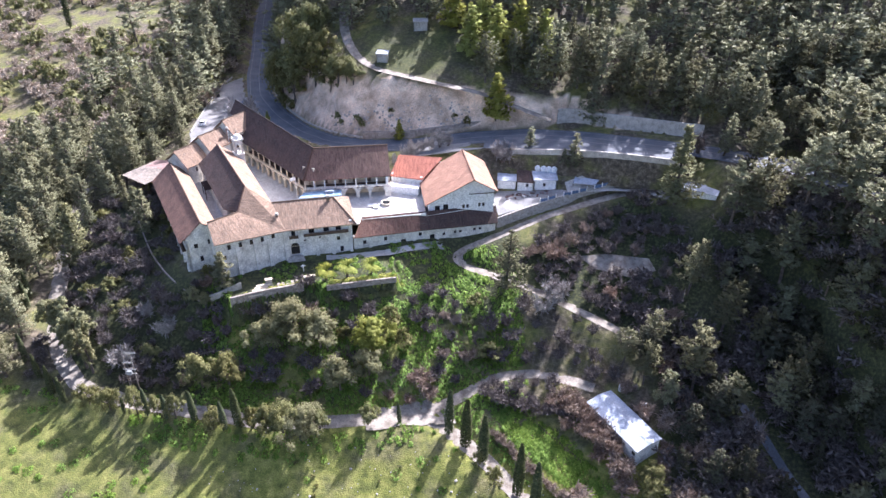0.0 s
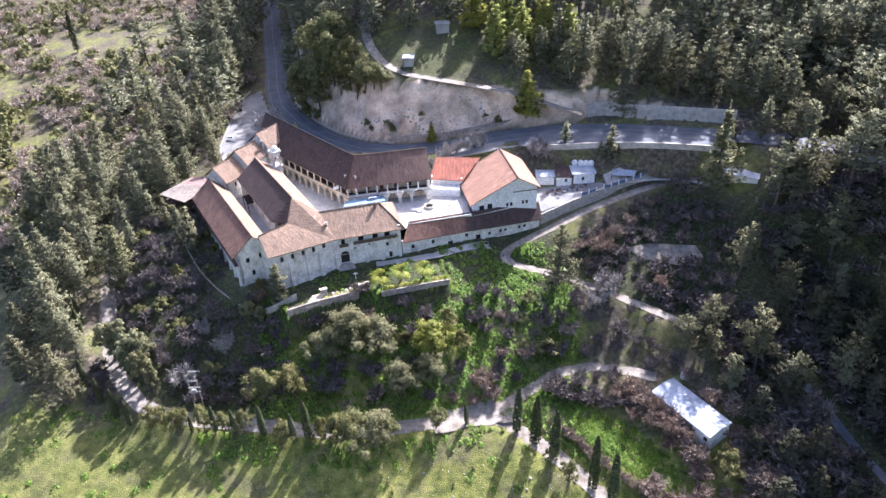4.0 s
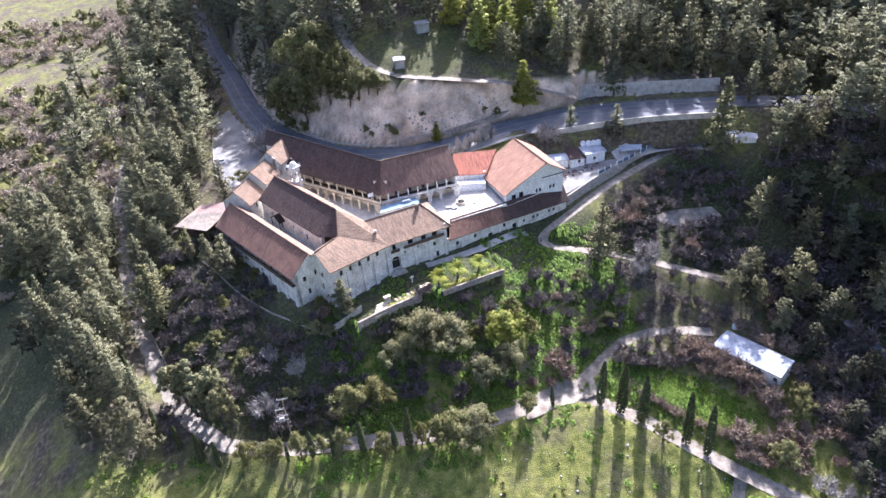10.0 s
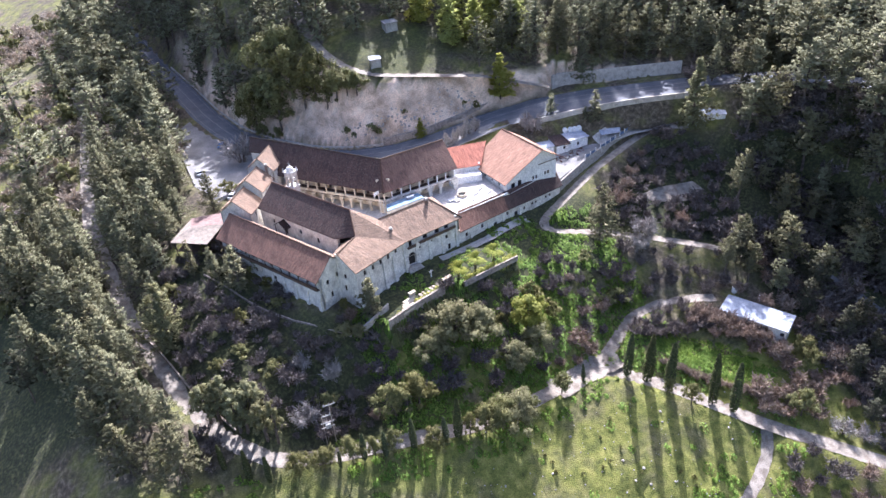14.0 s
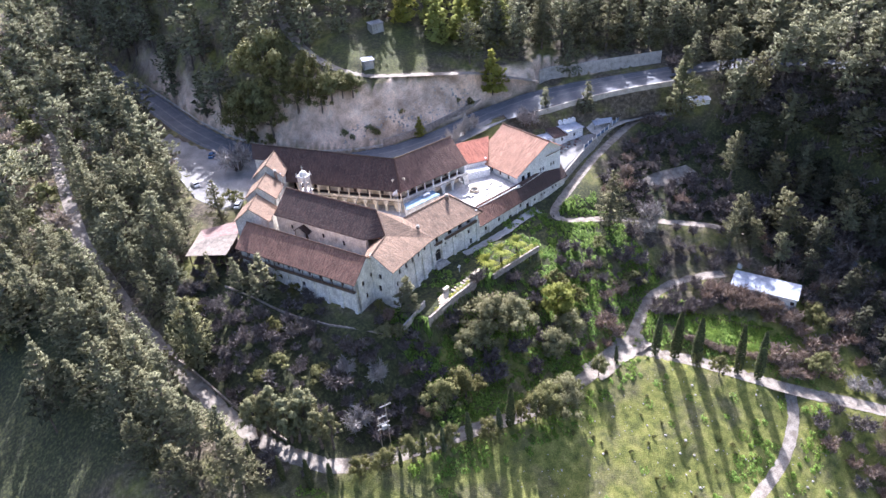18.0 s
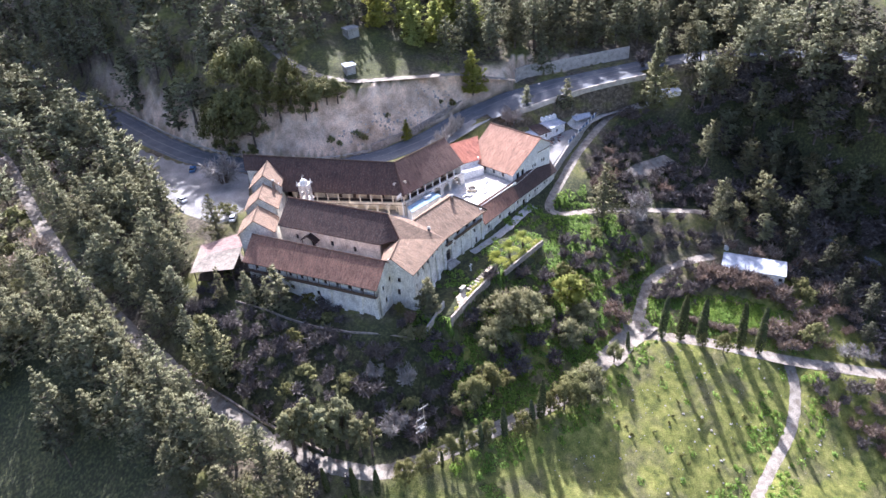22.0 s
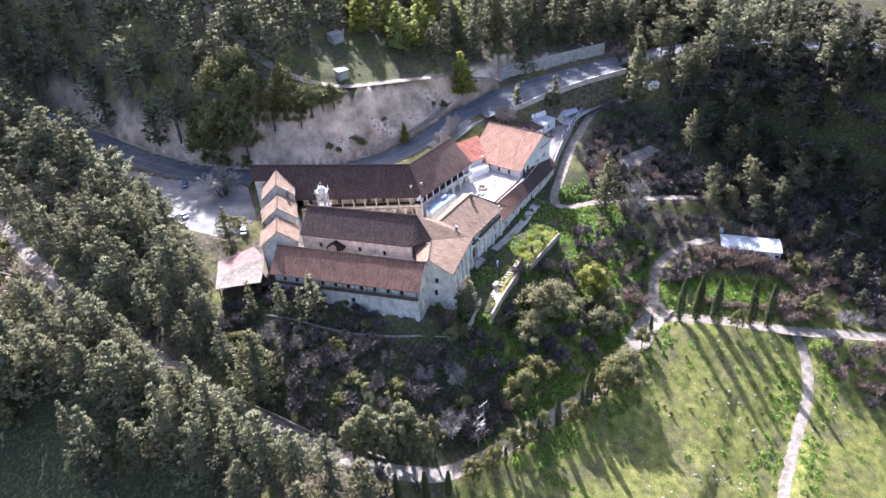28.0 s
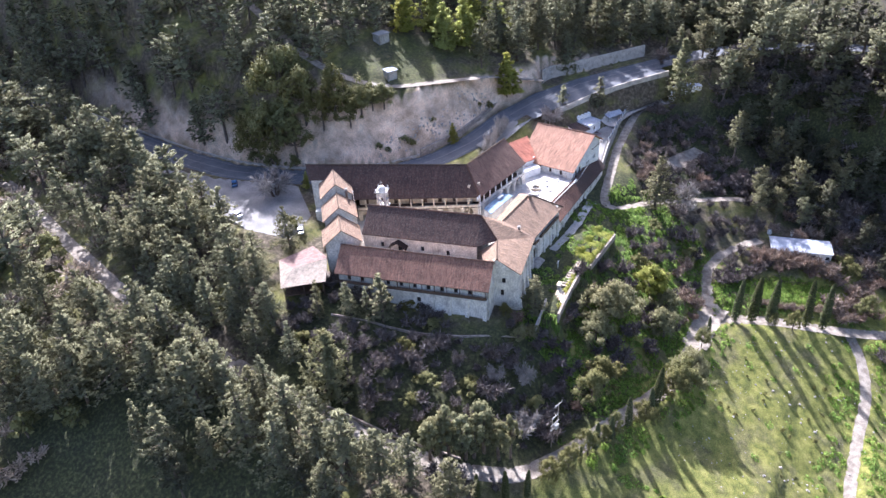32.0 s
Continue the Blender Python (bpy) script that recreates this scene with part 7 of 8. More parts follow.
for k, (x, y, z) in enumerate(foot):
    low = (8.6, 9.2, 9.4, 9.4, 9.0, 12.0)[k]
    rows_.append([bm.verts.new((x + 0.25 * w + 0.3 * math.sin(5 * k + w), y - 3.4 * w + 0.2 * math.sin(3 * k + 2 * w), z + (low - z) * w ** 1.2)) for w in (0, 0.25, 0.5, 0.75, 1.0)])
for a, b in zip(rows_, rows_[1:]):
    for j in range(4):
        bm.faces.new((a[j], a[j + 1], b[j + 1], b[j])).smooth = True
bmesh.ops.recalc_face_normals(bm, faces=bm.faces)
whole("bank", bm, bpy.data.materials["hillside"], "grassy bank below the roadside wall", "bank", kind="structure")
ribbon("drive", ((64, 172.5, 9.4), (58, 177.4, 8.7), (50, 178.8, 8.3), (42, 178.4, 7.9), (36, 177.6, 7.4)), 2.5, PALE_CONCRETE, "grey concrete drive from the gate to the yard", 0.09)
ribbon("track_wood", [(x, y, ground(x, y)) for x, y, _ in WOOD_TRACK], 1.1, ASPHALT, "grey track climbing through the dark wood", 0.12, step=1.0)
bm = bmesh.new()
clear_in = [(x * 0.92 + 49 * 0.08, y * 0.92 + 154.4 * 0.08) for x, y in CLEARING]
ring = [bm.verts.new((x + 0.4 * math.sin(3 * k), y, ground(x, y) + 0.12)) for k, (x, y) in enumerate(clear_in)]
mid = [bm.verts.new((0.5 * (x + 49), 0.5 * (y + 154.4), ground(0.5 * (x + 49), 0.5 * (y + 154.4)) + 0.14)) for x, y in clear_in]
top = bm.verts.new((49, 154.4, ground(49, 154.4) + 0.14))
for k in range(6):
    j = (k + 1) % 6
    bm.faces.new((ring[k], ring[j], mid[j], mid[k])).smooth = True
    bm.faces.new((mid[k], mid[j], top)).smooth = True
bmesh.ops.recalc_face_normals(bm, faces=bm.faces)
whole("clearing", bm, DIRT, "bare trodden clearing in the gully", "clearing", kind="structure")
ribbon("apron", [(x, y, ground(x, y)) for x, y in ((-28.5, 150.0), (-21.0, 151.2), (-12.9, 153.2), (-5.5, 155.8), (2.5, 158.6))], 1.1, CONCRETE, "grey concrete apron along the foot of the front", 0.07, ragged=0.3, category="pavement")
# yard surface behind the wall
bm = bmesh.new()
quad(bm, (17.0, 166.3, 5.4), (27.2, 171.2, 6.3), (42.4, 177.2, 7.4), (53.5, 180.2, 8.0), (50, 182.0, 8.4), (38, 181.5, 7.6), (20, 182, 6.6), (15.8, 176, 6.0))
bmesh.ops.triangulate(bm, faces=bm.faces)
thicken(bm, 0.4)
whole("yard_floor", bm, LOT, "pale concrete yard beside the east building", "floor", kind="structure")
bm = bmesh.new()
quad(bm, (-10, 188.0, 12.42), (15, 192.0, 14.25), (14, 196, 14.35), (-10, 194.5, 12.5))
bmesh.ops.triangulate(bm, faces=bm.faces)
thicken(bm, 0.3)
whole("verge", bm, LOT, "dusty roadside strip behind the east range", "verge", kind="structure")


# ---- outbuildings ----
def small_house(name, x, y, z, size, turn, roof_mat, wall_mat, label, pitch=0.4, over=0.25, group="", windows=()):
    """A plain block with a lean-to roof; windows: metres along the front."""
    w, d, h = size
    ob = thing(name, (x, y, z), label, "building", group)
    m = pose(x, y, 0, 0, 0, turn)
    c = [(m @ Vector((sx * w / 2, sy * d / 2, 0))).to_2d() for sx, sy in ((-1, -1), (1, -1), (1, 1), (-1, 1))]
    holes = [(s, s + 0.8, z + 1.0, z + 2.0, 0) for s in windows]
    for k in range(4):
        bm = bmesh.new()
        tops = {0: (h, h), 1: (h, h + pitch), 2: (h + pitch, h + pitch), 3: (h + pitch, h)}[k]
        length = (c[(k + 1) % 4] - c[k]).length
        wall_panel(bm, c[k], c[(k + 1) % 4], z - 1.2, ((0, z + tops[0]), (length, z + tops[1])), 0.25, holes if k == 0 else ())
        part("wall", bm, wall_mat, ob)
    if holes:
        window_set(c[0], c[1], holes, ob, 0.12)
    bm = bmesh.new()
    slope_ = pitch / d
    o = [(m @ Vector((sx * (w / 2 + over), sy * (d / 2 + over), 0))) for sx, sy in ((-1, -1), (1, -1), (1, 1), (-1, 1))]
    zs = [z + h - slope_ * over, z + h - slope_ * over, z + h + pitch + slope_ * over, z + h + pitch + slope_ * over]
    if roof_mat in (TILE_DARK, TILE_OLD, TILE_RED):
        bm.free()
        roof_plane("roof", [(o[k].x, o[k].y, zs[k] + 0.2) for k in (2, 3, 0, 1)], roof_mat, ob, 0.16)
    else:
        quad(bm, *[(o[k].x, o[k].y, zs[k] + 0.02) for k in range(4)])
        thicken(bm, -0.12)
        part("roof", bm, roof_mat, ob)
    return ob


small_house("outbuilding", 31.2, 181.0, 7.2, (6.6, 4.6, 3.0), 0, METAL_WHITE, PLASTER_NEW, "white flat-roofed outbuilding in the yard", windows=(2.6,))
small_house("outbuilding", 25.6, 181.2, 7.0, (4.6, 5.2, 2.4), -4, TILE_DARK, PLASTER_NEW, "small white outbuilding with a dark tile roof", 1.0, windows=(2.4,))
small_house("outbuilding", 20.3, 181.2, 6.8, (5.2, 3.4, 2.6), -6, METAL_WHITE, PLASTER_NEW, "low white outbuilding beside the yard")
small_house("white_house", 71.2, 168.6, 10.5, (11.0, 3.4, 3.0), -30, METAL_WHITE, PLASTER_NEW, "low white house with a pale roof beside the gate", 0.5, windows=(2.5, 6.0))
small_house("gate_lodge", 62.0, 177.4, 8.8, (3.0, 2.2, 1.6), -22, METAL_WHITE, PLASTER_NEW, "small white lodge beside the gate")
small_house("hut", -18.4, 222.6, ground(-18.4, 222.6) + 0.1, (3.4, 2.6, 2.2), -8, METAL_WHITE, CONCRETE, "small hut with a pale sheet roof beside the track", 0.3)
small_house("field_hut", -6.6, 240.0, ground(-6.6, 240.0) + 0.1, (4.6, 3.2, 2.4), 4, CONCRETE, CONCRETE, "grey shed on the clearing", 0.3)
for k, (x, y) in enumerate(((29.4, 184.3), (31.1, 183.9), (32.6, 183.6), (34.1, 183.5))):
    TANK = thing("water_tank", (x, y, 10.0), "white round water tank on a stand", "tank", "water tanks")
    bm = bmesh.new()
    box(bm, (x, y, ground(x, y) - 0.2), (1.1, 1.1, max(0.6, 10.3 - ground(x, y))), -15, 0.03)
    part("stand", bm, CONCRETE, TANK)
    bm = bmesh.new()
    bmesh.ops.create_uvsphere(bm, u_segments=16, v_segments=10, radius=0.95, matrix=Matrix.Translation((x, y, 11.1)) @ Matrix.Diagonal((1, 1, 1.2, 1)))
    part("tank", bm, PLASTER_NEW, TANK)
    bm = bmesh.new()
    rod(bm, (x, y, 11.9), (x, y, 12.05), 0.2)
    part("lid", bm, CONCRETE, TANK)
bm = bmesh.new()
quad(bm, (38.9, 178.4, 9.6), (45.2, 176.9, 9.8), (47.0, 179.6, 10.4), (40.3, 181.6, 10.4))
thicken(bm, 0.08)
SH = thing("sheet_shelter", (43, 179, 7.6), "low lean-to of pale corrugated sheet", "shelter")
part("roof_sheet", bm, METAL_WHITE, SH)
for x, y in ((39.2, 178.6), (45.0, 177.2), (46.6, 179.5), (40.4, 181.2)):
    bm = bmesh.new()
    rod(bm, (x, y, 6.5), (x, y, 10.0), 0.07)
    part("post", bm, WOOD_DARK, SH)
# stacked clutter in the yard
CLUT = thing("builders_heap", (27, 174, 6.4), "heap of timber, crates and rubble in the yard", "clutter")
rr = random.Random(5)
for k in range(46):
    bm = bmesh.new()
    x = 20.0 + 12 * rr.random()
    y = 174.2 + 0.12 * (x - 20) + 2.6 * rr.random()
    s = (rr.uniform(0.3, 1.6), rr.uniform(0.2, 0.7), rr.uniform(0.15, 0.7))
    box(bm, (x, y, 5.9 + 0.06 * (x - 20)), s, rr.uniform(0, 180), 0.03)
    part("crate" if k % 3 else "plank", bm, (WOOD_DARK, SHEET_PINK, CONCRETE, TILE_OLD)[k % 4], CLUT)

# yard fence with blue mesh panels
FENCE_BLUE = material("faded_blue_paint", ((0.07, 0.12, 0.22), (0.12, 0.18, 0.30)), 1.0, 0.7)
YF = thing("yard_fence", (38, 175.5, 8.2), "post fence with faded blue panels on the yard wall", "fence")
for k in range(11):
    w = k / 10
    x, y, z = 29 + 23 * w, 171.6 + 7.6 * w, 6.7 + 2.6 * w
    bm = bmesh.new()
    box(bm, (x, y, z), (0.25, 0.25, 1.5), 18, 0.03)
    part("post", bm, PLASTER_NEW, YF)
    if k < 10 and k not in (2, 6):
        bm = bmesh.new()
        box(bm, (x + 1.15, y + 0.38, z + 0.25), (2.0, 0.05, 0.9), 18.3, 0.01)
        part("panel", bm, FENCE_BLUE, YF)

# long shed with a sheet-metal roof
SHED = thing("shed", (42.7, 110.9, -18.6), "long farm shed with a shiny sheet-metal roof", "building")
W_, S_, E_, N_ = Vector((35.4, 116.5)), Vector((43.7, 101.6)), Vector((50.0, 105.2)), Vector((41.8, 120.1))
for a, b, za_, zb_ in ((W_, S_, -16.0, -16.0), (S_, E_, -16.0, -15.4), (E_, N_, -15.4, -15.4), (N_, W_, -15.4, -16.0)):
    o = (b - a).normalized()
    inn = Vector((-o.y, o.x)) * 0.35
    length = (b - a).length
    hs = [(3 + 4 * k, 4 + 4 * k, -18.0, -16.9, 0) for k in range(4)] if length > 12 else []
    bm = bmesh.new()
    wall_panel(bm, a + inn + o * 0.3, b + inn - o * 0.3, -21.0, ((0, za_ - 0.1), (length, zb_ - 0.1)), 0.2, hs)
    part("wall", bm, PLASTER, SHED)
    window_set(a + inn + o * 0.3, b + inn, hs, SHED, 0.1)
for k in range(9):
    p, q = k / 9, (k + 1) / 9
    a0_, a1_ = W_.lerp(S_, p), W_.lerp(S_, q)
    b0_, b1_ = N_.lerp(E_, p), N_.lerp(E_, q)
    bm = bmesh.new()
    for j in range(8):
        u, v = j / 8, (j + 1) / 8
        d0, d1 = 0.03 * (j % 2), 0.03 * ((j + 1) % 2)
        zu, zv = (-15.85 + 0.4 * e + 0.6 * (1 - abs(2 * e - 1)) for e in (u, v))
        quad(bm, p3(a0_.lerp(b0_, u), zu + d0), p3(a1_.lerp(b1_, u), zu + d0), p3(a1_.lerp(b1_, v), zv + d1), p3(a0_.lerp(b0_, v), zv + d1))
    bmesh.ops.remove_doubles(bm, verts=bm.verts, dist=0.001)
    bmesh.ops.recalc_face_normals(bm, faces=bm.faces)
    thicken(bm, 0.03)
    part("roof_sheet", bm, METAL_WHITE, SHED)
for x, y, r in ((44.5, 121.0, 0.7), (48.6, 115.6, 0.6)):
    TK = thing("water_tank", (x, y, ground(x, y)), "pale round water tank behind the shed", "tank")
    bm = bmesh.new()
    rod(bm, (x, y, ground(x, y) - 0.3), (x, y, ground(x, y) + 1.5), r, sides=16)
    part("tank", bm, PLASTER_NEW, TK)
    bm = bmesh.new()
    rod(bm, (x, y, ground(x, y) + 1.5), (x, y, ground(x, y) + 1.65), r * 0.5, sides=12)
    part("lid", bm, CONCRETE, TK)

# power pole with its transformer
PX, PY = -69.2, 117.6
PZ = ground(PX, PY)
POLE = thing("power_pole", (PX, PY, PZ), "twin-legged grey power pole with transformer", "pole")
for dx in (-1.0, 1.0):
    bm = bmesh.new()
    rod(bm, (PX + dx, PY, PZ - 0.5), (PX + dx, PY, PZ + (11.2 if dx > 0 else 8.0)), 0.13, 0.09)
    part("leg", bm, STONE_BROWN, POLE)
for z, w in ((6.3, 2.8), (5.0, 2.8), (11.0, 2.6), (8.2, 2.2)):
    bm = bmesh.new()
    box(bm, (PX + (1.0 if z > 10 else 0), PY, PZ + z), (w, 0.18, 0.2), 0, 0.02)
    part("crossarm", bm, CONCRETE, POLE)
bm = bmesh.new()
box(bm, (PX, PY - 0.4, PZ + 5.2), (1.1, 0.7, 1.1), 0, 0.08)
part("transformer", bm, CONCRETE, POLE, "grey ribbed transformer")
for k in range(6):
    bm = bmesh.new()
    x = PX + (1.0 - 1.1 + 1.1 * (k % 3)) if k < 3 else PX - 0.8 + 0.8 * (k % 3)
    rod(bm, (x, PY, PZ + (11.2 if k < 3 else 8.4)), (x, PY, PZ + (11.6 if k < 3 else 8.9)), 0.09, 0.06)
    part("insulator", bm, CONCRETE, POLE)

# ---- garden in front ----
for k, (x, y) in enumerate(((-40.9, 138.4), (-31.2, 140.0))):
    GP = thing("gate_pillar", (x, y, 1.0), "white-capped stone gate pillar of the garden", "pillar")
    bm = bmesh.new()
    box(bm, (x, y, -0.6), (1.5 if k == 0 else 2.6, 0.7, 2.9), 20, 0.06)
    part("shaft", bm, STONE_GREY, GP)
    bm = bmesh.new()
    box(bm, (x, y, 2.3), (1.8 if k == 0 else 3.0, 0.95, 0.16), 20, 0.03)
    part("cap", bm, STONE_CREAM, GP)
for k in range(5):
    bm = bmesh.new()
    box(bm, (-42.2 - 0.35 * k, 137.2 - 0.75 * k + 0.4, 0.9 - 0.16 * k), (3.2, 0.9, 0.3), 22, 0.03)
    whole("garden_step", bm, STONE_CREAM, "worn pale stone step of the garden stair", "step", "garden steps")
CROSS = thing("stone_cross", (-33.5, 144.4, 1.2), "white stone cross on the lawn", "cross")
bm = bmesh.new()
box(bm, (-33.5, 144.4, 0.4), (0.22, 0.2, 2.4), 15, 0.02)
part("upright", bm, PLASTER_NEW, CROSS)
bm = bmesh.new()
box(bm, (-33.5, 144.4, 2.25), (1.1, 0.2, 0.22), 15, 0.02)
part("arm", bm, PLASTER_NEW, CROSS)
PAVE = thing("grave_plot", (-36.0, 140.0, 1.1), "row of pale stone slabs in the garden bed", "slabs")
for k in range(7):
    bm = bmesh.new()
    box(bm, (-38.6 + 1.05 * k, 138.5 + 0.36 * k, ground(-38.6 + 1.05 * k, 139.3 + 0.36 * k) - 0.15), (0.75, 1.7, 0.55), 20, 0.04)
    part("slab", bm, STONE_BROWN, PAVE)


def palm(x, y, h, fronds=46, reach=4.0):
    """A date palm: ringed trunk and arching feathered fronds."""
    z = ground(x, y)
    ob = thing("palm_tree", (x, y, z), "short date palm with arching yellow-green fronds", "palm", "garden palms")
    bm = bmesh.new()
    for k in range(6):
        rod(bm, (x, y, z - 0.3 + h * k / 6), (x, y, z - 0.3 + h * (k + 1.1) / 6), 0.36, 0.28, 9)
    part("trunk", bm, BARK, ob)
    vs, fs, off = [], [], 0
    for k in range(fronds):
        an, lift = k * 2.4, 0.1 + 1.25 * ((k * 0.618) % 1)
        length = reach * rng.uniform(0.8, 1.15)
        old = None
        for j in range(9):
            w = j / 8
            r = length * w * math.cos(lift) ** 0.5
            zz = z + h + length * (math.sin(lift) * w - 0.75 * w * w)
            c = np.array([x + math.cos(an) * r, y + math.sin(an) * r, zz])
            if old is not None:
                side = np.array([-math.sin(an), math.cos(an), 0])
                wid = 0.42 * math.sin(math.pi * min(1, w + 0.12))
                for sgn in (-1, 1):
                    tip = (c + old) / 2 + side * sgn * wid + np.array([math.cos(an) * 0.2, math.sin(an) * 0.2, -0.18])
                    vs += [old, c, tip]
                    fs.append((off, off + 1, off + 2))
                    off += 3
            old = c
    me = raw_mesh("crown", np.array(vs) - np.array([x, y, z]), np.array(fs), PALM_LEAF)
    c = new("crown", me)
    c.parent = ob


for x, y, h in ((-27.4, 141.2, 2.9), (-22.2, 142.4, 3.3), (-16.4, 143.6, 3.0)):
    palm(x, y, h)
hedge = [(-45.5 + 0.7 * k + rr.uniform(-0.3, 0.3), 134.6 + 0.28 * k + rr.uniform(-0.3, 0.5), rr.uniform(0.5, 0.9), rr.uniform(0.6, 1.2)) for k in range(18)]
hedge += [(-26 + 0.6 * k + rr.uniform(-0.3, 0.3), 140.2 + 0.12 * k + rr.uniform(-0.2, 0.5), rr.uniform(0.5, 1.0), rr.uniform(0.25, 0.6)) for k in range(30)]
herb_patch("garden_hedge", hedge, YOUNG_LEAF, "clipped bright hedge along the garden wall", 60, 0.3)

creeper = [(-49.5 + 17.5 * w + rr.uniform(-0.3, 0.3), 131.6 + 6.0 * w + rr.uniform(-0.4, 0.2), rr.uniform(0.5, 0.9), rr.uniform(0.7, 1.5)) for w in [k / 40 for k in range(41)]]
creeper += [(-27 + 17 * w + rr.uniform(-0.3, 0.3), 138.2 + 3.8 * w + rr.uniform(-0.4, 0.2), rr.uniform(0.5, 0.9), rr.uniform(0.5, 1.0)) for w in [k / 36 for k in range(37)]]
herb_patch("wall_creeper", creeper, OAK_LEAF, "green creeper growing up the garden walls", 46, 0.3)

# field: stones and molehill tufts
bm = bmesh.new()
for k in range(300):
    x, y = rr.uniform(-48, 24), rr.uniform(66, 108)
    r = rr.uniform(0.08, 0.24) if k % 6 else rr.uniform(0.25, 0.45)
    bmesh.ops.create_icosphere(bm, subdivisions=1, radius=r, matrix=pose(x, y, ground(x, y) + r * 0.2, 0, 0, rr.uniform(0, 360)) @ Matrix.Diagonal((1, rr.uniform(0.6, 1), 0.6, 1)))
tagged(whole("field_stones", bm, STONE_GREY, "scattered pale stones in the grass", "stones"), kind="stuff")
for k in range(30):
    x, y = rr.uniform(-32, 14), rr.uniform(74, 104)
    plant("bush", x, y, rr.uniform(0.7, 1.2), 0.8, label="small dark tussock in the field")
# fence of the plot beside the shed track
PF = thing("plot_fence", (26, 109, -20), "rough paling fence round the green plot", "fence")
for k in range(26):
    w = k / 25
    x, y = 19.5 + 13.0 * w, 117.0 - 13.5 * w
    bm = bmesh.new()
    box(bm, (x, y, ground(x, y) - 0.2), (0.12, 0.08, rr.uniform(1.2, 1.6)), 46, 0.01)
    part("pale", bm, WOOD_DARK, PF)
    if k % 5 == 0 and k < 25:
        x2, y2 = 19.5 + 13.0 * (k + 5) / 25, 117.0 - 13.5 * (k + 5) / 25
        bm = bmesh.new()
        rod(bm, (x, y, ground(x, y) + 0.9), (x2, y2, ground(x2, y2) + 0.9), 0.04)
        part("rail", bm, WOOD_DARK, PF)
plot = [(rr.uniform(11, 40), rr.uniform(93, 119), rr.uniform(0.5, 1.0), rr.uniform(0.15, 0.4)) for _ in range(1500)]
plot = [p for p in plot if float(polygon_distance(np.array(p[0]), np.array(p[1]), PLOT)) < -0.3 and clear_of_roads(p[0], p[1], 0.6)]
herb_patch("plot_grass", plot, HERB_LEAF, "lush green grass of the fenced plot", 34, 0.34)
hedge2 = [(13.2 + 18.5 * w + rr.uniform(-0.5, 0.5), 110.8 - 17.6 * w + rr.uniform(-0.5, 0.5)) for w in [k / 26 for k in range(27)]]
mass("brown_hedge", "brown", [(x, y, rr.uniform(1.5, 2.2), 1.05) for x, y in hedge2], "brown leafless hedge beside the lane", "hedge")
for w in [k / 11 for k in range(12)]:
    plant("shrub", 12.5 + 20 * w + rr.uniform(-0.6, 0.6), 120.4 - 6.5 * w + rr.uniform(-0.8, 0.8), rr.uniform(2.2, 3.4), 1.2)

# flagpole and a lamp in the courtyard
FLAG = thing("flagpole", (-38.2, 166.6, 7.75), "white flagpole with a small flag", "flagpole")
bm = bmesh.new()
rod(bm, (-38.2, 166.6, 7.7), (-38.2, 166.6, 16.2), 0.07, 0.05)
part("pole", bm, PLASTER_NEW, FLAG)
bm = bmesh.new()
for k in range(4):
    quad(bm, (-38.2 - 0.35 * k, 166.6 + 0.08 * math.sin(k), 16.1 - 0.12 * k), (-38.55 - 0.35 * k, 166.6 + 0.08 * math.sin(k + 1), 15.98 - 0.12 * k), (-38.55 - 0.35 * k, 166.6 + 0.08 * math.sin(k + 1), 15.0 - 0.1 * k), (-38.2 - 0.35 * k, 166.6 + 0.08 * math.sin(k), 15.1 - 0.1 * k))
part("flag", bm, PLASTER_NEW, FLAG)
FL2 = thing("mast", (-61.8, 189.5, 8.0), "thin white mast beside the north wing", "mast")
bm = bmesh.new()
rod(bm, (-61.8, 189.5, 8.0), (-61.8, 189.5, 19.0), 0.08, 0.05)
part("pole", bm, PLASTER_NEW, FL2)
bm = bmesh.new()
bmesh.ops.create_icosphere(bm, subdivisions=2, radius=0.18, matrix=Matrix.Translation((-61.8, 189.5, 19.1)))
part("finial", bm, PLASTER_NEW, FL2)
# benches and tables in the courtyard
for x, y, w, d, turn in ((-10.4, 166.2, 1.8, 0.5, 30), (-8.0, 168.2, 1.8, 0.5, 30), (-12.2, 163.6, 1.8, 0.5, 20), (-17.8, 166.0, 2.4, 1.2, 10), (-16.6, 165.0, 1.6, 1.0, 10), (-6.5, 165.4, 1.8, 0.5, 25)):
    BN = thing("bench", (x, y, 7.75), "white stone bench in the courtyard", "bench", "courtyard benches")
    bm = bmesh.new()
    box(bm, (x, y, 8.15), (w, d, 0.12), turn, 0.03)
    part("seat", bm, PLASTER_NEW, BN)
    m = pose(x, y, 0, 0, 0, turn)
    for sx in (-1, 1):
        q = m @ Vector((sx * w * 0.36, 0, 0))
        bm = bmesh.new()
        box(bm, (q.x, q.y, 7.74), (0.16, d * 0.8, 0.42), turn, 0.02)
        part("leg", bm, PLASTER_NEW, BN)


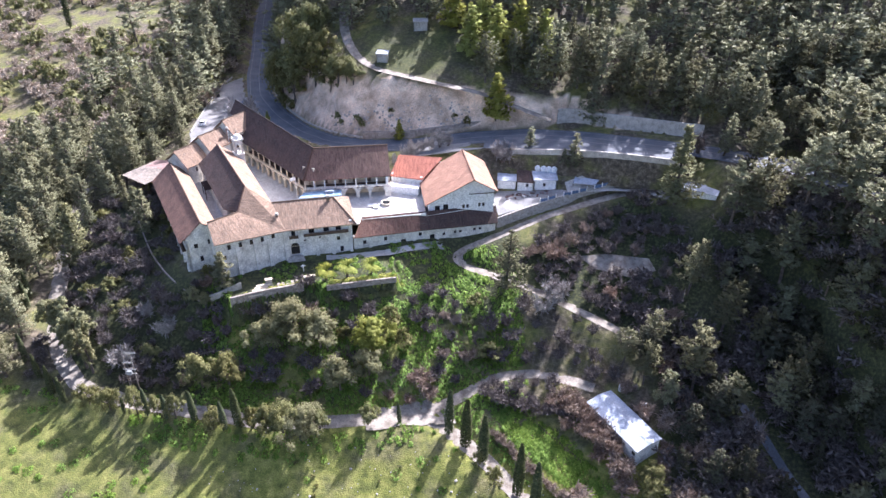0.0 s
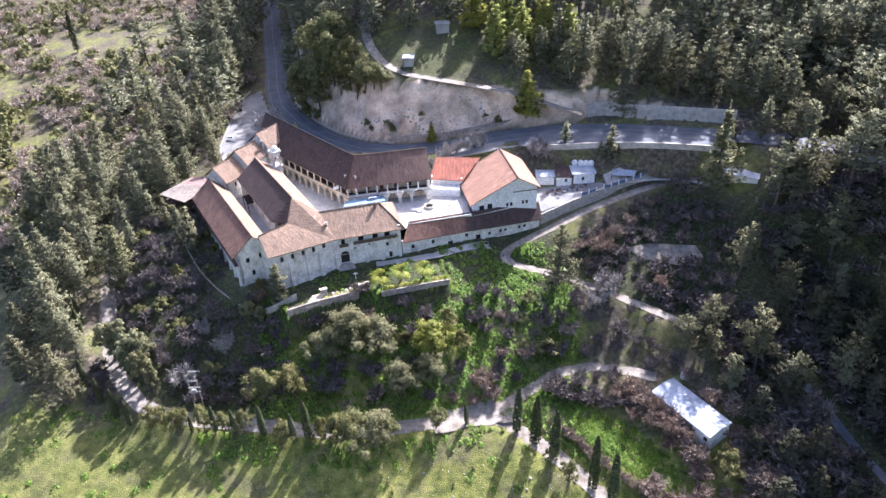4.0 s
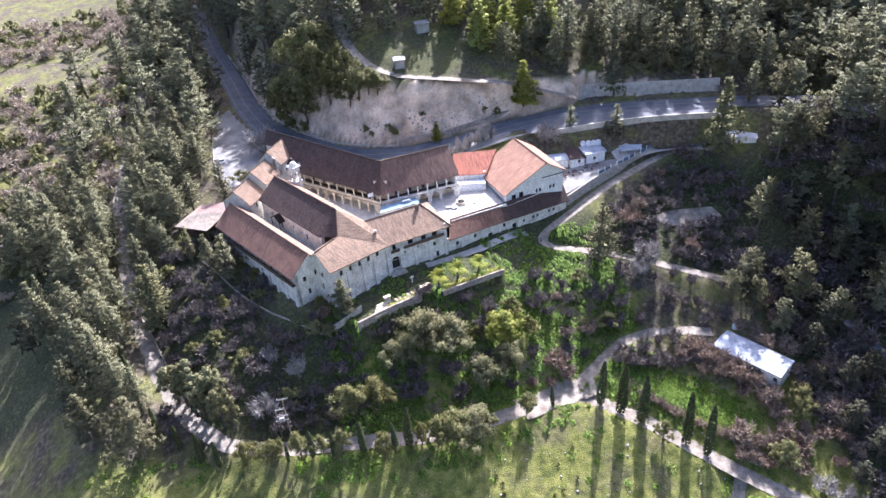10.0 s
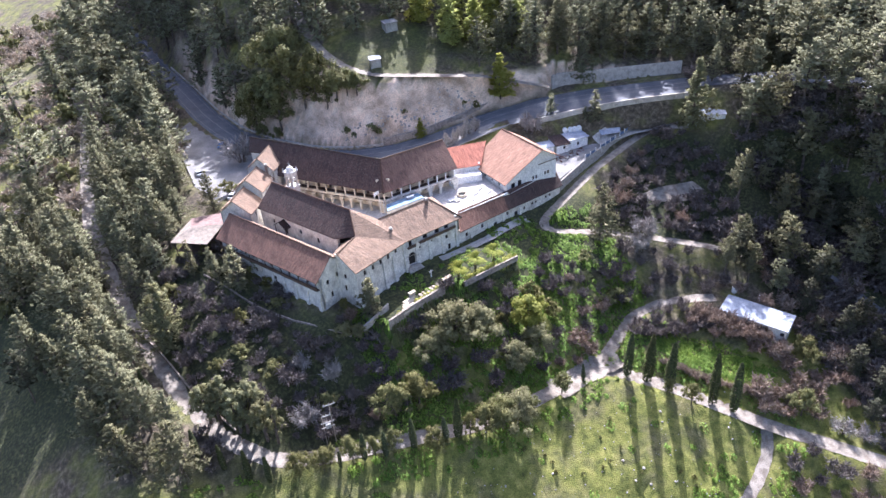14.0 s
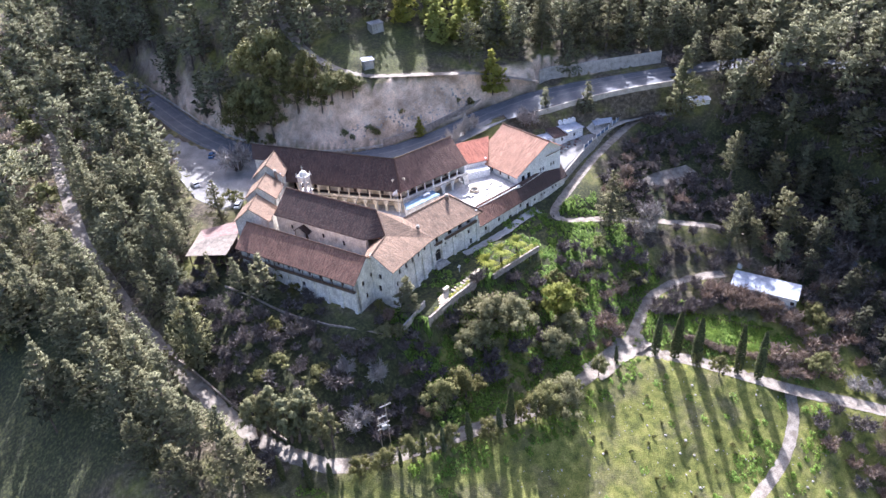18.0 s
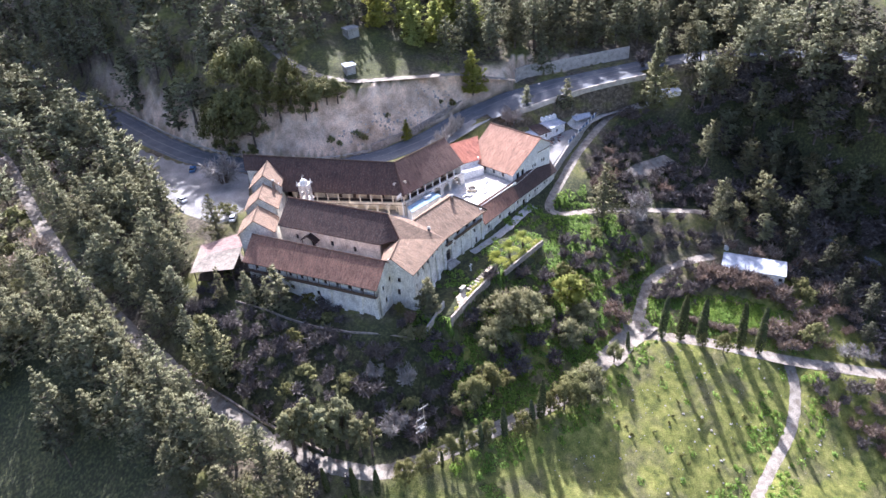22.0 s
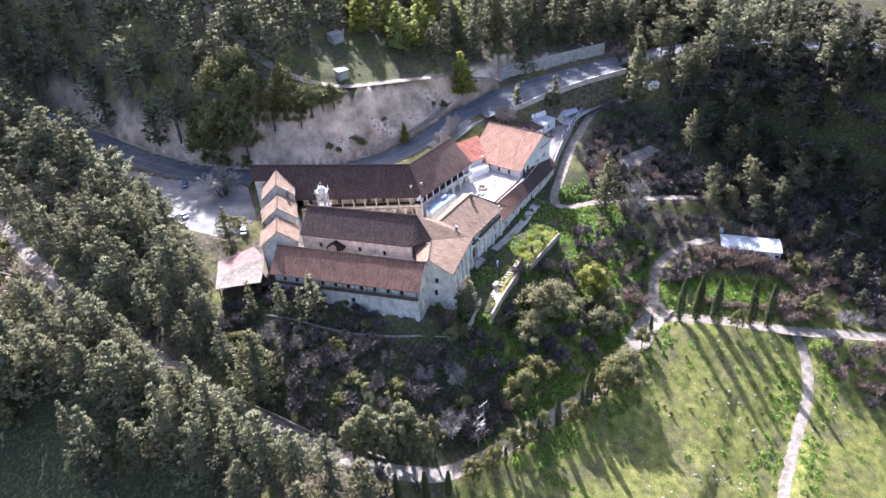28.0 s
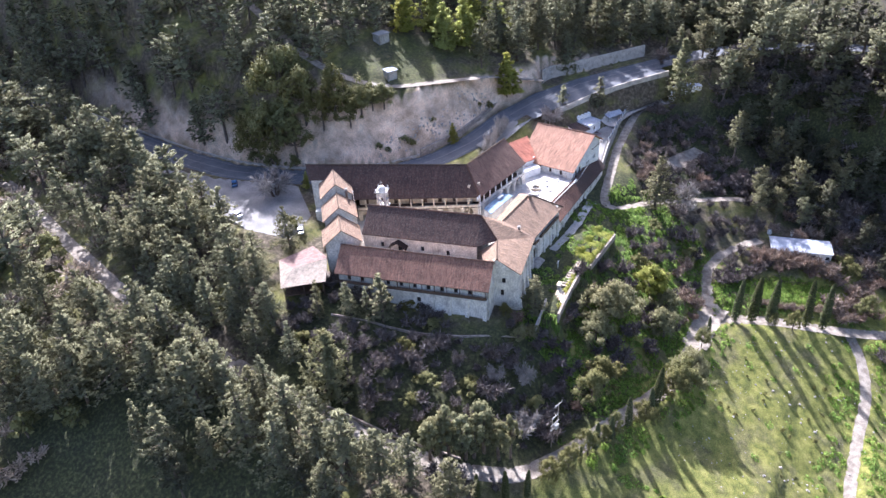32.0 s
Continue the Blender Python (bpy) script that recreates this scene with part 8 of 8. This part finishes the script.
# ---- parked cars ----
def car(x, y, z, turn, paint, label):
    """A parked car: lofted body with cabin, glass, wheels, lights, plates left blank."""
    ob = thing("car", (x, y, z), label, "car")
    m = pose(x, y, z, 0, 0, turn)
    prof = ((-2.1, 0.35, 0.72), (-2.05, 0.3, 0.92), (-1.3, 0.28, 1.0), (-0.2, 0.27, 1.02), (1.0, 0.28, 0.98), (1.75, 0.3, 0.86), (2.1, 0.36, 0.66))
    bm = bmesh.new()
    rows = []
    for px, lo, hi in prof:
        hw = 0.86 if abs(px) < 1.9 else 0.76
        rows.append([bm.verts.new(m @ Vector(p)) for p in ((px, -hw, lo), (px, -hw, hi * 0.85), (px, -hw * 0.92, hi), (px, hw * 0.92, hi), (px, hw, hi * 0.85), (px, hw, lo))])
    for a, b in zip(rows, rows[1:]):
        for j in range(6):
            bm.faces.new((a[j], a[(j + 1) % 6], b[(j + 1) % 6], b[j]))
    bm.faces.new(rows[0])
    bm.faces.new(rows[-1][::-1])
    bmesh.ops.recalc_face_normals(bm, faces=bm.faces)
    part("body", bm, paint, ob)

    def hull(name, xs, w0, w1, z0, z1, mat):
        bm2 = bmesh.new()
        a = [bm2.verts.new(m @ Vector(p)) for p in ((xs[0], -w0, z0), (xs[3], -w0, z0), (xs[3], w0, z0), (xs[0], w0, z0))]
        b = [bm2.verts.new(m @ Vector(p)) for p in ((xs[1], -w1, z1), (xs[2], -w1, z1), (xs[2], w1, z1), (xs[1], w1, z1))]
        for j in range(4):
            bm2.faces.new((a[j], a[(j + 1) % 4], b[(j + 1) % 4], b[j]))
        bm2.faces.new(b)
        bm2.faces.new(a[::-1])
        bmesh.ops.recalc_face_normals(bm2, faces=bm2.faces)
        return part(name, bm2, mat, ob)

    hull("windows", (-1.75, -1.25, 0.35, 1.05), 0.80, 0.66, 0.96, 1.40, GLASS_DARK)
    hull("roof", (-1.3, -1.22, 0.32, 0.42), 0.68, 0.62, 1.38, 1.47, paint)
    for sx in (-1.3, 1.3):
        for sy in (-1, 1):
            bm = bmesh.new()
            rod(bm, m @ Vector((sx, sy * 0.68, 0.32)), m @ Vector((sx, sy * 0.88, 0.32)), 0.32, sides=14)
            wh = part("wheel", bm, RUBBER, ob)
            bm = bmesh.new()
            rod(bm, m @ Vector((sx, sy * 0.86, 0.32)), m @ Vector((sx, sy * 0.895, 0.32)), 0.2, sides=10)
            part("rim", bm, METAL_WHITE, wh)
    for sy in (-0.6, 0.6):
        bm = bmesh.new()
        q = m @ Vector((2.06, sy, 0.58))
        box(bm, q, (0.1, 0.3, 0.14), turn, 0.02)
        part("headlight", bm, METAL_WHITE, ob)


RUBBER = material("tyre_rubber", ((0.02, 0.02, 0.02), (0.035, 0.035, 0.035)), 0.5, 0.9)
PAINT_WHITE = material("white_car_paint", ((0.74, 0.75, 0.76), (0.80, 0.80, 0.80)), 2.0, 0.25)
car(-80.0, 221.2, 8.0, 96, PAINT_WHITE, "white parked car beside the parapet")
car(-72.6, 200.6, 7.6, 58, PAINT_WHITE, "white parked car beside the stepped blocks")
PAINT_BLUE = material("blue_car_paint", ((0.05, 0.13, 0.28), (0.07, 0.17, 0.34)), 2.0, 0.25)
car(-70.3, 238.5, 8.35, 62, PAINT_BLUE, "blue parked car on the parking area")
# waste bin at the edge of the parking area
BIN = thing("waste_bin", (-82.0, 247.5, 7.95), "dark waste bin at the parking edge", "bin")
bm = bmesh.new()
box(bm, (-82.0, 247.5, 7.95), (1.2, 0.9, 1.2), 5, 0.06)
part("body", bm, RUBBER, BIN)
bm = bmesh.new()
box(bm, (-82.0, 247.5, 9.15), (1.3, 1.0, 0.12), 5, 0.04)
part("lid", bm, RUBBER, BIN)

bm = bmesh.new()
for k in range(170):
    w = rr.random()
    x = -34 + 44 * w
    d = rr.uniform(0.3, 4.0) ** 1.1
    y = 209.5 - 5.5 * min(1, w * 2.2) + (2.2 * max(0, w - 0.5)) + d
    r = rr.uniform(0.15, 0.55)
    bmesh.ops.create_icosphere(bm, subdivisions=1, radius=r, matrix=pose(x, y, ground(x, y) + r * 0.25, rr.uniform(0, 90), 0, rr.uniform(0, 360)) @ Matrix.Diagonal((1, rr.uniform(0.6, 1), rr.uniform(0.5, 0.9), 1)))
tagged(whole("fallen_rocks", bm, STONE_GREY, "fallen pale rocks at the foot of the cutting", "rocks"), kind="stuff")
for x, y, h in ((-52, 232.5, 4), (-56, 239, 4.5), (-58.5, 245, 4.5), (-26, 209.5, 2.6), (-24.5, 208.0, 2.2), (-33, 213.5, 2.4), (-31.5, 211.0, 1.8), (-15, 208, 1.6), (5, 206.5, 2.0), (9, 206, 2.4)):
    plant("bush", x, y, h, 0.9, label="dark evergreen bush clinging to the cut face")
